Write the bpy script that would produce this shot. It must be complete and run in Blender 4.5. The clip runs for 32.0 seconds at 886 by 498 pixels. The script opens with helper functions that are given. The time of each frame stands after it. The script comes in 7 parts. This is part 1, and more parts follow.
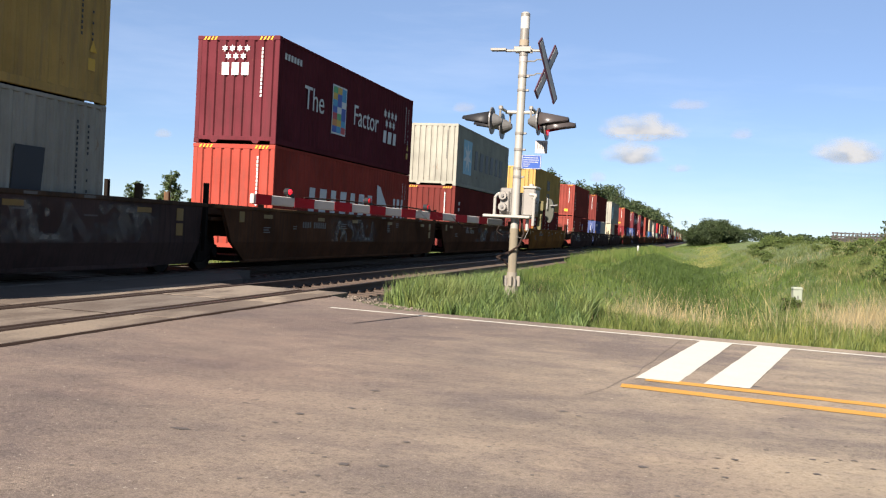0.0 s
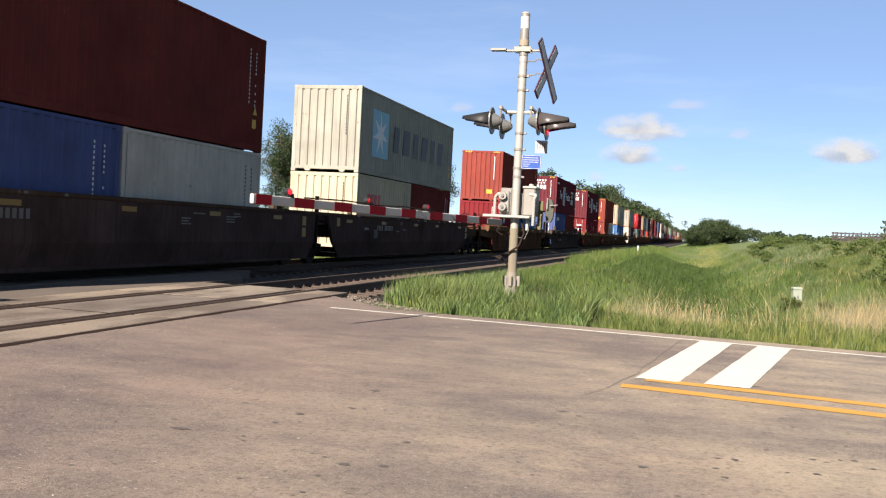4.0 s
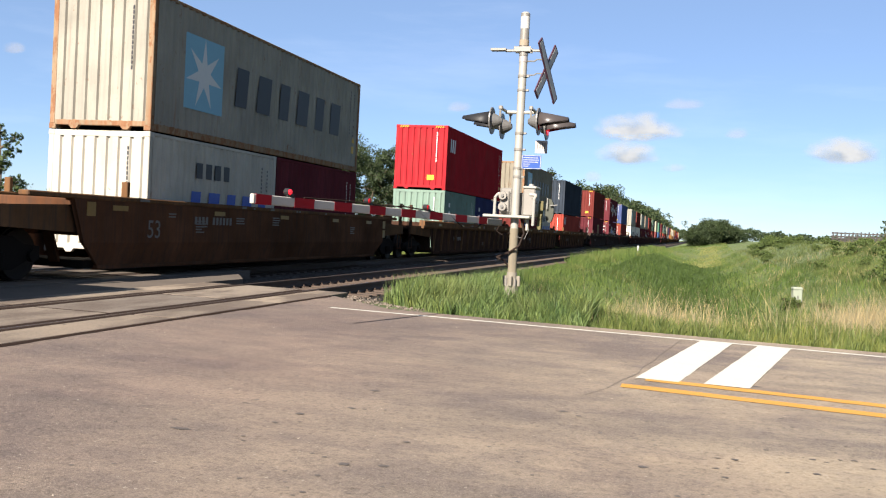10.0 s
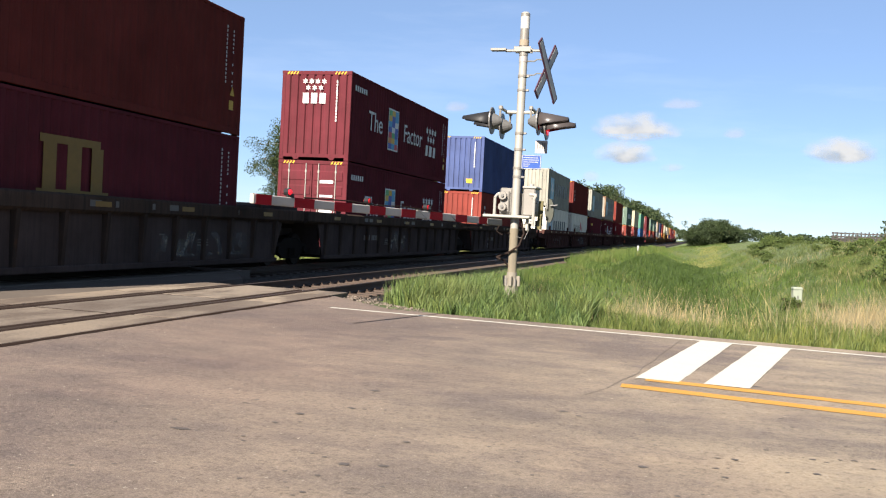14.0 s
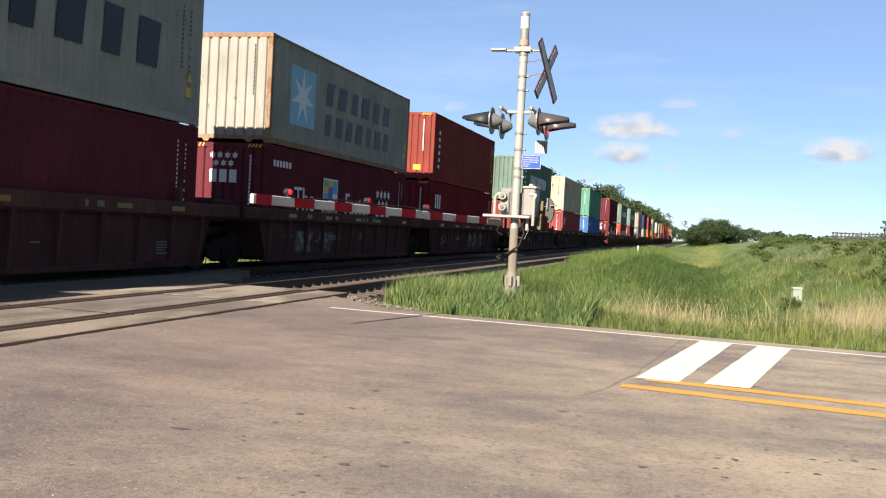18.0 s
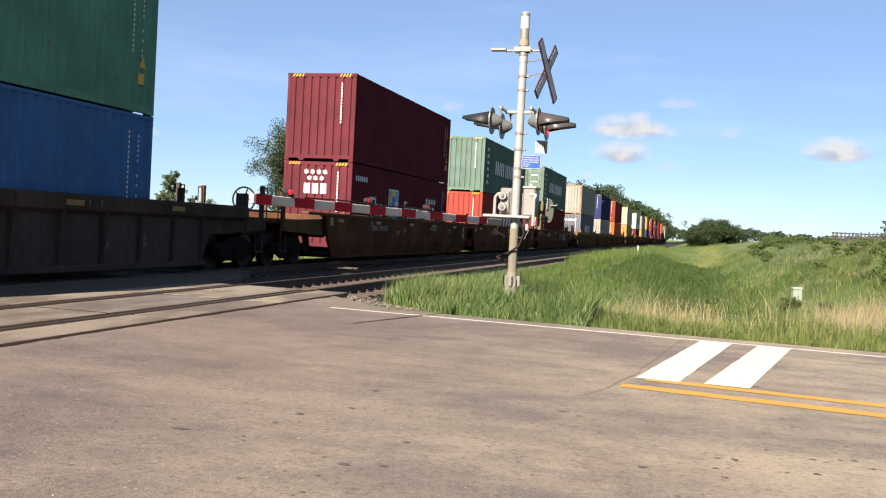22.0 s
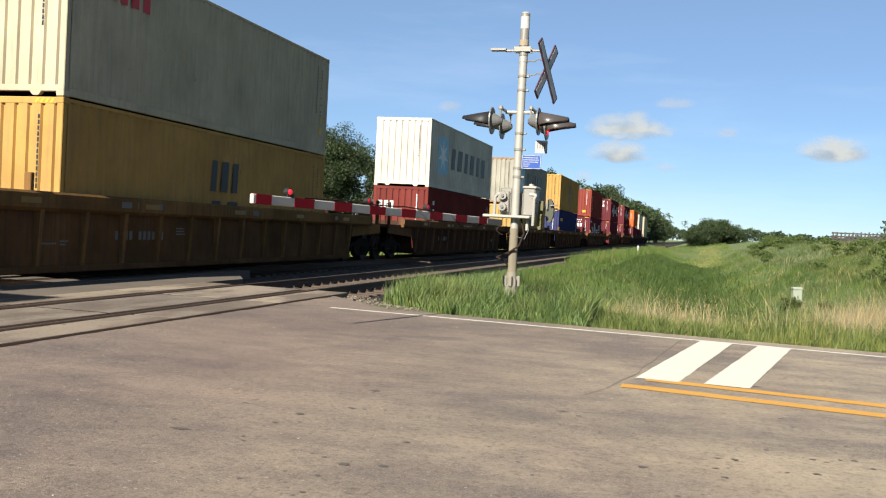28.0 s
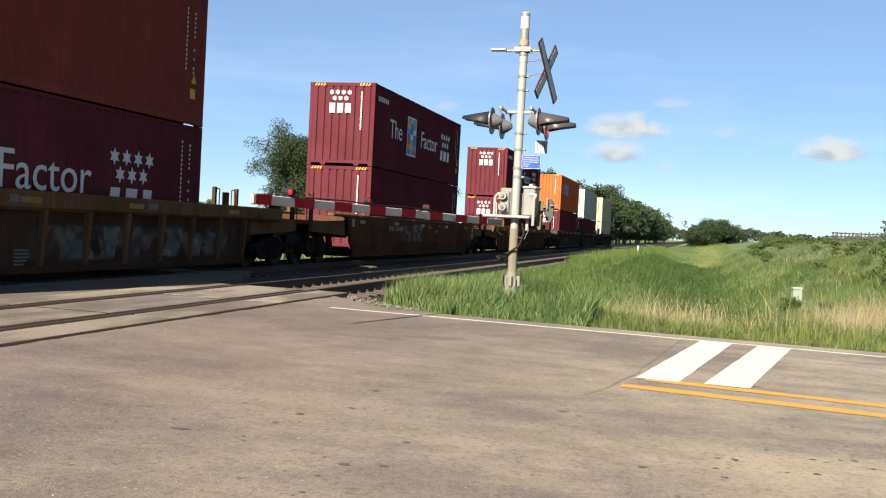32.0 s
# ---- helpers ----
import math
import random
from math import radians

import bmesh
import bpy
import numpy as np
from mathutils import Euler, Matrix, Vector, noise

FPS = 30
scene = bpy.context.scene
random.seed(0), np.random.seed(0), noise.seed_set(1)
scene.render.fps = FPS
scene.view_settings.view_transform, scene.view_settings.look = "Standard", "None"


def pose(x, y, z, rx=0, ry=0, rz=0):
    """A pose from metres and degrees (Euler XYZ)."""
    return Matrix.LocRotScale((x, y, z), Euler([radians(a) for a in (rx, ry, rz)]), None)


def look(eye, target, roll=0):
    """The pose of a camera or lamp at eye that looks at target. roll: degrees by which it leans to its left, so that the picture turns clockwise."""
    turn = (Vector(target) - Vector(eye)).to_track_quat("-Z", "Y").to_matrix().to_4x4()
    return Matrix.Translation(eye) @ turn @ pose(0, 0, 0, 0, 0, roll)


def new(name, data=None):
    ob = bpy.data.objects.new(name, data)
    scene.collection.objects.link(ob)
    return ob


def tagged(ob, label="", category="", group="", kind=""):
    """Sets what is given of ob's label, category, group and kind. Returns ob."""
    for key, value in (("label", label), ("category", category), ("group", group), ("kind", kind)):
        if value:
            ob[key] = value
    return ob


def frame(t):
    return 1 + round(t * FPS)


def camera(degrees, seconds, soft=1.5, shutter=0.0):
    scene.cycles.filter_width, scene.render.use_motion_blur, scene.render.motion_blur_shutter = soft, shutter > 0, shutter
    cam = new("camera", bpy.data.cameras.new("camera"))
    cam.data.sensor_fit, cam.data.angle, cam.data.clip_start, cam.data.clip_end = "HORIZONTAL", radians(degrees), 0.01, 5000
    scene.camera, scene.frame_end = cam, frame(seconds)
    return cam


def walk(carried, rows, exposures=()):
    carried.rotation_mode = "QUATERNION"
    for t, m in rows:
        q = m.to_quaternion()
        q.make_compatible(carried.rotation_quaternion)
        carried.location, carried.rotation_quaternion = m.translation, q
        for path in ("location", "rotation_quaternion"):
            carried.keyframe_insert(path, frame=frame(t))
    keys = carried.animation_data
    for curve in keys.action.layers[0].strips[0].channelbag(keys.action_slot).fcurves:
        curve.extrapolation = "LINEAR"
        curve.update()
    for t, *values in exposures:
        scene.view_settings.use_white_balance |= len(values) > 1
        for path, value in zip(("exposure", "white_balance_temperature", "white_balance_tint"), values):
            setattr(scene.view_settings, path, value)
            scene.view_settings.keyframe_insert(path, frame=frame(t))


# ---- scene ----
# ---- camera ----
EYE = (0.0, 0.0, 1.305)
cam = camera(50.38, 32.0, soft=1.2)
VIEW = look(EYE, (-2.5862273, 9.657186, 1.305 - 0.2240248), 2.96)
walk(cam, [(0.0, VIEW), (32.0, VIEW)], exposures=[(0.0, 1.86, 6850, 15), (4.0, 1.89, 6850, 15), (8.0, 1.95, 6780, 13), (20.0, 1.94, 6800, 13), (25.5, 1.86, 6750, 11), (28.0, 1.73, 6720, 7), (32.0, 1.90, 6760, 7)])

# ---- world and sun ----
SUN_FROM = Vector((-0.33, -1.45, 1.0)).normalized()
world = bpy.data.worlds.new("sky")
scene.world = world
world.use_nodes = True
wn = world.node_tree.nodes
sky = wn.new("ShaderNodeTexSky")
sky.sky_type = "NISHITA"
sky.sun_disc = False
sky.sun_elevation = math.asin(SUN_FROM.z)
sky.sun_rotation = math.atan2(SUN_FROM.x, SUN_FROM.y)
sky.altitude = 2200
sky.air_density = 1.0
sky.dust_density = 0.0
sky.ozone_density = 3.0
wn["Background"].inputs["Strength"].default_value = 0.05
tint = wn.new("ShaderNodeMix")
tint.data_type, tint.blend_type = "RGBA", "MULTIPLY"
tint.inputs[0].default_value = 1.0
tint.inputs[7].default_value = (0.521, 0.608, 0.732, 1)
world.node_tree.links.new(sky.outputs["Color"], tint.inputs[6])
haze = wn.new("ShaderNodeMix")
haze.data_type = "RGBA"
haze.inputs[0].default_value = 0.34
haze.inputs[7].default_value = (2.67, 3.84, 5.33, 1)
world.node_tree.links.new(tint.outputs[2], haze.inputs[6])
# thin high streaks of ice cloud
wtc = wn.new("ShaderNodeTexCoord")
wmp = wn.new("ShaderNodeMapping")
wmp.inputs["Scale"].default_value = (1.1, 1.6, 7.5)
wmp.inputs["Rotation"].default_value = (0.10, 0.08, 0.3)
wno = wn.new("ShaderNodeTexNoise")
wno.inputs["Scale"].default_value = 1.7
wno.inputs["Detail"].default_value = 7
wno.inputs["Roughness"].default_value = 0.6
wra = wn.new("ShaderNodeMapRange")
wra.inputs[1].default_value, wra.inputs[2].default_value = 0.5, 0.78
wra.inputs[3].default_value, wra.inputs[4].default_value = 0.0, 0.15
wisp = wn.new("ShaderNodeMix")
wisp.data_type = "RGBA"
wisp.inputs[7].default_value = (7.13, 7.75, 8.68, 1)
wl = world.node_tree.links
wl.new(wtc.outputs["Generated"], wmp.inputs["Vector"])
wl.new(wmp.outputs["Vector"], wno.inputs["Vector"])
wl.new(wno.outputs["Fac"], wra.inputs[0])
wl.new(wra.outputs[0], wisp.inputs[0])
wl.new(haze.outputs[2], wisp.inputs[6])
wl.new(wisp.outputs[2], wn["Background"].inputs["Color"])

sun = new("sun", bpy.data.lights.new("sun", "SUN"))
sun.data.energy = 5.0
sun.data.angle = radians(0.6)
sun.data.color = (1.0, 0.94, 0.84)
sun.matrix_world = look(tuple(SUN_FROM * 60), (0, 0, 0))

# ---- materials ----
MATS = {}


def nodes_of(m):
    m.use_nodes = True
    t = m.node_tree
    return t, t.nodes, t.links, t.nodes["Principled BSDF"]


def texcoord(t, spread=True, scale=(1, 1, 1)):
    """Object coordinates in metres, moved by each object's own random number."""
    tc = t.nodes.new("ShaderNodeTexCoord")
    mp = t.nodes.new("ShaderNodeMapping")
    mp.inputs["Scale"].default_value = scale
    t.links.new(tc.outputs["Object"], mp.inputs["Vector"])
    if spread:
        oi = t.nodes.new("ShaderNodeObjectInfo")
        mul = t.nodes.new("ShaderNodeMath")
        mul.operation = "MULTIPLY"
        mul.inputs[1].default_value = 57.0
        t.links.new(oi.outputs["Random"], mul.inputs[0])
        cb = t.nodes.new("ShaderNodeCombineXYZ")
        for i in range(3):
            t.links.new(mul.outputs[0], cb.inputs[i])
        t.links.new(cb.outputs[0], mp.inputs["Location"])
    return mp.outputs["Vector"]


def noise_tex(t, vec, scale, detail=4.0, rough=0.55):
    n = t.nodes.new("ShaderNodeTexNoise")
    n.inputs["Scale"].default_value = scale
    n.inputs["Detail"].default_value = detail
    n.inputs["Roughness"].default_value = rough
    t.links.new(vec, n.inputs["Vector"])
    return n.outputs["Fac"]


def ramp(t, fac, stops):
    r = t.nodes.new("ShaderNodeValToRGB")
    els = r.color_ramp.elements
    while len(els) < len(stops):
        els.new(0.5)
    for e, (pos, col) in zip(els, stops):
        e.position = pos
        e.color = (*col, 1) if len(col) == 3 else col
    t.links.new(fac, r.inputs["Fac"])
    return r.outputs["Color"]


def mix(t, fac, a, b, blend="MIX"):
    m = t.nodes.new("ShaderNodeMix")
    m.data_type = "RGBA"
    m.blend_type = blend
    for sock, val in ((m.inputs[0], fac), (m.inputs[6], a), (m.inputs[7], b)):
        if isinstance(val, (int, float)):
            sock.default_value = val
        elif isinstance(val, tuple):
            sock.default_value = (*val, 1) if len(val) == 3 else val
        else:
            t.links.new(val, sock)
    return m.outputs[2]


def bump(t, bsdf, height, strength, dist):
    b = t.nodes.new("ShaderNodeBump")
    b.inputs["Strength"].default_value = strength
    b.inputs["Distance"].default_value = dist
    t.links.new(height, b.inputs["Height"])
    t.links.new(b.outputs["Normal"], bsdf.inputs["Normal"])


def dim(c, k):
    return tuple(max(0.0, min(1.0, v * k)) for v in c)


def plain(name, col, rough=0.6, metal=0.0, vary=0.18, scale=6.0, grain=0.2, gloss=0.2):
    """A painted, cast or cut surface with two scales of unevenness."""
    if name in MATS:
        return MATS[name]
    m = bpy.data.materials.new(name)
    t, ns, ln, b = nodes_of(m)
    v = texcoord(t)
    big = noise_tex(t, v, scale)
    fine = noise_tex(t, v, scale * 14, 3)
    c = mix(t, big, dim(col, 1 - vary), dim(col, 1 + vary))
    c = mix(t, 0.35, c, ramp(t, fine, [(0.3, dim(col, 0.75)), (0.7, dim(col, 1.2))]))
    ln.new(c, b.inputs["Base Color"])
    b.inputs["Roughness"].default_value = rough
    b.inputs["Metallic"].default_value = metal
    b.inputs["Specular IOR Level"].default_value = gloss
    if grain:
        bump(t, b, fine, grain, 0.004)
    MATS[name] = m
    return m


def paint(name, col, rust=0.15, grime=0.34, rusty=(0.13, 0.055, 0.028), mottle=(0.80, 1.16)):
    """Weathered container paint: faded patches, rain streaks, rust spots and runs."""
    if name in MATS:
        return MATS[name]
    m = bpy.data.materials.new(name)
    t, ns, ln, b = nodes_of(m)
    v = texcoord(t)
    big = noise_tex(t, v, 0.7, 5, 0.6)
    streak = noise_tex(t, texcoord(t, scale=(5, 5, 0.35)), 2.2, 5, 0.6)
    fine = noise_tex(t, v, 45, 3)
    spots = noise_tex(t, texcoord(t, scale=(1.3, 1.3, 0.75)), 3.4, 7, 0.74)
    c = mix(t, ramp(t, big, [(0.3, (0, 0, 0)), (0.7, (1, 1, 1))]), dim(col, mottle[0]), dim(col, mottle[1]))
    grey = sum(col) / 3 * 0.5
    c = mix(t, ramp(t, streak, [(0.46, (0, 0, 0)), (0.72, (grime,) * 3)]), c, (grey, grey * 0.93, grey * 0.85))
    # road dirt in broad clouds
    cloudy = noise_tex(t, texcoord(t, scale=(0.6, 0.6, 1.0)), 0.8, 4, 0.6)
    c = mix(t, ramp(t, cloudy, [(0.52, (0, 0, 0)), (0.72, (0.2,) * 3)]), c, (grey * 0.9, grey * 0.8, grey * 0.66))
    lo = 0.67 - rust * 0.17
    c = mix(t, ramp(t, spots, [(lo, (0, 0, 0)), (lo + 0.05, (0.85, 0.85, 0.85))]), c, rusty)
    runs = noise_tex(t, texcoord(t, scale=(6, 6, 0.32)), 1.5, 6, 0.68)
    lo = 0.70 - rust * 0.27
    c = mix(t, ramp(t, runs, [(lo, (0, 0, 0)), (lo + 0.14, (0.6, 0.6, 0.6))]), c, dim(rusty, 1.3))
    c = mix(t, 0.12, c, ramp(t, fine, [(0.3, dim(col, 0.6)), (0.7, dim(col, 1.25))]))
    ln.new(c, b.inputs["Base Color"])
    b.inputs["Roughness"].default_value = 0.7
    b.inputs["Specular IOR Level"].default_value = 0.0
    bump(t, b, fine, 0.12, 0.003)
    MATS[name] = m
    return m


def leafy(name, col, back=0.35, vary=0.5, patches=False):
    """Leaves and blades, different from piece to piece, with light shining through."""
    if name in MATS:
        return MATS[name]
    m = bpy.data.materials.new(name)
    t, ns, ln, b = nodes_of(m)
    g = ns.new("ShaderNodeNewGeometry")
    c = ramp(t, g.outputs["Random Per Island"], [(0.0, dim(col, 1 - vary)), (0.45, col), (0.8, (col[0] * 1.28, col[1] * 1.18, col[2] * 0.95)), (1.0, (col[0] * 1.6, col[1] * 1.32, col[2] * 1.1))])
    if patches:
        area = noise_tex(t, texcoord(t, False), 0.42, 6, 0.65)
        c = mix(t, ramp(t, area, [(0.36, (0.75,) * 3), (0.5, (0, 0, 0))]), c, mix(t, 0.8, c, (0.50, 0.62, 0.55), "MULTIPLY"))
        c = mix(t, ramp(t, area, [(0.52, (0, 0, 0)), (0.66, (0.7,) * 3)]), c, mix(t, 1.0, c, (1.4, 1.2, 1.25), "MULTIPLY"))
        tuft = noise_tex(t, texcoord(t, False), 1.9, 5, 0.7)
        c = mix(t, ramp(t, tuft, [(0.34, (0.8,) * 3), (0.50, (0, 0, 0))]), c, mix(t, 1.0, c, (0.52, 0.66, 0.60), "MULTIPLY"))
        c = mix(t, ramp(t, tuft, [(0.52, (0, 0, 0)), (0.70, (0.75,) * 3)]), c, mix(t, 1.0, c, (1.55, 1.28, 1.2), "MULTIPLY"))
        tawny = noise_tex(t, texcoord(t, False), 0.17, 6, 0.7)
        c = mix(t, ramp(t, tawny, [(0.50, (0, 0, 0)), (0.66, (0.55,) * 3)]), c, (0.175, 0.155, 0.065))
    ln.new(c, b.inputs["Base Color"])
    b.inputs["Roughness"].default_value = 0.6
    b.inputs["Specular IOR Level"].default_value = 0.25
    tr = ns.new("ShaderNodeBsdfTranslucent")
    ln.new(c, tr.inputs["Color"])
    mx = ns.new("ShaderNodeMixShader")
    mx.inputs[0].default_value = back
    ln.new(b.outputs[0], mx.inputs[1])
    ln.new(tr.outputs[0], mx.inputs[2])
    ln.new(mx.outputs[0], ns["Material Output"].inputs["Surface"])
    MATS[name] = m
    return m


def sprayed(name, col, second):
    """Sprayed scribble: worn blotches and twisting outlines in two tones, bare metal between."""
    m = bpy.data.materials.new(name)
    t, ns, ln, b = nodes_of(m)
    v = texcoord(t)
    wv = ns.new("ShaderNodeTexWave")
    wv.inputs["Scale"].default_value = 0.8
    wv.inputs["Distortion"].default_value = 13.0
    wv.inputs["Detail"].default_value = 1.5
    wv.inputs["Detail Scale"].default_value = 1.2
    ln.new(v, wv.inputs["Vector"])
    line = ramp(t, wv.outputs["Fac"], [(0.66, (0, 0, 0)), (0.80, (0.85,) * 3)])
    fill = ramp(t, noise_tex(t, v, 1.9, 3, 0.5), [(0.50, (0, 0, 0)), (0.57, (0.6,) * 3)])
    worn = ramp(t, noise_tex(t, v, 4.5, 6, 0.68), [(0.36, (0.1,) * 3), (0.58, (0.9,) * 3)])
    a = mix(t, 1.0, mix(t, 1.0, line, fill, "LIGHTEN"), worn, "MULTIPLY")
    tc = ns.new("ShaderNodeTexCoord")
    sep = ns.new("ShaderNodeSeparateXYZ")
    ln.new(tc.outputs["Generated"], sep.inputs[0])
    for i in (1, 2):
        a = mix(t, 1.0, a, ramp(t, sep.outputs[i], [(0.0, (0, 0, 0)), (0.12, (1, 1, 1)), (0.88, (1, 1, 1)), (1.0, (0, 0, 0))]), "MULTIPLY")
    ln.new(a, b.inputs["Alpha"])
    ln.new(mix(t, ramp(t, noise_tex(t, v, 1.1, 3, 0.5), [(0.44, (0, 0, 0)), (0.56, (1, 1, 1))]), col, second), b.inputs["Base Color"])
    b.inputs["Roughness"].default_value = 0.75
    return m


def asphalt_mat():
    m = bpy.data.materials.new("worn_asphalt")
    t, ns, ln, b = nodes_of(m)
    v = texcoord(t, False)
    patch = noise_tex(t, v, 0.5, 5, 0.6)
    drag = noise_tex(t, texcoord(t, False, (0.4, 1.3, 1)), 1.0, 5)
    stone = noise_tex(t, v, 85, 2)
    spot = noise_tex(t, v, 5.5, 2, 0.4)
    # across the road: wheel paths worn dark, dusty tan strips between them
    dot = ns.new("ShaderNodeVectorMath")
    dot.operation = "DOT_PRODUCT"
    ln.new(v, dot.inputs[0])
    dot.inputs[1].default_value = (0.1156 / 16, 1 / 16, 0)
    sway = ns.new("ShaderNodeMath")
    sway.operation = "MULTIPLY_ADD"
    ln.new(noise_tex(t, texcoord(t, False, (0.3, 1, 1)), 0.7, 4, 0.55), sway.inputs[0])
    sway.inputs[1].default_value = 0.15
    ln.new(dot.outputs["Value"], sway.inputs[2])
    band = ramp(t, sway.outputs[0], [(0.075 + a / 16, (w,) * 3) for a, w in ((2.5, 0.75), (4.0, 0.55), (4.9, 0.3), (6.0, 0.95), (7.0, 0.22), (8.3, 0.95), (9.4, 0.7), (11.0, 0.2), (12.5, 0.3), (13.4, 0.7))])
    c = mix(t, 0.5, band, ramp(t, patch, [(0.32, (0, 0, 0)), (0.68, (1, 1, 1))]))
    mottle = noise_tex(t, texcoord(t, False, (0.8, 1.3, 1)), 2.1, 7, 0.68)
    c = mix(t, 0.28, c, ramp(t, mottle, [(0.34, (0, 0, 0)), (0.66, (1, 1, 1))]))
    c = mix(t, ramp(t, c, [(0.29, (0, 0, 0)), (0.70, (1, 1, 1))]), (0.077, 0.064, 0.061), (0.186, 0.154, 0.116))
    # brighter away from the crossing: dust, plus uneven light put into the colour
    sx = ns.new("ShaderNodeSeparateXYZ")
    ln.new(v, sx.inputs[0])
    far = ns.new("ShaderNodeMapRange")
    far.inputs[1].default_value, far.inputs[2].default_value = -4.2, 1.8
    ln.new(sx.outputs[0], far.inputs[0])
    c = mix(t, far.outputs[0], mix(t, 1.0, c, (0.89, 0.79, 0.895), "MULTIPLY"), mix(t, 1.0, c, (1.64, 1.63, 1.57), "MULTIPLY"))
    red = noise_tex(t, v, 0.33, 3, 0.5)
    c = mix(t, ramp(t, red, [(0.46, (0, 0, 0)), (0.66, (0.5,) * 3)]), c, mix(t, 1.0, c, (1.04, 0.94, 0.92), "MULTIPLY"))
    c = mix(t, ramp(t, drag, [(0.38, (0.3,) * 3), (0.58, (0, 0, 0))]), c, (0.079, 0.065, 0.060))
    c = mix(t, ramp(t, spot, [(0.20, (0.75,) * 3), (0.24, (0, 0, 0))]), c, (0.034, 0.031, 0.030))
    grit = noise_tex(t, v, 20, 8, 0.8)
    c = mix(t, 0.85, c, ramp(t, grit, [(0.34, (0.36, 0.35, 0.34)), (0.5, (1, 1, 1)), (0.70, (1.12, 1.1, 1.06))]), "MULTIPLY")
    pebble = noise_tex(t, v, 38, 1, 0.3)
    c = mix(t, ramp(t, pebble, [(0.755, (0, 0, 0)), (0.775, (0.8,) * 3)]), c, (0.308, 0.278, 0.235))
    c = mix(t, 0.36, c, ramp(t, stone, [(0.3, (0.025, 0.022, 0.020)), (0.5, (0.099, 0.083, 0.064)), (0.75, (0.222, 0.192, 0.154))]))
    ln.new(c, b.inputs["Base Color"])
    b.inputs["Roughness"].default_value = 0.9
    b.inputs["Specular IOR Level"].default_value = 0.15
    bump(t, b, grit, 0.6, 0.02)
    return m


def panel_mat(name, k=1.0):
    """Cast crossing panels: each its own shade, with rust-brown stains, scuffs and dark specks."""
    m = bpy.data.materials.new(name)
    t, ns, ln, b = nodes_of(m)
    v = texcoord(t)
    oi = ns.new("ShaderNodeObjectInfo")
    c = ramp(t, oi.outputs["Random"], [(0.0, (0.106, 0.090, 0.077)), (0.5, (0.127, 0.105, 0.086)), (1.0, (0.157, 0.127, 0.098))])
    c = mix(t, 1.0, c, (k, k * 0.985, k * 0.93), "MULTIPLY") if k != 1.0 else c
    stain = noise_tex(t, texcoord(t, True, (1.0, 0.35, 1)), 1.3, 6, 0.65)
    c = mix(t, ramp(t, stain, [(0.42, (0.8,) * 3), (0.56, (0, 0, 0))]), c, (0.068, 0.053, 0.044))
    c = mix(t, ramp(t, stain, [(0.58, (0, 0, 0)), (0.70, (0.6,) * 3)]), c, (0.184, 0.145, 0.110))
    grit = noise_tex(t, v, 30, 6, 0.75)
    c = mix(t, 0.7, c, ramp(t, grit, [(0.33, (0.45,) * 3), (0.5, (1, 1, 1)), (0.7, (1.1, 1.08, 1.05))]), "MULTIPLY")
    chip = noise_tex(t, v, 7, 2, 0.4)
    c = mix(t, ramp(t, chip, [(0.24, (0.8,) * 3), (0.28, (0, 0, 0))]), c, (0.05, 0.043, 0.038))
    ln.new(c, b.inputs["Base Color"])
    b.inputs["Roughness"].default_value = 0.88
    b.inputs["Specular IOR Level"].default_value = 0.15
    bump(t, b, grit, 0.5, 0.012)
    return m


def ground_mat():
    m = bpy.data.materials.new("grassland")
    t, ns, ln, b = nodes_of(m)
    v = texcoord(t, False)
    big = noise_tex(t, v, 0.12, 5)
    mid = noise_tex(t, v, 0.9, 5, 0.65)
    fine = noise_tex(t, v, 14, 5, 0.7)
    c = mix(t, ramp(t, mid, [(0.3, (0, 0, 0)), (0.7, (1, 1, 1))]), (0.038, 0.068, 0.012), (0.080, 0.112, 0.024))
    c = mix(t, ramp(t, big, [(0.5, (0, 0, 0)), (0.68, (0.6,) * 3)]), c, (0.133, 0.123, 0.052))
    c = mix(t, 0.5, c, ramp(t, fine, [(0.3, (0.021, 0.041, 0.007)), (0.55, (0.068, 0.095, 0.021)), (0.8, (0.149, 0.142, 0.062))]))
    ln.new(c, b.inputs["Base Color"])
    b.inputs["Roughness"].default_value = 0.9
    bump(t, b, fine, 1.0, 0.12)
    return m


def ballast_mat(name, k):
    m = bpy.data.materials.new(name)
    t, ns, ln, b = nodes_of(m)
    v = texcoord(t, False)
    vo = ns.new("ShaderNodeTexVoronoi")
    vo.inputs["Scale"].default_value = 18
    ln.new(v, vo.inputs["Vector"])
    c = mix(t, 0.55, vo.outputs["Color"], (0.5, 0.5, 0.5))
    bw = ns.new("ShaderNodeRGBToBW")
    ln.new(c, bw.inputs[0])
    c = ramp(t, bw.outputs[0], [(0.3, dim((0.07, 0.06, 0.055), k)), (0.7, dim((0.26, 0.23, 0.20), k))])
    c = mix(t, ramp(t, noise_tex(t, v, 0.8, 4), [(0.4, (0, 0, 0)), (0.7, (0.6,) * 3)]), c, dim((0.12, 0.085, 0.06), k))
    ln.new(c, b.inputs["Base Color"])
    b.inputs["Roughness"].default_value = 0.9
    b.inputs["Specular IOR Level"].default_value = 0.1
    bump(t, b, vo.outputs["Distance"], 1.0, 0.05)
    return m


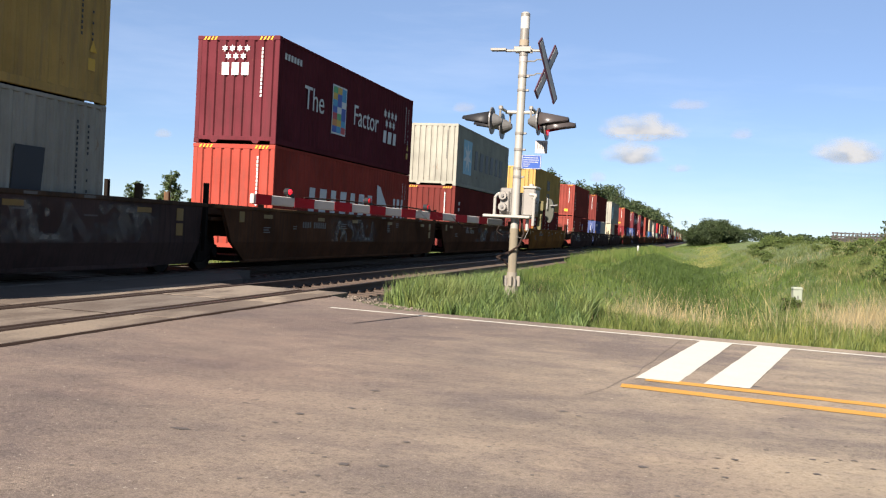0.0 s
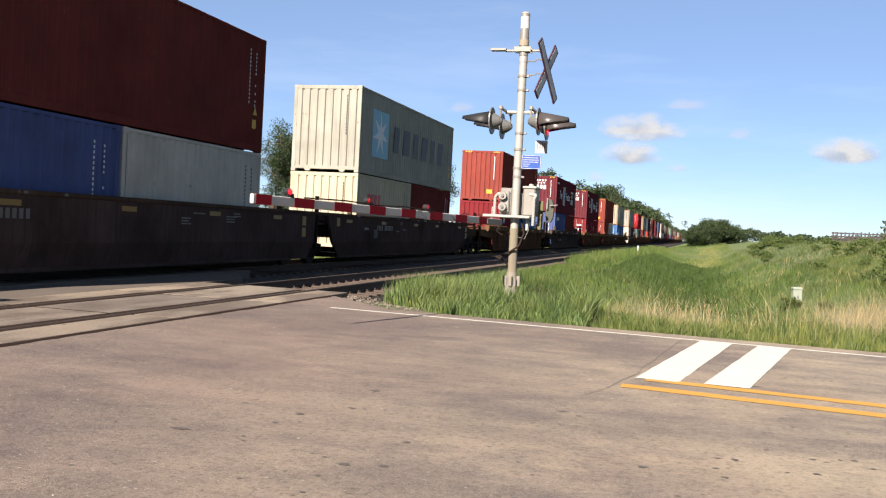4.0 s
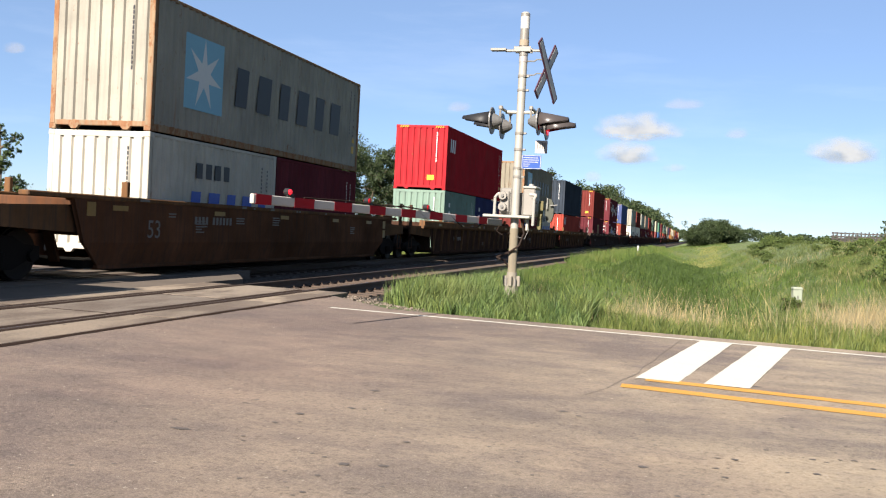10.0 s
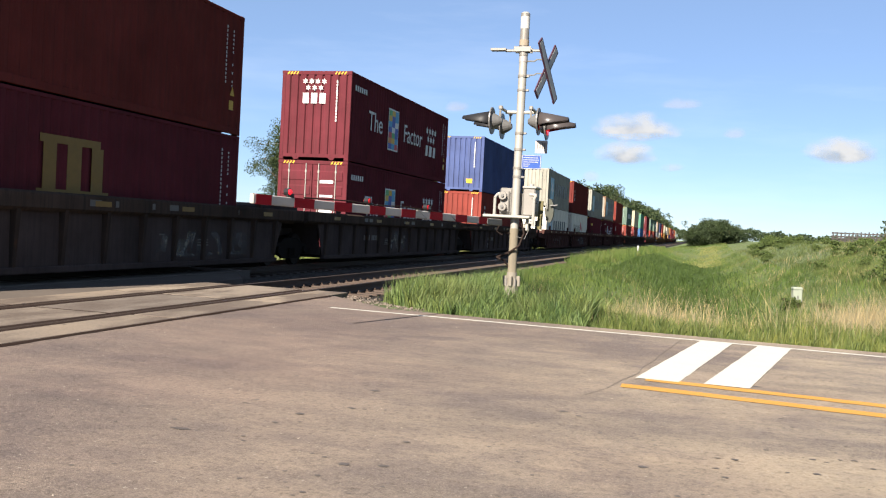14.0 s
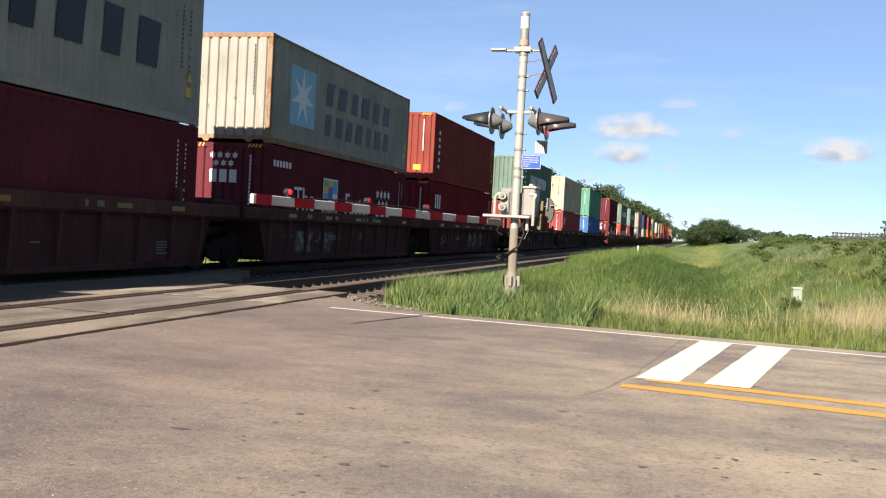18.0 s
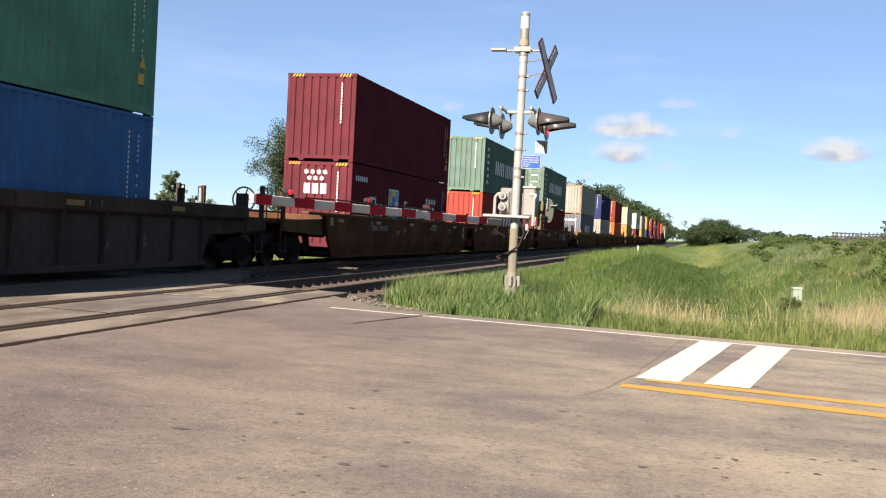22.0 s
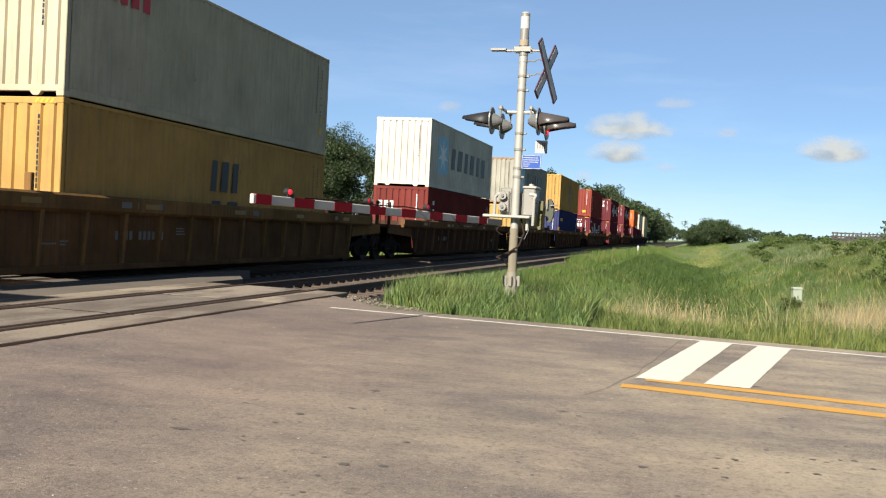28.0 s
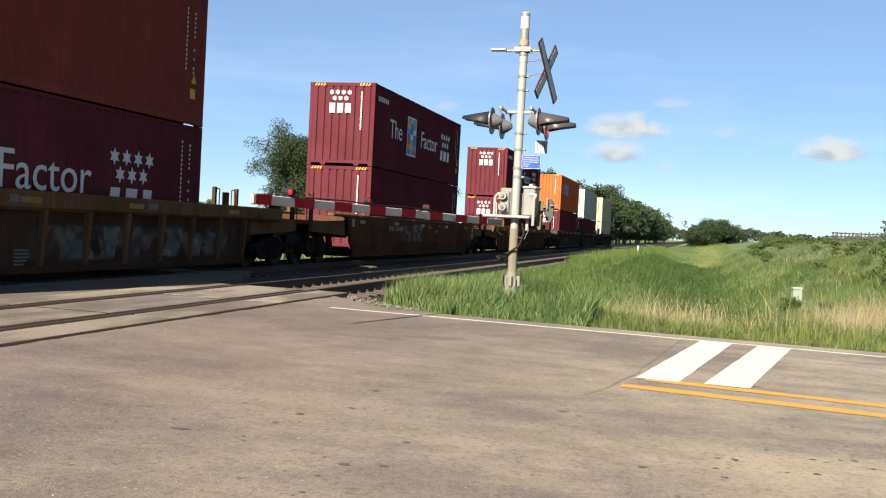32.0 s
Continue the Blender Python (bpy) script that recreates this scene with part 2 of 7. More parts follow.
# Far-track ballast: soot plus the shadow under the train, both in its colour.
ASPHALT, GRASSLAND, BALLAST, SHADED_SOOTY = asphalt_mat(), ground_mat(), ballast_mat("ballast_stone", 0.13), ballast_mat("shaded_sooty_ballast", 0.3)
ROADPAINT = plain("white_road_paint", (0.360, 0.349, 0.306), 0.6, vary=0.14, scale=4, grain=0.4)
YELLOWPAINT = plain("yellow_road_paint", (0.321, 0.166, 0.028), 0.6, vary=0.16, scale=3, grain=0.3)
PANEL, PALEPANEL = panel_mat("panel_concrete"), panel_mat("pale_panel_concrete", 1.45)
CONCRETE = plain("crossing_concrete", (0.127, 0.104, 0.086), 0.85, vary=0.45, scale=1.4, grain=0.5)
TAR = plain("tar", (0.020, 0.014, 0.012), 0.95, gloss=0.0)
# Darker than the open panels: the train's shadow is put into this colour.
SHADED_CONCRETE = plain("shaded_concrete", (0.078, 0.065, 0.055), 0.9, vary=0.35, scale=1.4, grain=0.5, gloss=0.1)
RAILSTEEL = plain("rail_side", (0.052, 0.035, 0.026), 0.7, 0.3)
RAILTOP = plain("rail_polished", (0.07, 0.052, 0.042), 0.45, 0.6, vary=0.2)
TIEWOOD = plain("creosoted_wood", (0.055, 0.040, 0.031), 0.9, vary=0.35, scale=4, grain=0.8)
GALV = plain("galvanised_steel", (0.161, 0.152, 0.138), 0.5, 0.3, vary=0.1)
ALUPAINT = plain("aluminium_paint", (0.241, 0.232, 0.210), 0.45, 0.2, vary=0.2)
BLACK = plain("black_paint", (0.012, 0.012, 0.013), 0.5)
LAMPGREY = plain("lamp_housing", (0.106, 0.104, 0.101), 0.45, 0.3)
REDLENS = plain("red_lens", (0.22, 0.006, 0.008), 0.15, vary=0.1, grain=0)
SIGNBLUE = plain("sign_blue", (0.018, 0.052, 0.205), 0.4)
SIGNWHITE = plain("sign_white", (0.247, 0.247, 0.241), 0.5)
SIGNGREY = plain("sign_back", (0.254, 0.237, 0.228), 0.55, 0.3)
GATERED = plain("gate_red", (0.190, 0.007, 0.012), 0.6, gloss=0.06)
GATEWHITE = plain("gate_white", (0.285, 0.270, 0.248), 0.6, gloss=0.08)
RUBBER = plain("rubber", (0.022, 0.016, 0.014), 0.9, gloss=0.0)
WHEELSTEEL = plain("wheel_steel", (0.018, 0.014, 0.012), 0.6, 0.1, gloss=0.08)
TRUCKIRON = plain("truck_iron", (0.012, 0.0095, 0.008), 0.9, 0.0, gloss=0.03)
BARK = plain("bark", (0.10, 0.075, 0.055), 0.9, vary=0.4, scale=8, grain=1.0)
WEATHEREDWOOD = plain("weathered_wood", (0.045, 0.04, 0.038), 0.9, vary=0.3)


def lamp_mat(name, col, strength):
    m = bpy.data.materials.new(name)
    t, ns, ln, b = nodes_of(m)
    b.inputs["Base Color"].default_value = (*col, 1)
    b.inputs["Emission Color"].default_value = (*col, 1)
    b.inputs["Emission Strength"].default_value = strength
    b.inputs["Roughness"].default_value = 0.2
    return m


REDGLOW = lamp_mat("lit_red_lamp", (0.7, 0.012, 0.025), 0.2)

# ---- mesh building ----


class Mesh:
    """Collects points and faces of one part."""

    def __init__(self):
        self.v, self.f = [], []

    def add(self, vs, fs):
        n = len(self.v)
        self.v += [tuple(p) for p in vs]
        self.f += [tuple(i + n for i in f) for f in fs]
        return self

    def hexa(self, p):
        """Eight corners: four below, four above, both anticlockwise seen from above."""
        return self.add(p, [(3, 2, 1, 0), (4, 5, 6, 7), (0, 1, 5, 4), (1, 2, 6, 5), (2, 3, 7, 6), (3, 0, 4, 7)])

    def box(self, x0, x1, y0, y1, z0, z1):
        return self.hexa([(x0, y0, z0), (x1, y0, z0), (x1, y1, z0), (x0, y1, z0), (x0, y0, z1), (x1, y0, z1), (x1, y1, z1), (x0, y1, z1)])

    def soft(self, x0, x1, y0, y1, z0, z1, c=0.01):
        """A box whose edges are all chamfered by c."""
        if min(x1 - x0, y1 - y0, z1 - z0) < 2.5 * c:
            c = min(x1 - x0, y1 - y0, z1 - z0) * 0.3
        bm = bmesh.new()
        for x in (x0, x1):
            for y in (y0, y1):
                for z in (z0, z1):
                    sx, sy, sz = (1 if x == x0 else -1), (1 if y == y0 else -1), (1 if z == z0 else -1)
                    for d in ((sx * c, sy * c, 0), (sx * c, 0, sz * c), (0, sy * c, sz * c)):
                        bm.verts.new((x + d[0], y + d[1], z + d[2]))
        bmesh.ops.convex_hull(bm, input=bm.verts)
        bm.verts.index_update()
        self.add([v.co for v in bm.verts], [[v.index for v in f.verts] for f in bm.faces])
        bm.free()
        return self

    def tube(self, a, b, r, n=10, r2=None, caps=True):
        a, b = Vector(a), Vector(b)
        d = (b - a).normalized()
        s = d.orthogonal().normalized()
        q = d.cross(s)
        r2 = r if r2 is None else r2
        vs = []
        for p, rr in ((a, r), (b, r2)):
            for i in range(n):
                w = 2 * math.pi * i / n
                vs.append(p + (s * math.cos(w) + q * math.sin(w)) * rr)
        fs = [(i, (i + 1) % n, n + (i + 1) % n, n + i) for i in range(n)]
        if caps:
            fs += [tuple(range(n))[::-1], tuple(range(n, 2 * n))]
        return self.add(vs, fs)

    def path(self, pts, r, n=7):
        for a, b in zip(pts, pts[1:]):
            self.tube(a, b, r, n)
        return self

    def prism(self, prof, y0, y1, shear=None, shear2=None):
        """A closed profile in x and z, carried along y. shear(z) widens the ends."""
        n = len(prof)
        e = shear or (lambda z: 0.0)
        e2 = shear2 or e
        vs = [(x, y0 - e(z), z) for x, z in prof] + [(x, y1 + e2(z), z) for x, z in prof]
        fs = [(i, (i + 1) % n, n + (i + 1) % n, n + i) for i in range(n)] + [tuple(range(n))[::-1], tuple(range(n, 2 * n))]
        return self.add(vs, fs)

    def data(self, name, smooth=False):
        me = bpy.data.meshes.new(name)
        me.from_pydata(self.v, [], self.f)
        bm = bmesh.new()
        bm.from_mesh(me)
        bmesh.ops.recalc_face_normals(bm, faces=bm.faces)
        bm.to_mesh(me)
        bm.free()
        if smooth:
            me.shade_smooth()
        return me


def part(name, mesh, material, parent, label="", m=None, smooth=False):
    """One mesh object under a thing or a part."""
    me = mesh.data(name, smooth) if isinstance(mesh, Mesh) else mesh
    if not me.materials:
        me.materials.append(material)
    ob = new(name, me)
    if me.materials[0] != material:
        ob.material_slots[0].link = "OBJECT"
        ob.material_slots[0].material = material
    if parent is not None:
        ob.parent = parent
    if m is not None:
        ob.matrix_basis = m
    if label:
        ob["label"] = label
    return ob


def thing(name, m=None, label="", category="", group="", kind=""):
    ob = new(name)
    ob.empty_display_size = 0.3
    if m is not None:
        ob.matrix_basis = m
    return tagged(ob, label, category, group, kind)


SHARED = {}


def shared(key, build, smooth=False):
    if key not in SHARED:
        SHARED[key] = build().data(str(key[0]), smooth)
    return SHARED[key]


def words(text, size):
    """Flat lettering in the built-in font, centred, as a mesh in x and y."""
    key = ("lettering", text, size)
    if key not in SHARED:
        cu = bpy.data.curves.new("lettering", "FONT")
        cu.body, cu.size, cu.extrude = text, size, 0.004
        cu.align_x, cu.align_y, cu.resolution_u = "CENTER", "CENTER", 3
        ob = new("lettering", cu)
        bpy.context.view_layer.update()
        SHARED[key] = bpy.data.meshes.new_from_object(ob.evaluated_get(bpy.context.evaluated_depsgraph_get()))
        bpy.data.objects.remove(ob)
    return SHARED[key]


# ---- ground ----
ROAD_SLOPE = -0.1156


def smooth(a, b, x):
    w = min(1.0, max(0.0, (x - a) / (b - a)))
    return w * w * (3 - 2 * w)


def along(x, table):
    if x <= table[0][0]:
        return table[0][1]
    for (a, p), (b, q) in zip(table, table[1:]):
        if x <= b:
            w = (x - a) / (b - a)
            w = w * w * (3 - 2 * w) * 0.5 + w * 0.5
            return p + (q - p) * w
    return table[-1][1]


CROSS = [(-400, -1.0), (-60, -0.7), (-18, -0.55), (-15.5, -0.42), (-6.0, -0.42), (-5.0, -0.22), (-3.6, -0.25), (-1.0, -1.05), (0.8, -1.35), (3.2, -0.62), (5.0, 0.35), (8.0, 1.35), (11.0, 1.72), (16.0, 1.8), (40.0, 1.75), (150.0, 1.0), (1600.0, 0.6)]
CROSS_FAR = [(-400, -1.0), (-60, -0.7), (-18, -0.55), (-15.5, -0.42), (-6.0, -0.42), (-4.0, -0.2), (-2.0, 0.3), (3.0, 0.9), (12.0, 1.7), (40.0, 1.8), (150.0, 1.0), (1600.0, 0.6)]


def land(x, y):
    """Height of the ground."""
    near = along(x, CROSS)
    far = along(x, CROSS_FAR)
    z = near + (far - near) * smooth(115, 156, y)
    wob = noise.noise((x * 0.21, y * 0.13, 0.3)) * 0.22 + noise.noise((x * 0.05, y * 0.05, 3.1)) * 0.35
    z += wob * 0.8 * smooth(-3, 4, x) * smooth(15, 24, y)
    edge = 13.45 + ROAD_SLOPE * x
    by_road = smooth(edge + 0.5, edge + 7.0, y) if y > 8 else smooth(2.4 + ROAD_SLOPE * x, -6 + ROAD_SLOPE * x, y)
    if x < -6.1:
        by_road = max(by_road, smooth(15.6, 16.4, y)) if y > 8 else by_road
        if x > -15.5:
            return -0.42
    return -0.07 + (z + 0.07) * by_road


def spread(lo, hi, fine_lo, fine_hi, step, grow=1.18):
    out = list(np.arange(fine_lo, fine_hi + step / 2, step))
    s, x = step, fine_hi
    while x < hi:
        s *= grow
        x += s
        out.append(x)
    s, x = step, fine_lo
    while x > lo:
        s *= grow
        x -= s
        out.insert(0, x)
    return out


def build_ground():
    xs = spread(-2600, 2600, -18, 24, 0.75)
    ys = spread(-900, 4200, 0, 70, 0.9)
    vs = [(x, y, land(x, y)) for y in ys for x in xs]
    w = len(xs)
    fs = [(j * w + i, j * w + i + 1, (j + 1) * w + i + 1, (j + 1) * w + i) for j in range(len(ys) - 1) for i in range(w - 1)]
    me = bpy.data.meshes.new("ground")
    me.from_pydata(vs, [], fs)
    me.materials.append(GRASSLAND)
    me.shade_smooth()
    tagged(new("ground", me), "rough green grassland with a ditch and a bank beside the railway", "ground", kind="structure")


build_ground()


def slab(name, outline, z0, z1, material, label, category, kind="structure"):
    n = len(outline)
    me = Mesh()
    me.add([(x, y, z0) for x, y in outline] + [(x, y, z1) for x, y in outline], [tuple(range(n, 2 * n))] + [(i, (i + 1) % n, n + (i + 1) % n, n + i) for i in range(n)])
    ob = part(name, me, material, None)
    return tagged(ob, label, category, kind=kind)


def ry(y0, x):
    """y of a line along the road that crosses x = 0 at y0."""
    return y0 + ROAD_SLOPE * x


slab("road", [(-6.16, ry(2.6, -6.16)), (-2.9, ry(2.6, -2.9)), (90, ry(2.6, 90)), (90, ry(13.42, 90)), (6, ry(13.42, 6)), (-3.4, ry(13.45, -3.4)), (-4.6, 14.05), (-5.5, 15.0), (-6.16, 15.7)], -0.3, -0.008, ASPHALT, "worn grey-brown asphalt road with dark tar spots, leading up to the crossing", "road")
slab("road_between_tracks", [(-10.62, 2.5), (-9.33, 2.5), (-9.33, 18.4), (-10.62, 20.6)], -0.3, -0.01, SHADED_CONCRETE, "strip of asphalt between the two tracks, darkened for the train's shadow", "road")
slab("road_beyond", [(-90, ry(2.6, -90)), (-13.92, ry(2.6, -13.92)), (-13.92, 20.4), (-90, ry(17.5, -90))], -0.3, -0.01, ASPHALT, "asphalt road beyond the tracks", "road")
slab("gravel_shoulder", [(-6.2, ry(1.0, -6.2)), (60, ry(1.0, 60)), (60, ry(2.62, 60)), (-6.2, ry(2.62, -6.2))], -0.3, -0.02, ballast_mat("shoulder_gravel", 0.45), "gravel shoulder along the road", "shoulder")


def line_mark(name, x0, x1, ya, yb, material, label, veer=0.0):
    """A painted stripe along the road between two lines."""
    me = Mesh()
    rnd = random.Random(int(x0 * 77) + int(ya * 13))
    xs = [x0]
    while xs[-1] < x1:
        xs.append(min(x1, xs[-1] + (0.16 if xs[-1] < 8 else 1.5) * rnd.uniform(0.6, 1.4)))
    vs = []
    for x in xs:
        vs += [(x, ry(ya, x) + veer * x + rnd.uniform(-0.009, 0.009), -0.0035), (x, ry(yb, x) + veer * x + rnd.uniform(-0.009, 0.009), -0.0035)]
    me.add(vs, [(2 * i, 2 * i + 2, 2 * i + 3, 2 * i + 1) for i in range(len(xs) - 1)])
    return tagged(part(name, me, material, None), label, "road marking", kind="structure")


line_mark("edge_line", -5.36, 80, 12.84, 12.95, ROADPAINT, "white painted edge line along the asphalt")
line_mark("centre_line", -0.57, 80, 8.265, 8.475, YELLOWPAINT, "yellow painted centre line", -0.045)
line_mark("centre_line", -0.38, 80, 8.80, 8.99, YELLOWPAINT, "yellow painted centre line", -0.045)


def bar_mark(xb, xt, w):
    me = Mesh()
    yb, yt = 8.98, 12.84
    rnd = random.Random(int(xb * 100))
    n = 26
    vs = []
    for i in range(n + 1):
        q = i / n
        x, y = xb + (xt - xb) * q, yb + (yt - yb) * q
        vs += [(x + rnd.uniform(-0.004, 0.004), y, -0.0025), (x + w + rnd.uniform(-0.004, 0.004), y - 0.04 - 0.02 * q, -0.0025)]
    me.add(vs, [(2 * i, 2 * i + 1, 2 * i + 3, 2 * i + 2) for i in range(n)])
    tagged(part("stop_bar", me, ROADPAINT, None), "broad white painted stop bar across the lane", "road marking", "stop bars", "structure")


bar_mark(-0.48, 0.13, 0.40)
bar_mark(0.14, 0.86, 0.40)

# ---- the two tracks ----
NEAR_X, FAR_X = -7.77, -12.167


def rail_profile(s):
    return [(-0.07, -0.172), (0.07, -0.172), (0.07, -0.158), (0.012, -0.14), (0.010, -0.045), (0.036, -0.035), (0.036, -0.006), (0.028, 0.0), (-0.028, 0.0), (-0.036, -0.006), (-0.036, -0.035), (-0.010, -0.045), (-0.012, -0.14), (-0.07, -0.158)]


def build_track(cx, name, label):
    tr = thing(name, pose(cx, 0, 0), label, "railway track", kind="structure")
    prof = rail_profile(1)
    steps = [-900, -200, 0, 60, 300, 1500, 3000]
    for x in (-0.75, 0.75):
        me = Mesh()
        for a, b in zip(steps, steps[1:]):
            me.prism(prof, a, b)
        part("rail", me, RAILSTEEL, tr, "rust-brown steel rail", pose(x, 0, 0))
        top = Mesh()
        for a, b in zip(steps, steps[1:]):
            top.box(-0.024, 0.024, a, b, -0.002, 0.0012)
        part("rail_head", top, RAILTOP, tr, "polished running surface", pose(x, 0, 0))
    bed = Mesh()
    for a, b in ((-900, 2.2), (16.7, 3000)):
        bed.prism([(-2.9, -0.6), (2.9, -0.6), (1.75, -0.215), (-1.75, -0.215)], a, b)
    bed.prism([(-1.7, -0.6), (1.7, -0.6), (1.7, -0.24), (-1.7, -0.24)], 2.2, 16.7)
    part("ballast_bed", bed, BALLAST if cx > -9 else SHADED_SOOTY, tr, "grey-brown crushed stone ballast")
    tie = shared(("tie",), lambda: Mesh().soft(-1.3, 1.3, -0.115, 0.115, -0.36, -0.176, 0.012))
    y = 16.95
    rnd = random.Random(5)
    while y < 16.95 + 0.53 * 100:
        part("tie", tie, TIEWOOD, tr, m=pose(rnd.uniform(-0.03, 0.03), y, rnd.uniform(-0.006, 0.004), 0, 0, rnd.uniform(-0.6, 0.6)))
        y += 0.53
    far = Mesh()
    while y < 420:
        far.box(-1.3, 1.3, y - 0.115, y + 0.115, -0.36, -0.176)
        y += 0.53
    for i in range(120):
        yy = 1.9 - i * 0.53
        far.box(-1.3, 1.3, yy - 0.115, yy + 0.115, -0.36, -0.176)
    ob = part("far_ties", far, TIEWOOD, tr)
    ob["kind"] = "stuff"
    plate = shared(("tie_plate",), lambda: Mesh().box(-0.17, 0.17, -0.1, 0.1, -0.178, -0.166).box(0.075, 0.105, -0.02, 0.02, -0.17, -0.13).box(-0.105, -0.075, -0.02, 0.02, -0.17, -0.13))
    for i in range(26 if cx > -9 else 0):
        for x in (-0.75, 0.75):
            part("tie_plate", plate, RAILSTEEL, tr, m=pose(x, 16.95 + 0.53 * i, 0))
    return tr


near_track = build_track(NEAR_X, "near_track", "empty railway track on wooden ties and stone ballast")
far_track = build_track(FAR_X, "far_track", "railway track that carries the container train")


def crossing_panels(cx, parent, material, last, y0, rows):
    """Rows of three cast panels, with open flangeways along the rails; the last row is paler."""
    def panel_mesh(w, l):
        return lambda: Mesh().soft(-w / 2, w / 2, -l / 2 + 0.024, l / 2 - 0.024, -0.22, 0.0, 0.008)
    mid = shared(("panel", "mid"), panel_mesh(1.12, 3.06))
    side = shared(("panel", "side"), panel_mesh(0.60, 3.06))
    rnd = random.Random(3)
    for i in range(rows):
        y = y0 + 3.06 * i + 1.53
        for x, me in ((0, mid), (1.21, side), (-1.21, side)):
            part("concrete_panel", me, last if i == rows - 1 else material, parent, m=pose(x, y, rnd.uniform(-0.004, 0.003)))
    end = y0 + 3.06 * rows
    for x in (-0.75, 0.75):
        strips = Mesh()
        for a, b in ((-0.19, -0.034), (0.034, 0.16)):
            strips.box(x + a, x + b, y0, end - 0.05, -0.2, -0.007)
        part("rubber_flangeway", strips, RUBBER, parent)
    joints = Mesh()
    for i in range(1, rows):
        joints.box(-0.55, 0.55, y0 + 3.06 * i - 0.024, y0 + 3.06 * i + 0.024, -0.2, -0.003)
        for a, b in ((0.92, 1.5), (-1.5, -0.92)):
            joints.box(a, b, y0 + 3.06 * i - 0.024, y0 + 3.06 * i + 0.024, -0.2, -0.003)
    part("joint_filler", joints, RUBBER, parent)["kind"] = "stuff"


crossing_panels(NEAR_X, near_track, PANEL, PALEPANEL, 1.35, 5)
crossing_panels(FAR_X, far_track, SHADED_CONCRETE, SHADED_CONCRETE, 3.04, 6)


def ragged_strip(name, pts, width, material, label, seed):
    rnd = random.Random(seed)
    me = Mesh()
    vs, n = [], 60
    for i in range(n + 1):
        w = i / n * (len(pts) - 1)
        k = min(int(w), len(pts) - 2)
        a, b = Vector((*pts[k], 0)), Vector((*pts[k + 1], 0))
        p = a.lerp(b, w - k)
        s = Vector((-(b - a).y, (b - a).x, 0)).normalized()
        r1, r2 = width * rnd.uniform(0.25, 0.75), width * rnd.uniform(0.25, 0.75)
        vs += [(*(p - s * r1).xy, -0.004), (*(p + s * r2).xy, -0.004)]
    me.add(vs, [(2 * i, 2 * i + 1, 2 * i + 3, 2 * i + 2) for i in range(n)])
    return tagged(part(name, me, material, None), label, "road repair", kind="structure")


ragged_strip("tar_seam", [(-6.21, 2.6), (-6.22, 9), (-6.20, 15.6)], 0.12, TAR, "dark ragged tar seam beside the crossing panels", 1)
ragged_strip("tar_seam", [(-0.08, 13.0), (-0.17, 12.3), (-0.24, 11.6), (-0.33, 10.9), (-0.36, 10.4), (-0.45, 9.8), (-0.47, 9.3), (-0.58, 8.8), (-0.68, 8.2), (-0.82, 7.75)], 0.007, plain("crack_filler", (0.095, 0.08, 0.068), 0.9), "thin dark crack across the asphalt", 2)

# ---- grass ----


def blades(name, n, place, size, width, material, label, seed, lean=0.35, rise=0.0):
    """Blades of grass as bent tapering strips, one mesh."""
    rs = np.random.RandomState(seed)
    pts = place(rs, n)
    n = len(pts)
    h = size[0] + (size[1] - size[0]) * rs.rand(n) ** 1.3
    h = h * np.array([1.0 + 0.75 * noise.noise((p[0] * 0.9, p[1] * 0.7, seed)) for p in pts])
    if rise:
        off = pts[:, 1] - (13.5 + ROAD_SLOPE * pts[:, 0])
        h = h * np.clip(0.28 + off / rise, 0.25, 1.0) * np.clip((pts[:, 0] + 5.6) / 0.9, 0.2, 1.0)
        h = h * np.clip(np.hypot(pts[:, 0] + 2.95, pts[:, 1] - 15.5) / 1.3, 0.7, 1.0)
    az = rs.rand(n) * 2 * np.pi
    ln = lean * h * (0.2 + rs.rand(n))
    w = width * (0.6 + 0.8 * rs.rand(n))
    turn = rs.rand(n) * 2 * np.pi
    side = np.stack([np.cos(turn), np.sin(turn), np.zeros(n)], 1)
    d = np.stack([np.cos(az), np.sin(az), np.zeros(n)], 1)
    up = np.array([0, 0, 1.0])
    b = pts
    m = pts + d * (ln * 0.35)[:, None] + up * (h * 0.6)[:, None]
    t = pts + d * ln[:, None] + up * h[:, None]
    v = np.stack([b - side * w[:, None] / 2, b + side * w[:, None] / 2, m + side * w[:, None] * 0.4, m - side * w[:, None] * 0.4, t], 1).reshape(-1, 3)
    i = np.arange(n)[:, None] * 5
    quads = (i + np.array([[0, 1, 2, 3]]))
    tris = (i + np.array([[3, 2, 4]]))
    me = bpy.data.meshes.new(name)
    me.from_pydata(v.tolist(), [], quads.tolist() + tris.tolist())
    me.materials.append(material)
    return tagged(new(name, me), label, "grass", kind="stuff")


LANDV = np.vectorize(land)


def verge(y_lo, y_hi, x_lo, x_hi, power=1.0, patch=None):
    def place(rs, n):
        x = x_lo + (x_hi - x_lo) * rs.rand(n)
        y = 13.5 + ROAD_SLOPE * x + y_lo + (y_hi - y_lo) * rs.rand(n) ** power
        keep = (x > -5.3 + 0.0 * y) | (y > 17.2)
        keep &= ~((x < -3.4) & (y < 14.1 + (-3.4 - x) * 0.9))
        keep &= x > -5.6
        if patch is not None:
            f = np.array([noise.noise((a * 0.35, b * 0.35, patch)) for a, b in zip(x, y)])
            keep &= f + rs.rand(n) * 0.5 > 0.25
        x, y = x[keep], y[keep]
        return np.stack([x, y, LANDV(x, y) - 0.02], 1)
    return place


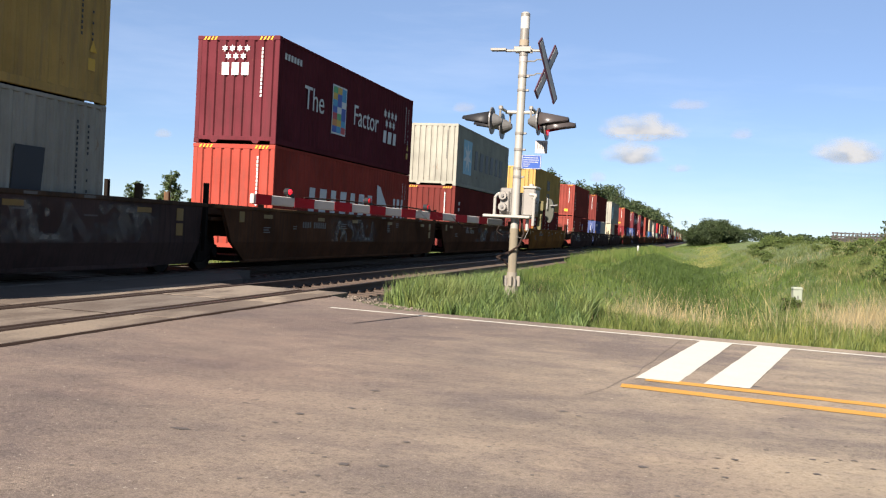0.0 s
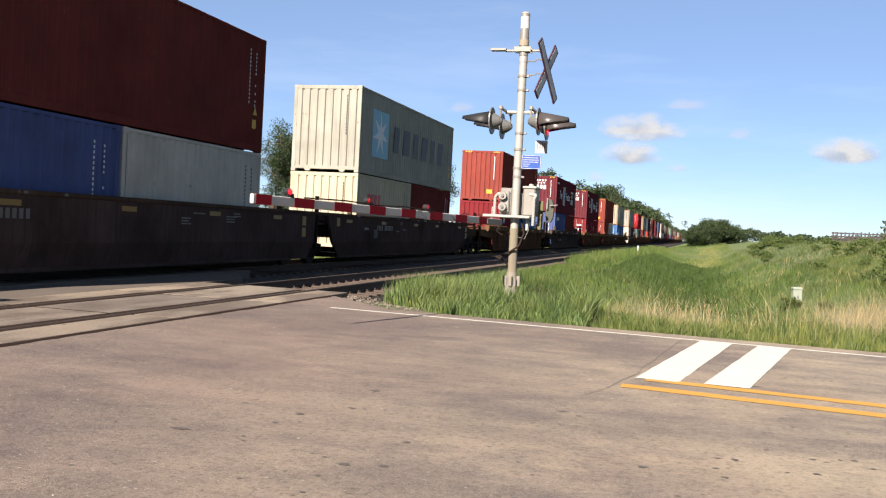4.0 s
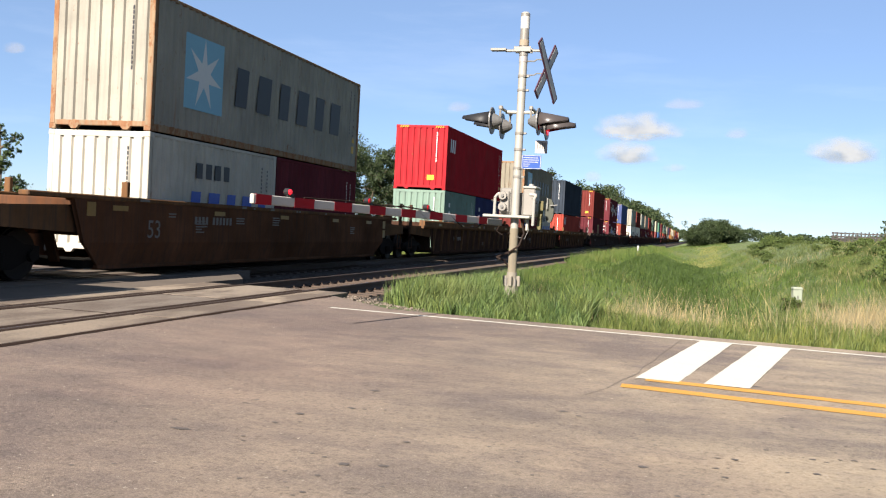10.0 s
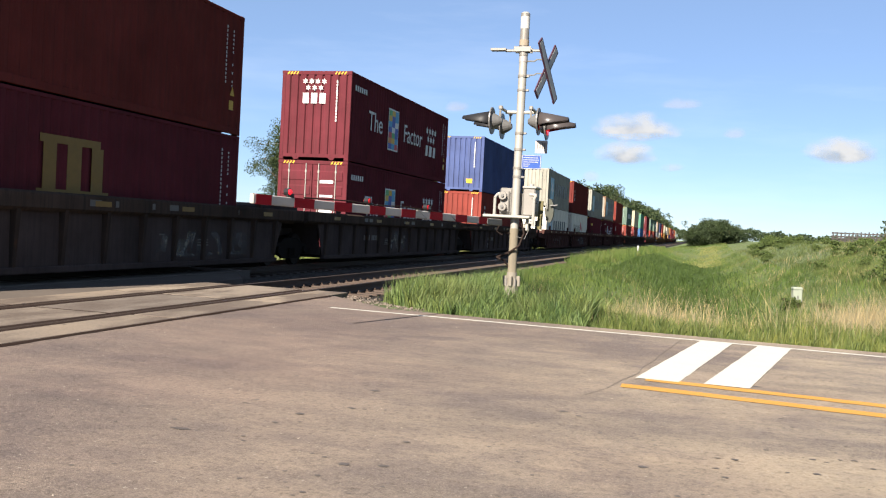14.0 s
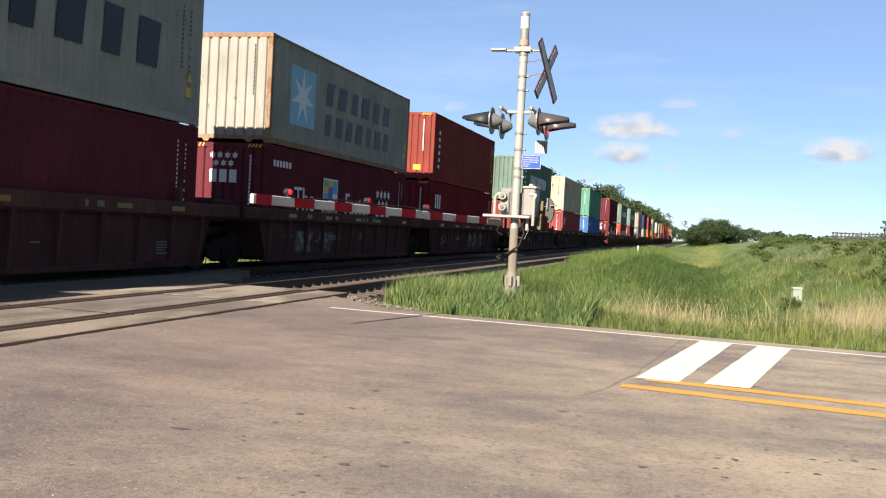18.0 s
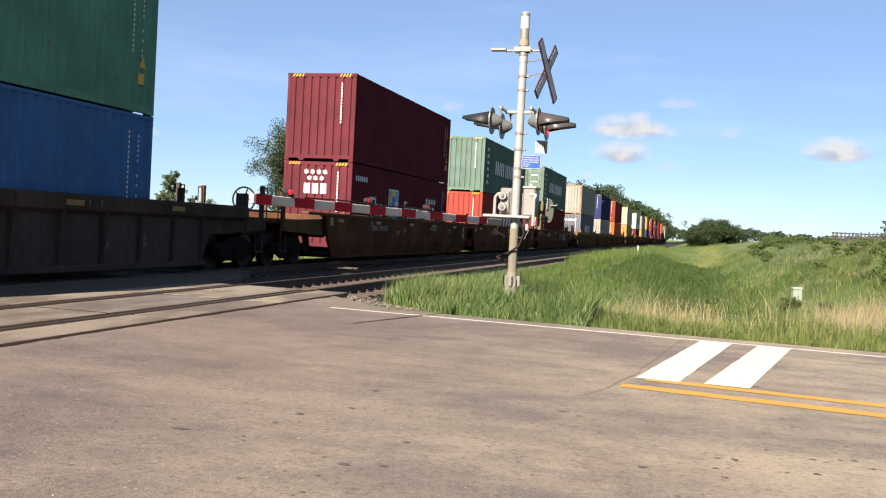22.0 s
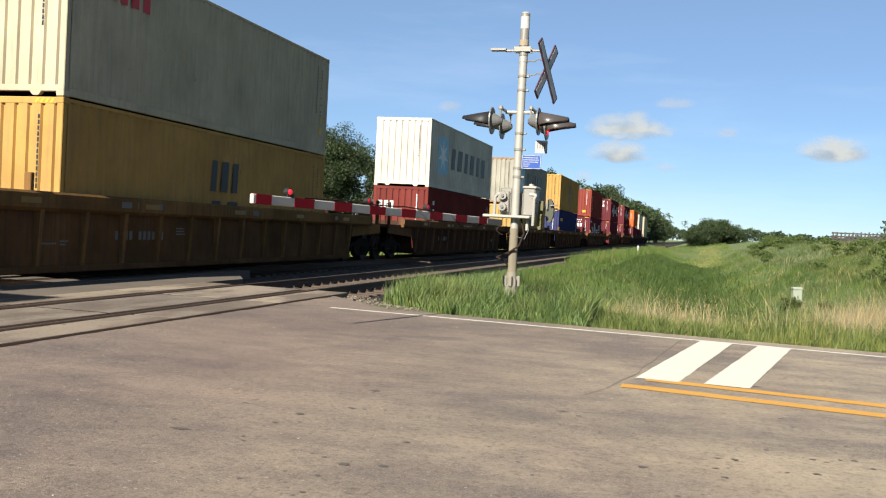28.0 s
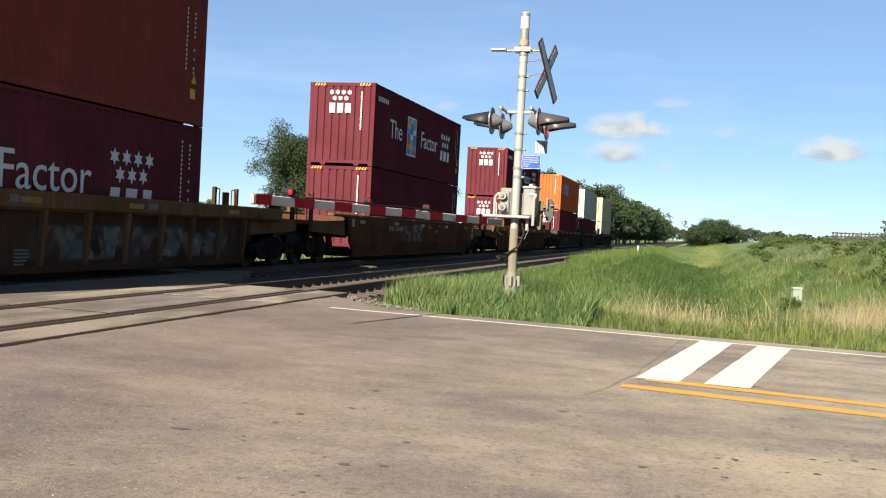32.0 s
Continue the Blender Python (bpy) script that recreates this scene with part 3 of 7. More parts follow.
GRASS = leafy("grass_blade", (0.086, 0.116, 0.034), 0.3, 0.4, True)
TALLGRASS = leafy("tall_grass_blade", (0.080, 0.124, 0.041), 0.3, 0.55, True)
DITCHGRASS = leafy("ditch_grass_blade", (0.059, 0.098, 0.022), 0.3, 0.2, True)
BANKGRASS = leafy("bank_grass_blade", (0.056, 0.078, 0.024), 0.3, 0.22, True)
PALEGRASS = leafy("pale_grass_blade", (0.150, 0.165, 0.062), 0.3, 0.3)
GRASSDARK = leafy("weed_and_shade_leaf", (0.034, 0.062, 0.014), 0.3)
STRAW = leafy("dry_stalk", (0.222, 0.194, 0.117), 0.25, 0.35)
blades("roadside_grass", 34000, verge(0.05, 5.5, -5.6, -1.5, 1.2), (0.16, 0.60), 0.016, TALLGRASS, "tall broad-bladed green grass round the crossing mast", 17, 0.5, 1.6)
blades("verge_grass", 86000, verge(0.05, 6.5, -2.6, 10.0, 1.2), (0.10, 0.46), 0.010, GRASS, "tall bright green grass along the road", 11, 0.55, 2.2)
blades("ditch_grass", 88000, verge(5.0, 34, -5.4, 6.5, 1.25), (0.06, 0.22), 0.010, DITCHGRASS, "green grass covering the ditch", 12)
blades("bank_grass", 78000, verge(3.0, 36, 4.5, 17, 1.1), (0.06, 0.26), 0.011, BANKGRASS, "olive and tan grass covering the bank", 19, 0.5)
blades("far_bank_grass", 36000, verge(32, 110, 3.0, 30, 1.3), (0.08, 0.26), 0.03, BANKGRASS, "olive and tan grass on the bank far along the track", 29, 0.5)
blades("far_grass", 48000, verge(30, 150, -5.4, 4.5, 1.3), (0.08, 0.22), 0.03, DITCHGRASS, "green grass on the bank far along the track", 13)
blades("dry_grass", 2600, verge(0.5, 7, -1.6, 9, 1.3, 2.7), (0.2, 0.5), 0.004, STRAW, "pale dry grass stalks standing among the green", 14, 0.45)


def dry_swathes(near):
    """Where last year's grass stands dead: two swathes on the verge, and tufts on the bank."""
    def place(rs, n):
        if near:
            k = int(n * 0.36)
            x = np.concatenate([rs.normal(-0.75, 0.8, k), rs.normal(2.3, 1.3, n - k)])
            y = np.concatenate([rs.normal(18.4, 0.8, k), rs.normal(17.5, 1.1, n - k)])
        else:
            k = n // 5
            x = np.concatenate([rs.normal(0.6, 0.5, k), rs.normal(14.1, 0.8, k), rs.uniform(3.0, 12, n - 2 * k)])
            y = np.concatenate([rs.normal(40, 5, k), rs.normal(112, 1.2, k), rs.uniform(20, 60, n - 2 * k)])
        f = np.array([noise.noise((a * 0.9, b * 0.8, 5.5)) for a, b in zip(x, y)])
        keep = (y > 14.6 + ROAD_SLOPE * x) & (f + rs.rand(n) * 0.6 > 0.2)
        x, y = x[keep], y[keep]
        return np.stack([x, y, LANDV(x, y) - 0.02], 1)
    return place


blades("dead_grass", 30000, dry_swathes(True), (0.34, 0.78), 0.007, STRAW, "swathes of pale dead grass standing on the verge", 23, 0.5)
blades("seed_stalks", 500, dry_swathes(True), (0.75, 1.05), 0.007, STRAW, "a few tall bleached seed stalks", 27, 0.3)
blades("bank_straw", 9000, dry_swathes(False), (0.1, 0.3), 0.012, STRAW, "tufts of tan dead grass on the bank", 28, 0.6)


def weed_clump(rs, n):
    x, y = rs.normal(-2.25, 0.3, n), rs.normal(16.9, 0.25, n)
    return np.stack([x, y, LANDV(x, y) - 0.02], 1)


# Dark growth gathered here also stands in for the shade of the hollow.
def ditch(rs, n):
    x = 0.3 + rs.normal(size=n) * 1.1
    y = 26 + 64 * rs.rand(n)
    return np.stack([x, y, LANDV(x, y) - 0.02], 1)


blades("broad_weeds", 700, weed_clump, (0.2, 0.5), 0.05, GRASSDARK, "dark broad-leaved weed clump behind the mast", 24, 0.9)


# Dark blades give the slope turned from the sun its shade.
def track_slope(rs, n):
    y = 34 + 58 * rs.rand(n)
    x = -3.9 + 4.6 * rs.rand(n)
    keep = rs.rand(n) < np.clip((y - 34) / 14, 0.1, 1) * np.clip((94 - y) / 12, 0, 1)
    x, y = x[keep], y[keep]
    return np.stack([x, y, LANDV(x, y) - 0.02], 1)


def ditch_path(rs, n):
    y = 92 + 52 * rs.rand(n)
    x = 0.9 + rs.normal(size=n) * 0.75 + (y - 92) * 0.02
    return np.stack([x, y, LANDV(x, y) - 0.02], 1)


def trackside(rs, n):
    x = -6.7 + 2.2 * rs.rand(n)
    y = 50 + 100 * rs.rand(n) ** 1.1
    return np.stack([x, y, np.maximum(LANDV(x, y), np.clip(-0.6 + (-4.87 - x) * 0.33, -0.6, -0.22)) - 0.02], 1)


blades("slope_grass", 42000, track_slope, (0.12, 0.34), 0.022, GRASSDARK, "grass on the slope below the track, its shade put into the colour", 31, 0.6)
blades("path_grass", 9000, ditch_path, (0.08, 0.2), 0.05, PALEGRASS, "pale short grass where the ditch runs on", 35, 0.6)
blades("trackside_grass", 30000, trackside, (0.22, 0.6), 0.02, DITCHGRASS, "green grass along the shoulder of the track", 32)


def shoulder(rs, n):
    x = -6.15 + 1.5 * rs.rand(n)
    y = 21 + 32 * rs.rand(n)
    return np.stack([x, y, np.maximum(LANDV(x, y), np.clip(-0.6 + (-4.87 - x) * 0.33, -0.6, -0.22)) - 0.02], 1)


def track_edge(rs, n):
    x = -5.95 + 1.3 * rs.rand(n)
    y = 17.3 + 9 * rs.rand(n)
    keep = rs.rand(n) < np.clip((x + 6.1) / 0.7 + 0.1, 0.1, 1) * np.clip((y - 17.0) / 1.5, 0.1, 1)
    x, y = x[keep], y[keep]
    return np.stack([x, y, np.maximum(LANDV(x, y), -0.45) - 0.02], 1)


blades("track_edge_grass", 9000, track_edge, (0.2, 0.55), 0.012, TALLGRASS, "tall green grass at the edge of the track", 36, 0.4)
blades("shoulder_grass", 16000, shoulder, (0.10, 0.28), 0.014, DITCHGRASS, "short grass on the ballast shoulder", 33)
blades("ditch_weeds", 12000, ditch, (0.12, 0.42), 0.03, GRASSDARK, "dark growth along the bottom of the ditch, also standing in for its shade", 18, 0.7)
blades("weeds", 34000, verge(0.4, 34, -5.5, 17, 1.0, 7.9), (0.12, 0.32), 0.018, GRASSDARK, "dark broad-leaved weeds in the grass", 15, 0.9)


def far_side(rs, n):
    x = -16.2 - 34 * rs.rand(n) ** 1.6
    y = 14 + 110 * rs.rand(n)
    return np.stack([x, y, LANDV(x, y) - 0.02], 1)


blades("meadow_grass", 26000, far_side, (0.2, 0.5), 0.06, GRASS, "sunlit grass beyond the tracks", 16)


def stones():
    rs = random.Random(8)
    me = Mesh()
    for i in range(520):
        x = rs.uniform(-6.4, -4.2)
        y = 14.6 + (-4.2 - x) * 0.95 + rs.gauss(0, 0.35)
        s = rs.uniform(0.01, 0.03)
        z = land(x, y) if y > 15.7 or x > -6.1 else -0.2
        z = max(z, -0.1)
        p = [(x + s * rs.uniform(-1, 1), y + s * rs.uniform(-1, 1), z + s * rs.uniform(0, 1.2)) for k in range(6)]
        bm = bmesh.new()
        for q in p:
            bm.verts.new(q)
        r = bmesh.ops.convex_hull(bm, input=bm.verts)
        bm.verts.index_update()
        me.add([v.co for v in bm.verts], [[v.index for v in f.verts] for f in bm.faces])
        bm.free()
    ob = tagged(part("loose_stones", me, CONCRETE, None), "pale loose stones at the corner of the asphalt", "stones", kind="stuff")


stones()

# ---- trees ----


def tree_meshes(seed, height, spread_, leaves, leaf, form=0.35, limbs=9, clump=0.3):
    """Trunk with limbs, and a crown of single leaves in clumps round the limb ends."""
    rs = random.Random(seed)
    wood, tips = Mesh(), []
    top = Vector((rs.uniform(-0.3, 0.3), rs.uniform(-0.3, 0.3), height * 0.86))
    knees = [Vector((0, 0, -0.3)), Vector((rs.uniform(-0.1, 0.1), rs.uniform(-0.1, 0.1), height * 0.3)), top * 0.65 + Vector((rs.uniform(-0.2, 0.2), 0, 0)), top]
    r = height * 0.022
    for i in range(3):
        wood.tube(knees[i], knees[i + 1], r * (1 - 0.3 * i), 8, r * (0.7 - 0.28 * i))
    tips.append((top, 0.45))
    for k in range(limbs):
        w = 0.18 + 0.75 * (k + rs.random()) / limbs
        base = Vector((0, 0, 0)).lerp(top, w)
        az = k * 2.4 + rs.uniform(-0.4, 0.4)
        reach = spread_ * (1 - abs(w - form) ** 1.5 * 0.9) * rs.uniform(0.65, 1.1)
        tip = base + Vector((math.cos(az) * reach, math.sin(az) * reach, reach * rs.uniform(0.25, 0.85)))
        tip.z = min(tip.z, height * 0.98)
        bend = base.lerp(tip, 0.5) + Vector((0, 0, -0.06 * reach))
        wood.tube(base, bend, r * 0.42, 5, r * 0.28).tube(bend, tip, r * 0.28, 5, r * 0.1)
        for q in (0.35, 0.6, 0.8, 1.0):
            tips.append((base.lerp(tip, q), 0.35 + 0.25 * q))
            for j in range(2):
                e = base.lerp(tip, q) + Vector((rs.gauss(0, 1), rs.gauss(0, 1), rs.gauss(0.25, 0.7))) * reach * 0.26
                wood.tube(base.lerp(tip, q), e, r * 0.1, 4, r * 0.03, False)
                tips.append((e, 0.5))
    n = np.random.RandomState(seed)
    idx = n.randint(0, len(tips), leaves)
    cen = np.array([tips[i][0] for i in idx])
    rad = np.array([tips[i][1] for i in idx]) * spread_ * clump
    off = n.normal(size=(leaves, 3))
    off /= np.linalg.norm(off, axis=1)[:, None]
    pos = cen + off * (rad * n.rand(leaves) ** 0.45)[:, None] * np.array([1, 1, 0.85])
    a = n.normal(size=(leaves, 3))
    a /= np.linalg.norm(a, axis=1)[:, None]
    b = np.cross(a, n.normal(size=(leaves, 3)))
    b /= np.linalg.norm(b, axis=1)[:, None]
    s = leaf * (0.6 + 0.8 * n.rand(leaves))[:, None]
    v = np.stack([pos - a * s, pos + b * s * 0.55, pos + a * s, pos - b * s * 0.55], 1).reshape(-1, 3)
    f = (np.arange(leaves)[:, None] * 4 + np.arange(4)[None]).tolist()
    crown = bpy.data.meshes.new("crown")
    crown.from_pydata(v.tolist(), [], f)
    return wood.data("trunk", True), crown


LEAF = leafy("leaf_green", (0.039, 0.062, 0.023), 0.25, 0.45)
SHRUBLEAF = leafy("shrub_leaf", (0.062, 0.093, 0.028), 0.3)
LEAFDARK = leafy("leaf_dark", (0.025, 0.041, 0.016), 0.25)
TREES = {
    "round": tree_meshes(1, 8.6, 3.3, 84000, 0.066, 0.4, 34, 0.46),
    "tall": tree_meshes(2, 9.5, 2.3, 20000, 0.085, 0.35, 22, 0.36),
    "thin": tree_meshes(3, 8.0, 1.4, 2300, 0.10, 0.5, 13),
    "sapling": tree_meshes(4, 4.9, 0.85, 6500, 0.055, 0.25, 22, 0.36),
    "broad": tree_meshes(5, 9.5, 4.2, 17000, 0.17, 0.45, 20, 0.46),
    "distant": tree_meshes(8, 9.5, 4.2, 9500, 0.28, 0.45, 20, 0.6),
    "bush": tree_meshes(6, 4.2, 3.0, 2600, 0.26, 0.1, 9, 0.44),
    "thicket": tree_meshes(7, 5.4, 3.4, 22000, 0.14, 0.25, 24, 0.5),
}


def tree(form, x, y, size, turn, label, category="tree", group="", dark=False):
    """Bushes stand with their stems sunk, so that leaves reach the ground."""
    t = thing({"bush": "bush", "thicket": "bush", "sapling": "sapling"}.get(form, "tree"), Matrix.Translation((x, y, land(x, y) - (1.1 * size if form in ("bush", "thicket") else 0))) @ Matrix.Rotation(radians(turn), 4, "Z"), label, category, group)
    w, c = TREES[form]
    o = part("trunk", w, BARK, t)
    o.scale = (size,) * 3
    o = part("crown", c, LEAFDARK if dark else (SHRUBLEAF if form == "bush" else LEAF), t)
    o.scale = (size,) * 3


LEAFY_TREE = "leafy green deciduous tree in the field beyond the tracks"
tree("round", -27.9, 64.5, 0.98, 20, "broad leafy green tree with a rounded crown", group="trees beyond the tracks", dark=True)
tree("round", -27.0, 66.5, 0.98, 140, LEAFY_TREE, group="trees beyond the tracks", dark=True)
tree("tall", -27.0, 76.0, 0.97, 0, "tall leafy green tree with an upright crown", group="trees beyond the tracks", dark=True)
tree("tall", -25.4, 77.0, 0.9, 100, LEAFY_TREE, group="trees beyond the tracks", dark=True)
tree("round", -25.0, 84.0, 0.9, 220, LEAFY_TREE, group="trees beyond the tracks", dark=True)
tree("thin", -34.3, 40.5, 0.86, 60, "thin young tree with sparse leaves", group="trees beyond the tracks")
tree("thin", -36.4, 41.0, 0.75, 160, "thin young tree with sparse leaves", group="trees beyond the tracks")
SAP = "small bushy green sapling in the meadow"
for x, y, s, a in ((-32.2, 53.6, 1.08, 0), (-33.5, 54.5, 0.8, 60), (-35.0, 53.2, 0.92, 120), (-35.8, 47.6, 1.05, 33), (-37.2, 48.6, 0.8, 200), (-34.4, 49.0, 0.7, 260), (-38.6, 47.0, 0.85, 300), (-33.0, 57.5, 0.75, 11), (-31.0, 55.5, 0.7, 90)):
    tree("sapling", x, y, s, a, SAP, "sapling", "saplings in the meadow")
rnd = random.Random(21)
y = 106.0
while y < 620:
    s = rnd.uniform(0.85, 1.12) * (1.0 if y < 240 else 1.14)
    x = -22.5 + rnd.uniform(-2.2, 2.2) + (3.0 if y > 160 else 0)
    tree("distant" if y > 240 else "broad" if y > 130 else "tall", x, y, s * (1.12 if y < 130 else 1.0), rnd.uniform(0, 360), "tall dark green tree in the row along the railway", group="row of trees along the track", dark=True)
    y += rnd.uniform(3.2, 5.5) * (1 + (y - 100) / 160)
for x, y, s in ((0.2, 152, 0.8), (2.2, 154, 1.0), (4.5, 156, 0.85), (3.2, 159, 1.0), (-0.1, 156, 0.7), (5.9, 158, 0.6)):
    tree("thicket", x, y, s * 0.84, x * 50, "large dense dark green bush at the end of the ditch", "bush", "bushes at the end of the ditch", True)
for x, y, s in ((6.3, 100, 0.24), (7.4, 104, 0.3), (6.0, 106, 0.2), (9.2, 103, 0.24), (8.3, 108, 0.28), (7.0, 84, 0.14), (8.8, 100, 0.2), (10.4, 106, 0.24)):
    tree("bush", x, y, s, x * 70, "low green shrub on the bank", "shrub", "shrubs on the bank")
for x, y, s in ((7.2, 40, 0.14), (8.4, 36, 0.15), (6.2, 33, 0.14), (5.2, 29.5, 0.12), (9.6, 44, 0.17), (8.8, 31, 0.13), (3.4, 27.2, 0.1), (2.9, 30.5, 0.12)):
    tree("bush", x, y, s, x * 90, "small green shrub in the grass of the bank", "shrub", "shrubs on the bank")
rnd = random.Random(77)
for i in range(34):
    y = 22 + 80 * (i + rnd.random()) / 34
    tree("bush", 4.6 + rnd.random() * (2.5 + y * 0.045), y, rnd.uniform(0.08, 0.17), i * 77, "small green shrub in the grass of the bank", "shrub", "shrubs on the bank")
tree("thin", 20.6, 116, 0.42, 0, "thin young tree behind the fence", group="")
tree("sapling", 6.1, 29.0, 0.42, 0, "slender weed tree on the bank", "sapling", "")


def far_woods():
    rs = np.random.RandomState(9)
    n = 34000
    x = rs.uniform(-60, 520, n)
    y = 760 + rs.rand(n) * 60 + np.abs(x) * 0.2
    hmax = 9.8 + 1.5 * np.sin(x * 0.05) + 1.2 * np.sin(x * 0.31 + 1) + 0.8 * np.sin(x * 1.1)
    z = hmax * rs.rand(n) ** 0.6 + 1.0
    pos = np.stack([x, y, z], 1)
    a = rs.normal(size=(n, 3))
    a /= np.linalg.norm(a, axis=1)[:, None]
    b = np.cross(a, rs.normal(size=(n, 3)))
    b /= np.linalg.norm(b, axis=1)[:, None]
    s = 0.75 * (0.6 + rs.rand(n))[:, None]
    v = np.stack([pos - a * s, pos + b * s * 0.7, pos + a * s, pos - b * s * 0.7], 1).reshape(-1, 3)
    me = bpy.data.meshes.new("far_woods")
    me.from_pydata(v.tolist(), [], (np.arange(n)[:, None] * 4 + np.arange(4)[None]).tolist())
    me.materials.append(LEAFDARK)
    tagged(new("far_woods", me), "band of dark green woods on the horizon", "woods", kind="stuff")


far_woods()


def rail_fence():
    f = thing("wooden_fence", pose(15.4, 118, land(15.4, 118) + 0.55), "dark weathered wooden rail fence on top of the bank", "fence")
    post = shared(("fence_post",), lambda: Mesh().soft(-0.07, 0.07, -0.07, 0.07, -0.7, 1.0, 0.02))
    for i in range(30):
        x = i * 0.45
        part("post", post, WEATHEREDWOOD, f, m=pose(x, x * 0.27, land(15.4 + x, 118 + x * 0.27) - land(15.4, 118) + 0.05 * math.sin(i * 3.0)))
    for z in (-0.1, 0.16, 0.42, 0.8):
        part("rail", Mesh().hexa([(-0.2, -0.13, z), (13.4, 3.54, z + 0.1), (13.4, 3.62, z + 0.1), (-0.2, -0.05, z), (-0.2, -0.13, z + 0.16), (13.4, 3.54, z + 0.26), (13.4, 3.62, z + 0.26), (-0.2, -0.05, z + 0.16)]), WEATHEREDWOOD, f)


rail_fence()


def utility_box():
    x, y = 3.15, 31.5
    b = thing("utility_pedestal", pose(x, y, -0.78, 0, 0, 12), "pale green-white utility pedestal standing in the grass", "utility box")
    pale = plain("pale_plastic", (0.175, 0.197, 0.158), 0.5, vary=0.06)
    part("body", Mesh().soft(-0.14, 0.14, -0.12, 0.12, -0.2, 0.72, 0.02), pale, b)
    part("cap", Mesh().soft(-0.155, 0.155, -0.135, 0.135, 0.70, 0.80, 0.03), pale, b)
    part("latch", Mesh().soft(-0.02, 0.02, -0.135, -0.118, 0.45, 0.53, 0.004), LAMPGREY, b)


utility_box()


def marker_post():
    p = thing("marker_post", pose(-4.95, 85.6, land(-4.95, 85.6)), "slim white marker post beside the track", "marker post")
    part("post", Mesh().soft(-0.07, 0.07, -0.05, 0.05, -0.3, 0.85, 0.015), SIGNWHITE, p)
    part("plate", Mesh().soft(-0.08, 0.08, -0.065, -0.05, 0.6, 0.82, 0.005), SIGNWHITE, p)


marker_post()


SPOTS = ((-2.53, 5.92, 0.034), (-2.56, 5.59, 0.022), (-2.98, 5.15, 0.07), (-3.43, 5.13, 0.012), (-2.85, 4.27, 0.013), (-2.15, 4.3, 0.017), (-1.78, 4.8, 0.034), (-1.57, 4.86, 0.03), (-1.77, 4.21, 0.014), (-1.87, 4.26, 0.008), (-1.63, 5.46, 0.021), (-2.29, 6.28, 0.032), (-2.2, 6.29, 0.02), (-2.37, 7.02, 0.046), (-0.88, 6.95, 0.036), (-0.75, 6.84, 0.026), (-0.98, 5.57, 0.014), (-0.91, 5.29, 0.015), (-0.22, 5.51, 0.029), (0.23, 5.48, 0.019), (-0.02, 4.96, 0.018), (0.75, 5.81, 0.029), (0.77, 6.2, 0.023), (0.94, 6.27, 0.016), (1.02, 6.29, 0.024), (1.1, 6.11, 0.019), (0.3, 5.96, 0.026), (0.59, 9.12, 0.076), (-3.0, 6.23, 0.018))


def tar_spots():
    """Dark oily spots on the asphalt."""
    rs = random.Random(41)
    for x, y, w in SPOTS:
        n = 14
        ring = [(x + w * math.cos(2 * math.pi * i / n) * rs.uniform(0.7, 1.2), y + min(w, 0.035) * 0.85 * math.sin(2 * math.pi * i / n) * rs.uniform(0.6, 1.3), -0.0045) for i in range(n)]
        tagged(part("tar_spot", Mesh().add(ring, [tuple(range(n))]), plain("old_tar", (0.06, 0.052, 0.047), 0.7), None), "small dark tar spot on the asphalt", "stain", "tar spots", "structure")


tar_spots()


def specks(name, count, size, lift, material, label, seed):
    rs = random.Random(seed)
    me = Mesh()
    for i in range(count):
        x, y = rs.uniform(-5.8, 5.0), 3.2 + 9.0 * rs.random() ** 1.4
        w = size * rs.uniform(0.5, 1.5)
        n = 7
        ring = [(x + w * math.cos(2 * math.pi * k / n) * rs.uniform(0.7, 1.3), y + 0.8 * w * math.sin(2 * math.pi * k / n) * rs.uniform(0.6, 1.3), -0.005) for k in range(n)]
        if lift:
            me.add(ring + [(x, y, -0.005 + w * 0.9)], [(k, (k + 1) % n, n) for k in range(n)])
        else:
            me.add(ring, [tuple(range(n))])
    tagged(part(name, me, material, None), label, "road litter", kind="stuff")


specks("tar_specks", 420, 0.013, False, plain("old_tar", (0.06, 0.052, 0.047), 0.7), "tiny dark specks scattered over the asphalt", 61)
specks("road_pebbles", 70, 0.0065, True, plain("pale_pebble", (0.25, 0.215, 0.175), 0.8), "tiny pale pebbles lying on the asphalt", 62)


def dandelion(x, y):
    z = land(x, y)
    d = thing("dandelion", pose(x, y, z), "yellow dandelion flowering in the roadside grass", "flower", "dandelions")
    part("stem", Mesh().tube((0, 0, 0), (0.01, 0, 0.34), 0.004, 5), GRASSDARK, d)
    head = Mesh()
    for i in range(14):
        a = 2 * math.pi * i / 14
        head.add([(0.01, 0, 0.335), (0.01 + 0.03 * math.cos(a - 0.2), 0.03 * math.sin(a - 0.2), 0.352), (0.01 + 0.03 * math.cos(a + 0.2), 0.03 * math.sin(a + 0.2), 0.352)], [(0, 1, 2)])
    part("flower_head", head.tube((0.01, 0, 0.33), (0.01, 0, 0.35), 0.012, 8), plain("petal_yellow", (0.6, 0.42, 0.02), 0.6, grain=0), d, "yellow flower head")


for x, y in ((-2.55, 16.4), (-1.9, 16.9), (-2.42, 16.6)):
    dandelion(x, y)

# ---- crossing signal with its gate ----
# Local axes: x along the road towards the traffic, y across the road, z up.


def disc(me, c, r, t, n=20):
    return me.tube((c[0] - t / 2, c[1], c[2]), (c[0] + t / 2, c[1], c[2]), r, n)


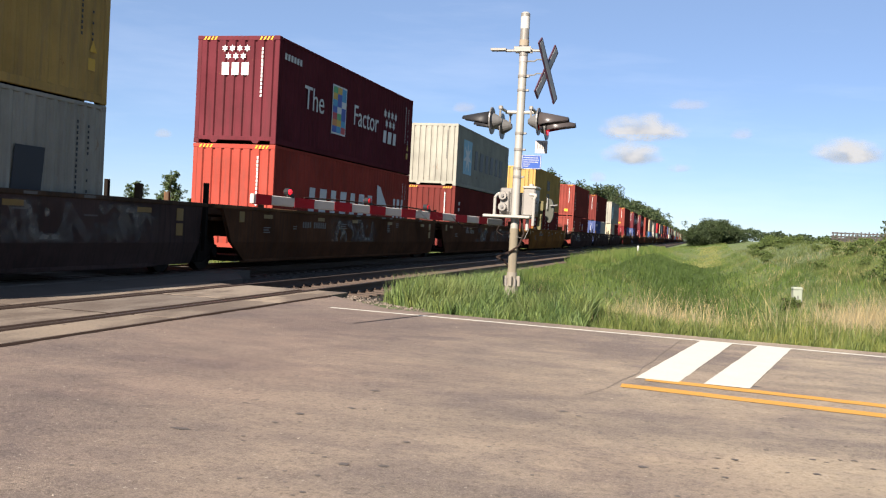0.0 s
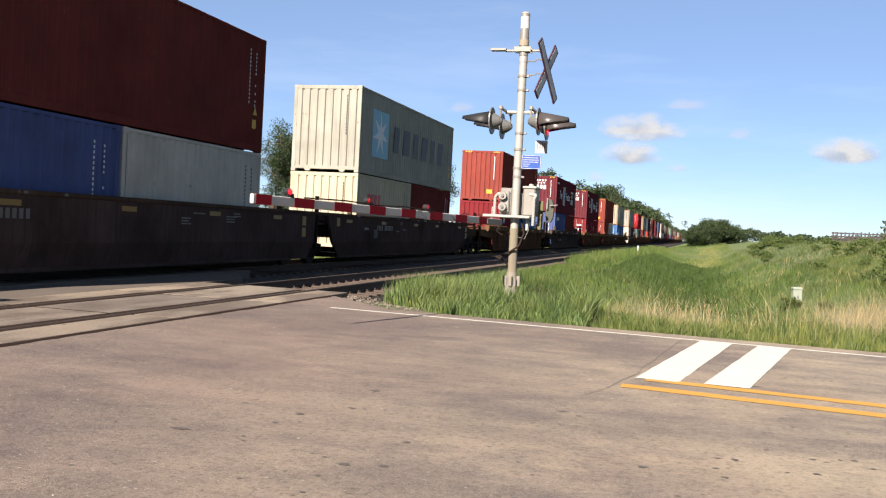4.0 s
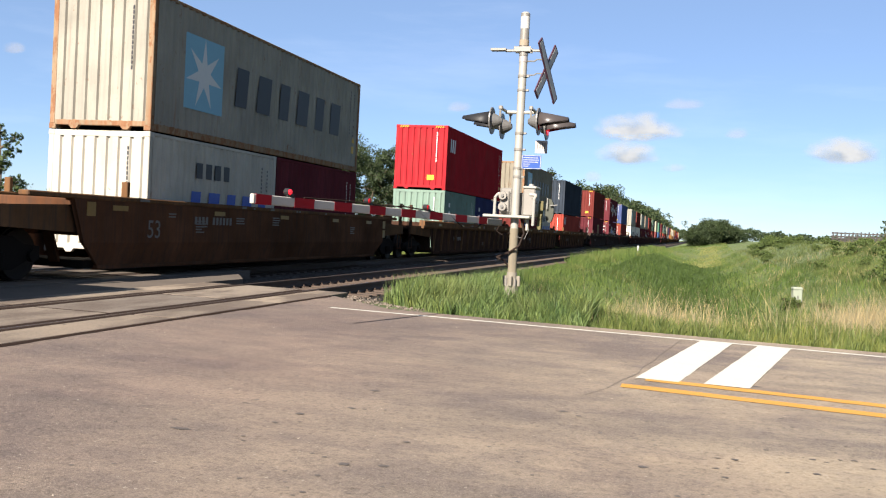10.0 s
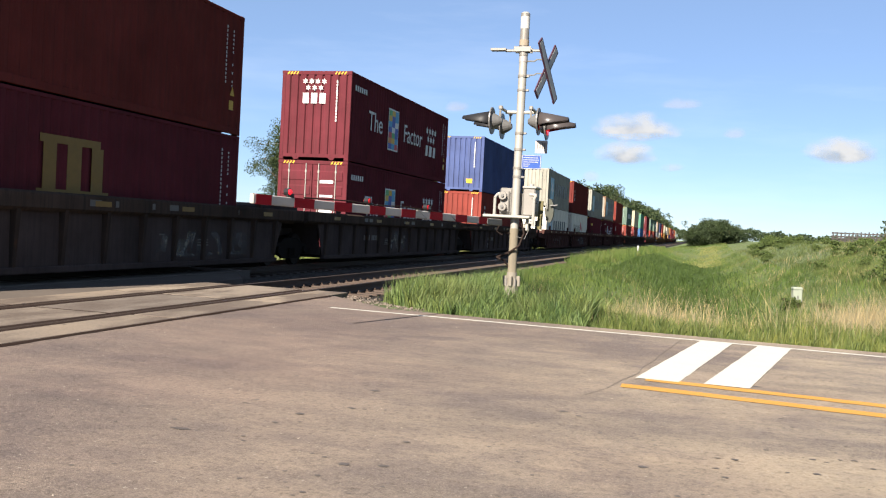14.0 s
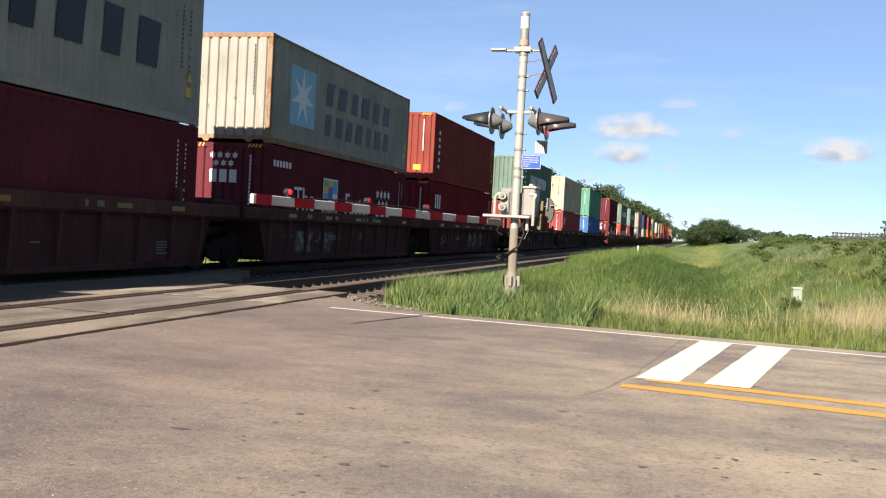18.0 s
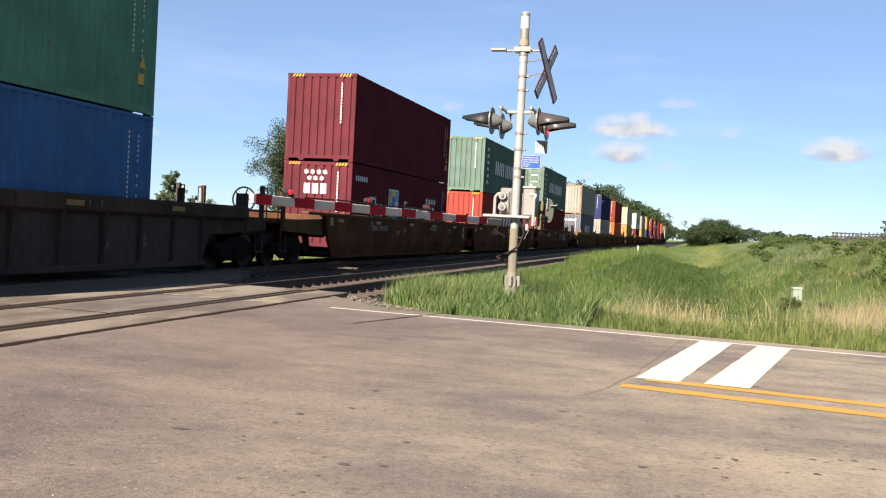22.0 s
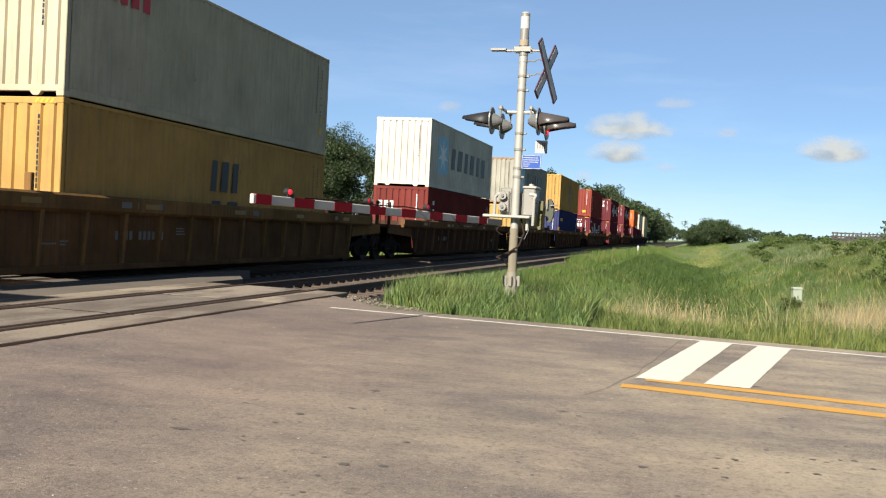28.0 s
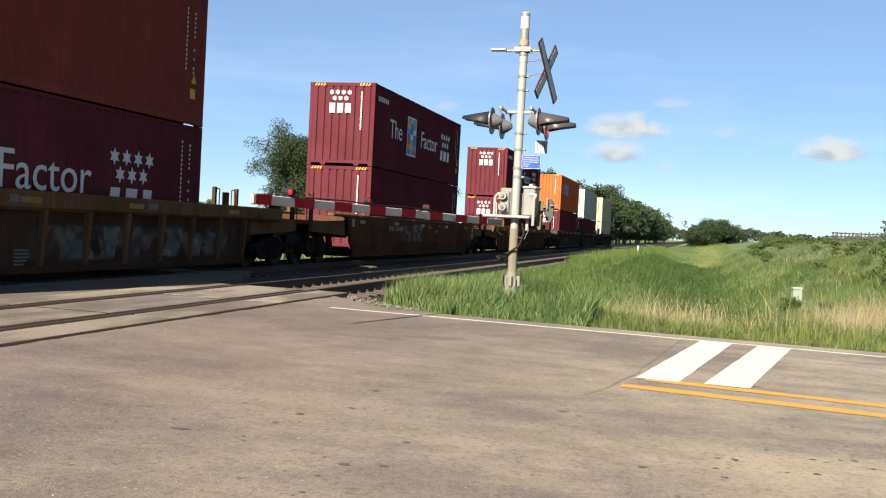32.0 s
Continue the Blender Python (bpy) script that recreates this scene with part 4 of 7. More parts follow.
def flasher(sig, s, y, z, k):
    """One hooded lamp that faces along x with sign s."""
    x = 0.40 * s
    h = part("flasher_lamp", disc(Mesh(), (0, 0, 0), 0.23, 0.02), LAMPGREY, sig, "round lamp with a grey backing disc and a long hood", pose(x, y, z))
    part("housing", Mesh().tube((-0.13 * s, 0, 0), (-0.01 * s, 0, 0), 0.08, 18, 0.145).tube((-0.18 * s, 0, 0), (-0.13 * s, 0, 0), 0.04, 12, 0.08), LAMPGREY, h, "grey cast housing", smooth=False)
    hood = Mesh()
    n = 14
    vs, fs = [], []
    for q, (xx, r, drop) in enumerate(((0.01, 0.165, 0.0), (0.20, 0.155, 0.02), (0.50, 0.13, 0.05))):
        cut = (0.0, 0.12, 0.3)[q]
        for i in range(n + 1):
            w = math.pi * (-0.12 + cut) + math.pi * (1.24 - 2 * cut) * i / n
            vs.append((xx * s, math.cos(w) * r, math.sin(w) * r - drop))
    for q in range(2):
        for i in range(n):
            a = q * (n + 1) + i
            fs.append((a, a + 1, a + n + 2, a + n + 1))
    m2 = len(vs)
    vs += [(x_, y_ * 0.96, z_ - 0.008) for x_, y_, z_ in vs]
    fs += [tuple(i + m2 for i in f[::-1]) for f in fs]
    for i in list(range(n)) + list(range(2 * (n + 1), 2 * (n + 1) + n)):
        fs.append((i, i + 1, i + 1 + m2, i + m2))
    part("hood", hood.add(vs, fs), BLACK if s < 0 else plain("hood_grey", (0.040, 0.034, 0.033), 0.3), h, "long dark visor hood", smooth=True)
    part("lens", Mesh().tube((0.012 * s, 0, 0), (0.03 * s, 0, 0), 0.15, 18, 0.13), REDGLOW if (s > 0) == (k == 1) and s > 0 else REDLENS, h, "round red lens")


def crossing_signal():
    px, py = -3.04, 16.04
    base = land(px, py)
    sig = thing("crossing_signal", pose(px, py, 0, 0, 0, -1.0), "silver railway crossing mast with crossbuck, hooded flashers and a lowered gate", "crossing signal")
    part("foundation", Mesh().soft(-0.24, 0.24, -0.24, 0.24, base - 0.3, 0.12, 0.03), CONCRETE, sig, "low concrete foundation")
    part("base_casting", Mesh().tube((0, 0, 0.0), (0, 0, 0.27), 0.12, 8).tube((0, 0, 0.27), (0, 0, 0.50), 0.098, 16, 0.092).soft(-0.15, -0.08, -0.03, 0.03, 0.26, 0.44, 0.01).soft(0.08, 0.15, -0.03, 0.03, 0.26, 0.44, 0.01).soft(-0.03, 0.03, -0.15, -0.08, 0.26, 0.44, 0.01), plain("cast_base", (0.15, 0.135, 0.11), 0.7, 0.1, vary=0.25), sig, "cast base flange", pose(0, 0, 0.1))
    for a in range(4):
        w = a * math.pi / 2 + 0.78
        part("anchor_bolt", Mesh().tube((math.cos(w) * 0.108, math.sin(w) * 0.108, 0.36), (math.cos(w) * 0.108, math.sin(w) * 0.108, 0.50), 0.018, 6), GALV, sig)
    part("pole_foot", Mesh().tube((0, 0, 0.4), (0, 0, 1.36), 0.076, 24, caps=False), paint("tan_pole_foot", (0.150, 0.130, 0.095), 0.35, 0.6, (0.12, 0.075, 0.04)), sig, "streaked tan lower length of the pole", smooth=True)
    part("pole", Mesh().tube((0, 0, 1.34), (0, 0, 4.35), 0.07, 24, caps=False), ALUPAINT, sig, "round silver-painted steel pole", smooth=True)
    part("pole_sleeve", Mesh().tube((0, 0, 4.33), (0, 0, 4.79), 0.077, 20), GALV, sig, "scuffed grey sleeve")
    part("clamp_band", Mesh().tube((0, 0, 4.50), (0, 0, 4.60), 0.084, 20), plain("tan_band", (0.19, 0.155, 0.115), 0.7), sig, "tan clamp band")
    part("reflective_wrap", Mesh().tube((0, 0, 4.79), (0, 0, 5.0), 0.079, 20), plain("worn_white_wrap", (0.27, 0.27, 0.262), 0.5, vary=0.3, scale=9), sig, "worn white wrap at the top")
    part("pole_tip", Mesh().tube((0, 0, 5.0), (0, 0, 5.05), 0.077, 20), GALV, sig)
    part("pole_cap", Mesh().tube((0, 0, 5.05), (0, 0, 5.08), 0.08, 20, 0.05), ALUPAINT, sig)
    part("label_band", Mesh().tube((0, 0, 4.22), (0, 0, 4.30), 0.075, 20), SIGNGREY, sig)
    for z in (2.25, 2.4, 2.72, 3.0, 3.98, 3.74):
        c = part("pole_clamp", Mesh().tube((0, 0, z - 0.02), (0, 0, z + 0.02), 0.08, 16).soft(0.07, 0.125, -0.02, 0.02, z - 0.018, z + 0.018, 0.006), GALV, sig)
    # bracket plate near the top
    part("top_bracket", Mesh().soft(-0.58, -0.30, -0.06, 0.06, 4.415, 4.46, 0.008).soft(-0.32, -0.08, -0.03, 0.03, 4.40, 4.44, 0.008).soft(-0.16, 0.14, -0.09, -0.07, 4.39, 4.48, 0.008).soft(-0.16, 0.14, 0.07, 0.09, 4.39, 4.48, 0.008).soft(0.1, 0.36, -0.02, 0.02, 4.40, 4.44, 0.008), GALV, sig, "flat grey bracket across the mast")
    # crossbuck: two boards that cross, facing along the road
    for a in (50, -50):
        bl = part("crossbuck_board", Mesh().soft(-0.012, 0.012, -0.60, 0.60, -0.092, 0.092, 0.004), plain("crossbuck_red", (0.045, 0.018, 0.028), 0.6), sig, "white crossbuck board with a dark red rim", Matrix.Translation((0.42, 0.02, 4.07)) @ Matrix.Rotation(radians(-13.5), 4, "Z") @ pose(-0.013 if a > 0 else 0.013, 0, 0, a, 0, 0))
        part("reflective_face", Mesh().soft(0.0125, 0.016, -0.565, 0.565, -0.06, 0.06, 0.001), SIGNWHITE, bl)
        part("reflective_strip", Mesh().soft(-0.016, -0.0125, -0.565, 0.565, -0.056, 0.056, 0.001), plain("pink_white", (0.50, 0.45, 0.44), 0.5), bl)
    for z in (4.24, 4.0):
        part("crossbuck_bracket", Mesh().path([(0.07, 0, z), (0.2, 0, z), (0.24, 0, z + 0.03), (0.41, 0.02, z + 0.03)], 0.012, 6), GALV, sig)
    # cross arms and flashers
    for s in (1, -1):
        part("cross_arm", Mesh().path([(0.05 * s, 0, 3.36), (0.24 * s, 0, 3.36), (0.26 * s, 0, 3.36)], 0.03, 8).tube((0.26 * s, -0.42, 3.38), (0.26 * s, 0.42, 3.38), 0.026, 10), ALUPAINT, sig, "silver tube arm that carries two lamps")
        for k, y in enumerate((-0.40, 0.40)):
            part("lamp_hanger", Mesh().path([(0.26 * s, y, 3.40), (0.27 * s, y, 3.12)], 0.02, 8).soft(0.26 * s - 0.035, 0.26 * s + 0.035, y - 0.03, y + 0.03, 3.35, 3.42, 0.015), GALV, sig)
            flasher(sig, s, y, 3.16, k)
    # signs
    sg = part("blue_sign", Mesh().soft(0.08, 0.42, -0.085, -0.078, 2.385, 2.625, 0.002), SIGNBLUE, sig, "small blue notice with a white border and white lines of print")
    part("sign_border", Mesh().box(0.085, 0.415, -0.088, -0.0855, 2.610, 2.619).box(0.085, 0.415, -0.088, -0.0855, 2.391, 2.400).box(0.085, 0.094, -0.088, -0.0855, 2.391, 2.619).box(0.406, 0.415, -0.088, -0.0855, 2.391, 2.619), SIGNWHITE, sg)
    for i, w in enumerate((0.26, 0.28, 0.27, 0.12, 0.10)):
        part("print_line", Mesh().box(0.105, 0.105 + w, -0.088, -0.0855, 2.572 - i * 0.036, 2.583 - i * 0.036), SIGNWHITE, sg)
    tg = part("number_plate", Mesh().soft(0.30, 0.51, -0.065, -0.058, 2.66, 2.88, 0.002), SIGNGREY, sig, "grey-white plate with dark bars")
    for i in range(4):
        part("print_line", Mesh().box(0.335 + i * 0.04, 0.352 + i * 0.04, -0.068, -0.0655, 2.74, 2.84), LAMPGREY, tg)
    # gate mechanism
    mech = part("gate_mechanism", Mesh().soft(0.085, 0.30, 0.03, 0.45, 1.52, 2.0, 0.02).soft(-0.1, 0.09, 0.10, 0.40, 1.52, 1.92, 0.02), GALV, sig, "grey steel gate motor case", pose(0.03, 0, 0.065))
    part("lid", Mesh().soft(0.07, 0.32, 0.01, 0.47, 1.99, 2.035, 0.015), ALUPAINT, mech)
    part("vent_cap", Mesh().tube((0.2, 0.16, 2.03), (0.2, 0.16, 2.075), 0.045, 12), ALUPAINT, mech)
    part("side_plate", Mesh().soft(-0.31, -0.09, -0.02, 0.26, 1.52, 1.99, 0.025).soft(-0.29, -0.13, -0.07, -0.015, 1.56, 1.94, 0.02), GALV, mech, "cast bearing plate")
    for z in (1.66, 1.85):
        part("bearing_cap", Mesh().tube((-0.24, -0.14, z), (-0.24, -0.065, z), 0.07, 16), GALV, mech)
        part("bearing_bolt", Mesh().tube((-0.24, -0.165, z), (-0.24, -0.14, z), 0.028, 6), LAMPGREY, mech)
    for z in (1.6, 1.75, 1.9):
        part("bolt", Mesh().tube((0.298, 0.12, z), (0.318, 0.12, z), 0.02, 6), LAMPGREY, mech)
    part("mounting_plate", Mesh().soft(-0.53, 0.29, -0.2, 0.30, 1.535, 1.585, 0.012), ALUPAINT, sig, "flat steel shelf under the gate motor")
    for x in (-0.34, 0.34):
        part("gate_lever", Mesh().path([(x, -0.12, 1.58 if x < 0 else 1.42), (x, -0.12, 1.87), (x + 0.04, -0.12, 1.94), (x + (0.12 if x < 0 else -0.08), -0.1, 1.95)], 0.027, 8), ALUPAINT, sig, "bent silver lever arm")
    part("guard_strap", Mesh().soft(0.20, 0.25, -0.06, 0.0, 1.33, 1.54, 0.01), ALUPAINT, sig)
    ring = [(0.52 + 0.075 * math.cos(a), 1.70 + 0.21 * math.sin(a)) for a in [2 * math.pi * i / 18 for i in range(18)]]
    part("counterweight", Mesh().add([(x, 0.42, z) for x, z in ring] + [(x, 0.52, z) for x, z in ring], [tuple(range(18)), tuple(range(18, 36))] + [(i, (i + 1) % 18, 18 + (i + 1) % 18, 18 + i) for i in range(18)]), plain("weathered_iron", (0.05, 0.052, 0.042), 0.8, vary=0.3), sig, "dull grey-green iron counterweight")
    part("counterweight_bar", Mesh().path([(0.54, 0.38, 1.79), (0.66, 0.40, 1.80)], 0.014, 8), LAMPGREY, sig)
    part("counterweight_blade", Mesh().soft(0.475, 0.495, 0.36, 0.40, 1.72, 1.92, 0.008), ALUPAINT, sig)
    part("counterweight_arm", Mesh().hexa([(0.33, 0.30, 1.36), (0.42, 0.30, 1.36), (0.42, 0.33, 1.36), (0.33, 0.33, 1.36), (0.35, 0.30, 1.86), (0.43, 0.30, 1.86), (0.43, 0.33, 1.86), (0.35, 0.33, 1.86)]), plain("olive_iron", (0.085, 0.075, 0.035), 0.8, vary=0.3), sig, "dull olive iron arm of the counterweight")
    cab = Mesh()
    pts = [Vector((0.12, -0.05, 1.53)), Vector((0.19, -0.09, 1.28)), Vector((0.12, -0.13, 1.06)), Vector((-0.06, -0.10, 0.94)), Vector((-0.27, -0.08, 0.85)), Vector((-0.14, -0.1, 0.80)), Vector((-0.07, -0.02, 0.70))]
    part("cable", cab.path(pts, 0.017, 7), RUBBER, sig, "black hanging cable")
    part("thin_cable", Mesh().path([(0.22, -0.04, 1.53), (0.26, -0.05, 1.34), (0.20, -0.07, 1.19), (0.06, -0.08, 1.22)], 0.007, 6), LAMPGREY, sig, "thin grey looped cable")
    part("thin_cable", Mesh().path([(-0.20, -0.04, 1.53), (-0.30, -0.06, 1.30), (-0.20, -0.08, 1.24), (-0.06, -0.07, 1.28)], 0.007, 6), RUBBER, sig, "thin black looped cable")
    # gate arm: striped boards, three red lamps
    a, b = Vector((-3.33, 15.35, 1.455)), Vector((-4.762, 9.50, 1.5205))
    inv = sig.matrix_basis.inverted()
    a, b = inv @ a, inv @ b
    d = b - a
    arm = part("gate_arm", Mesh().soft(-0.028, 0.028, -0.01, d.length, -0.055, 0.055, 0.008), GATEWHITE, sig, "striped red and white gate arm")
    # keep the board upright
    yv = d.normalized()
    zv = (Vector((0, 0, 1)) - yv * yv.z).normalized()
    xv = yv.cross(zv)
    arm.matrix_basis = Matrix.Translation(a) @ Matrix((xv, yv, zv)).transposed().to_4x4()
    end, length = d.length - 0.045, 0.27
    while end > 0.25:
        part("red_stripe", Mesh().box(-0.0302, 0.0302, end - length, end, -0.0568, 0.0568), GATERED, arm)
        end -= length + 0.42
        length = 0.385
    part("arm_sleeve", Mesh().soft(-0.035, 0.035, -0.42, 0.16, -0.06, 0.05, 0.01), GALV, arm, "grey aluminium root of the arm")
    part("splice", Mesh().hexa([(-0.034, 2.05, -0.065), (0.034, 2.05, -0.065), (0.034, 2.13, -0.065), (-0.034, 2.13, -0.065), (-0.034, 2.35, 0.065), (0.034, 2.35, 0.065), (0.034, 2.43, 0.065), (-0.034, 2.43, 0.065)]), GATEWHITE, arm)
    for i, y in enumerate((d.length - 0.64, d.length - 2.32, d.length - 3.88)):
        l = part("arm_lamp", Mesh().tube((-0.03, y, 0.115), (0.035, y, 0.115), 0.043, 14).tube((0.0, y, 0.05), (0, y, 0.1), 0.02, 8).soft(-0.03, 0.03, y - 0.09, y - 0.02, 0.04, 0.1, 0.01), BLACK, arm, "small round red lamp on the arm")
        part("lens", Mesh().tube((-0.045, y, 0.115), (-0.03, y, 0.115), 0.026, 14, 0.036).tube((0.035, y, 0.115), (0.05, y, 0.115), 0.036, 14, 0.026), REDGLOW if i == 0 else REDLENS, l)
    wire = [Vector((0, d.length - 0.95, 0.068)), Vector((0, d.length - 1.8, 0.085)), Vector((0, d.length - 2.6, 0.07)), Vector((0.01, d.length - 3.3, 0.09)), Vector((0, d.length - 4.0, 0.07)), Vector((-0.02, 1.4, 0.02)), Vector((-0.03, 1.0, -0.14)), Vector((-0.02, 0.5, -0.12)), Vector((0, 0.2, -0.02))]
    part("arm_cable", Mesh().path(wire, 0.009, 6), RUBBER, arm, "thin black cable along the arm")


crossing_signal()

# ---- the container train ----
HC, STD = 2.896, 2.591
CW = 2.438
MOVERS = []

COLOURS = {
    "maroon": ((0.081, 0.019, 0.024), 0.06, "maroon"),
    "brown": ((0.099, 0.023, 0.020), 0.12, "reddish-brown"),
    "rust": ((0.150, 0.034, 0.027), 0.12, "rust-red"),
    "brightred": ((0.243, 0.016, 0.021), 0.05, "bright red"),
    "fadedred": ((0.185, 0.046, 0.045), 0.1, "faded red"),
    "redorange": ((0.225, 0.040, 0.029), 0.06, "orange-red"),
    "crimson": ((0.122, 0.016, 0.019), 0.08, "crimson"),
    "orange": ((0.362, 0.083, 0.024), 0.08, "orange"),
    "grey": ((0.214, 0.208, 0.177), 0.25, "pale grey"),
    "weathered": ((0.261, 0.238, 0.176), 0.3, "rust-edged cream-grey"),
    "rustygrey": ((0.212, 0.201, 0.172), 0.34, "rust-stained pale grey"),
    "dirtygrey": ((0.160, 0.142, 0.111), 0.5, "dirty rust-streaked grey"),
    "clean": ((0.500, 0.468, 0.400), 0.1, "clean white"),
    "offwhite": ((0.375, 0.350, 0.298), 0.1, "off-white"),
    "white": ((0.318, 0.302, 0.261), 0.15, "white"),
    "cream": ((0.310, 0.269, 0.194), 0.12, "cream"),
    "yellow": ((0.279, 0.182, 0.062), 0.12, "yellow"),
    "gold": ((0.288, 0.168, 0.055), 0.16, "golden yellow"),
    "blue": ((0.038, 0.099, 0.215), 0.12, "blue"),
    "royal": ((0.050, 0.068, 0.150), 0.08, "royal blue"),
    "navy": ((0.027, 0.031, 0.077), 0.08, "navy blue"),
    "slate": ((0.027, 0.034, 0.045), 0.12, "dark slate-grey"),
    "steelgrey": ((0.099, 0.102, 0.109), 0.2, "steel-grey"),
    "seagreen": ((0.086, 0.124, 0.099), 0.3, "weathered sea-green"),
    "green": ((0.072, 0.178, 0.126), 0.3, "bright green"),
    "palegreen": ((0.122, 0.176, 0.146), 0.3, "pale green"),
}


def cpaint(c):
    col, rust, _ = COLOURS[c]
    return paint(c + "_container_paint", col, rust)


INK = {
    "white": plain("white_marking", (0.394, 0.394, 0.389), 0.55, vary=0.08, grain=0),
    "black": plain("black_marking", (0.017, 0.018, 0.023), 0.55, grain=0),
    "lightblue": plain("light_blue_marking", (0.117, 0.256, 0.330), 0.55, vary=0.1, grain=0),
    "yellow": plain("yellow_marking", (0.399, 0.239, 0.022), 0.55, grain=0),
    "red": plain("red_marking", (0.330, 0.022, 0.027), 0.55, grain=0),
    "blue": plain("blue_marking", (0.022, 0.053, 0.239), 0.55, grain=0),
    "green": plain("green_marking", (0.053, 0.239, 0.080), 0.55, grain=0),
    "cyan": plain("cyan_marking", (0.027, 0.186, 0.319), 0.55, grain=0),
    "orange": plain("orange_marking", (0.399, 0.133, 0.017), 0.55, grain=0),
    "salmon": plain("salmon_marking", (0.293, 0.117, 0.080), 0.55, grain=0),
}


def side_sheet(l, h, smoothed=False):
    """Corrugated side wall, its outer face at x = 1.219."""
    me = Mesh()
    x, deep = CW / 2 - 0.002, 0.034
    y, pts = -l / 2 + 0.12, []
    if smoothed:
        n = int((l - 0.24) / 0.9)
        w = (l - 0.24) / n
        for i in range(n):
            pts += [(y, x - 0.004), (y + 0.05, x - 0.004), (y + 0.06, x - 0.008), (y + w - 0.01, x - 0.008)]
            y += w
    else:
        n = round((l - 0.24) / 0.278)
        w = (l - 0.24) / n
        for i in range(n):
            pts += [(y, x), (y + w * 0.27, x), (y + w * 0.5, x - deep), (y + w * 0.77, x - deep)]
            y += w
    pts.append((l / 2 - 0.12, x))
    vs = [(b, a, 0.16) for a, b in pts] + [(b, a, h - 0.06) for a, b in pts]
    k = len(pts)
    return me.add(vs, [(i, i + 1, k + i + 1, k + i) for i in range(k - 1)])


def end_sheet(l, h):
    """Corrugated blank end, its outer face at y = -l / 2."""
    me = Mesh()
    y = -l / 2 + 0.012
    x0, x1 = -CW / 2 + 0.1, CW / 2 - 0.1
    n = 8
    w = (x1 - x0) / n
    pts = []
    for i in range(n):
        a = x0 + i * w
        pts += [(a, y), (a + w * 0.66, y), (a + w * 0.76, y + 0.045), (a + w * 0.9, y + 0.045)]
    pts.append((x1, y))
    k = len(pts)
    vs = [(a, b, 0.17) for a, b in pts] + [(a, b, h - 0.08) for a, b in pts]
    return me.add(vs, [(i, i + 1, k + i + 1, k + i) for i in range(k - 1)])


def door_leaf(l, h, s):
    me = Mesh()
    y = -l / 2 + 0.02
    x0, x1 = (-CW / 2 + 0.11, -0.01) if s < 0 else (0.01, CW / 2 - 0.11)
    me.soft(x0, x1, y, y + 0.05, 0.19, h - 0.13, 0.01)
    n = 5
    step = (h - 0.5) / n
    for i in range(n):
        z = 0.3 + i * step
        me.hexa([(x0 + 0.06, y - 0.018, z + 0.05), (x1 - 0.06, y - 0.018, z + 0.05), (x1 - 0.06, y + 0.01, z), (x0 + 0.06, y + 0.01, z), (x0 + 0.06, y - 0.018, z + step - 0.17), (x1 - 0.06, y - 0.018, z + step - 0.17), (x1 - 0.06, y + 0.01, z + step - 0.1), (x0 + 0.06, y + 0.01, z + step - 0.1)])
    return me


def casting():
    me = Mesh()
    me.soft(-0.081, 0.081, -0.089, 0.089, 0, 0.118, 0.012)
    return me


def sill(l):
    """Lower end beam with two fork tabs."""
    y = -l / 2
    me = Mesh().soft(-CW / 2 + 0.12, CW / 2 - 0.12, y + 0.01, y + 0.12, 0.085, 0.2, 0.01)
    for x in (-0.62, 0.62):
        me.hexa([(x - 0.06, y + 0.012, 0.015), (x + 0.06, y + 0.012, 0.015), (x + 0.06, y + 0.1, 0.015), (x - 0.06, y + 0.1, 0.015), (x - 0.13, y + 0.012, 0.1), (x + 0.13, y + 0.012, 0.1), (x + 0.13, y + 0.1, 0.1), (x - 0.13, y + 0.1, 0.1)])
    return me


def roof_sheet(l):
    me = Mesh()
    n = int(l / 0.42)
    w = (l - 0.3) / n
    pts = []
    for i in range(n):
        a = -l / 2 + 0.15 + i * w
        pts += [(a, 0.0), (a + w * 0.4, 0.0), (a + w * 0.5, -0.02), (a + w * 0.9, -0.02)]
    pts.append((l / 2 - 0.15, 0.0))
    k = len(pts)
    vs = [(-CW / 2 + 0.05, y, z) for y, z in pts] + [(CW / 2 - 0.05, y, z) for y, z in pts]
    return me.add(vs, [(i, i + 1, k + i + 1, k + i) for i in range(k - 1)])


HALF = Matrix.Rotation(math.pi, 4, "Z")


def star(me, x, y, z, r, points=7, inner=0.42, y_axis=True):
    """A flat star of 6 mm on the side wall."""
    n = points * 2
    ring = []
    for i in range(n):
        a = math.pi / 2 + i * math.pi / points
        rr = r if i % 2 == 0 else r * inner
        ring.append((math.cos(a) * rr, math.sin(a) * rr))
    vs = [(x, y + a, z + b) for a, b in ring] + [(x - 0.006, y + a, z + b) for a, b in ring]
    fs = [tuple(range(n))] + [(i, (i + 1) % n, n + (i + 1) % n, n + i) for i in range(n)]
    return me.add(vs, fs)


SX = CW / 2 + 0.004


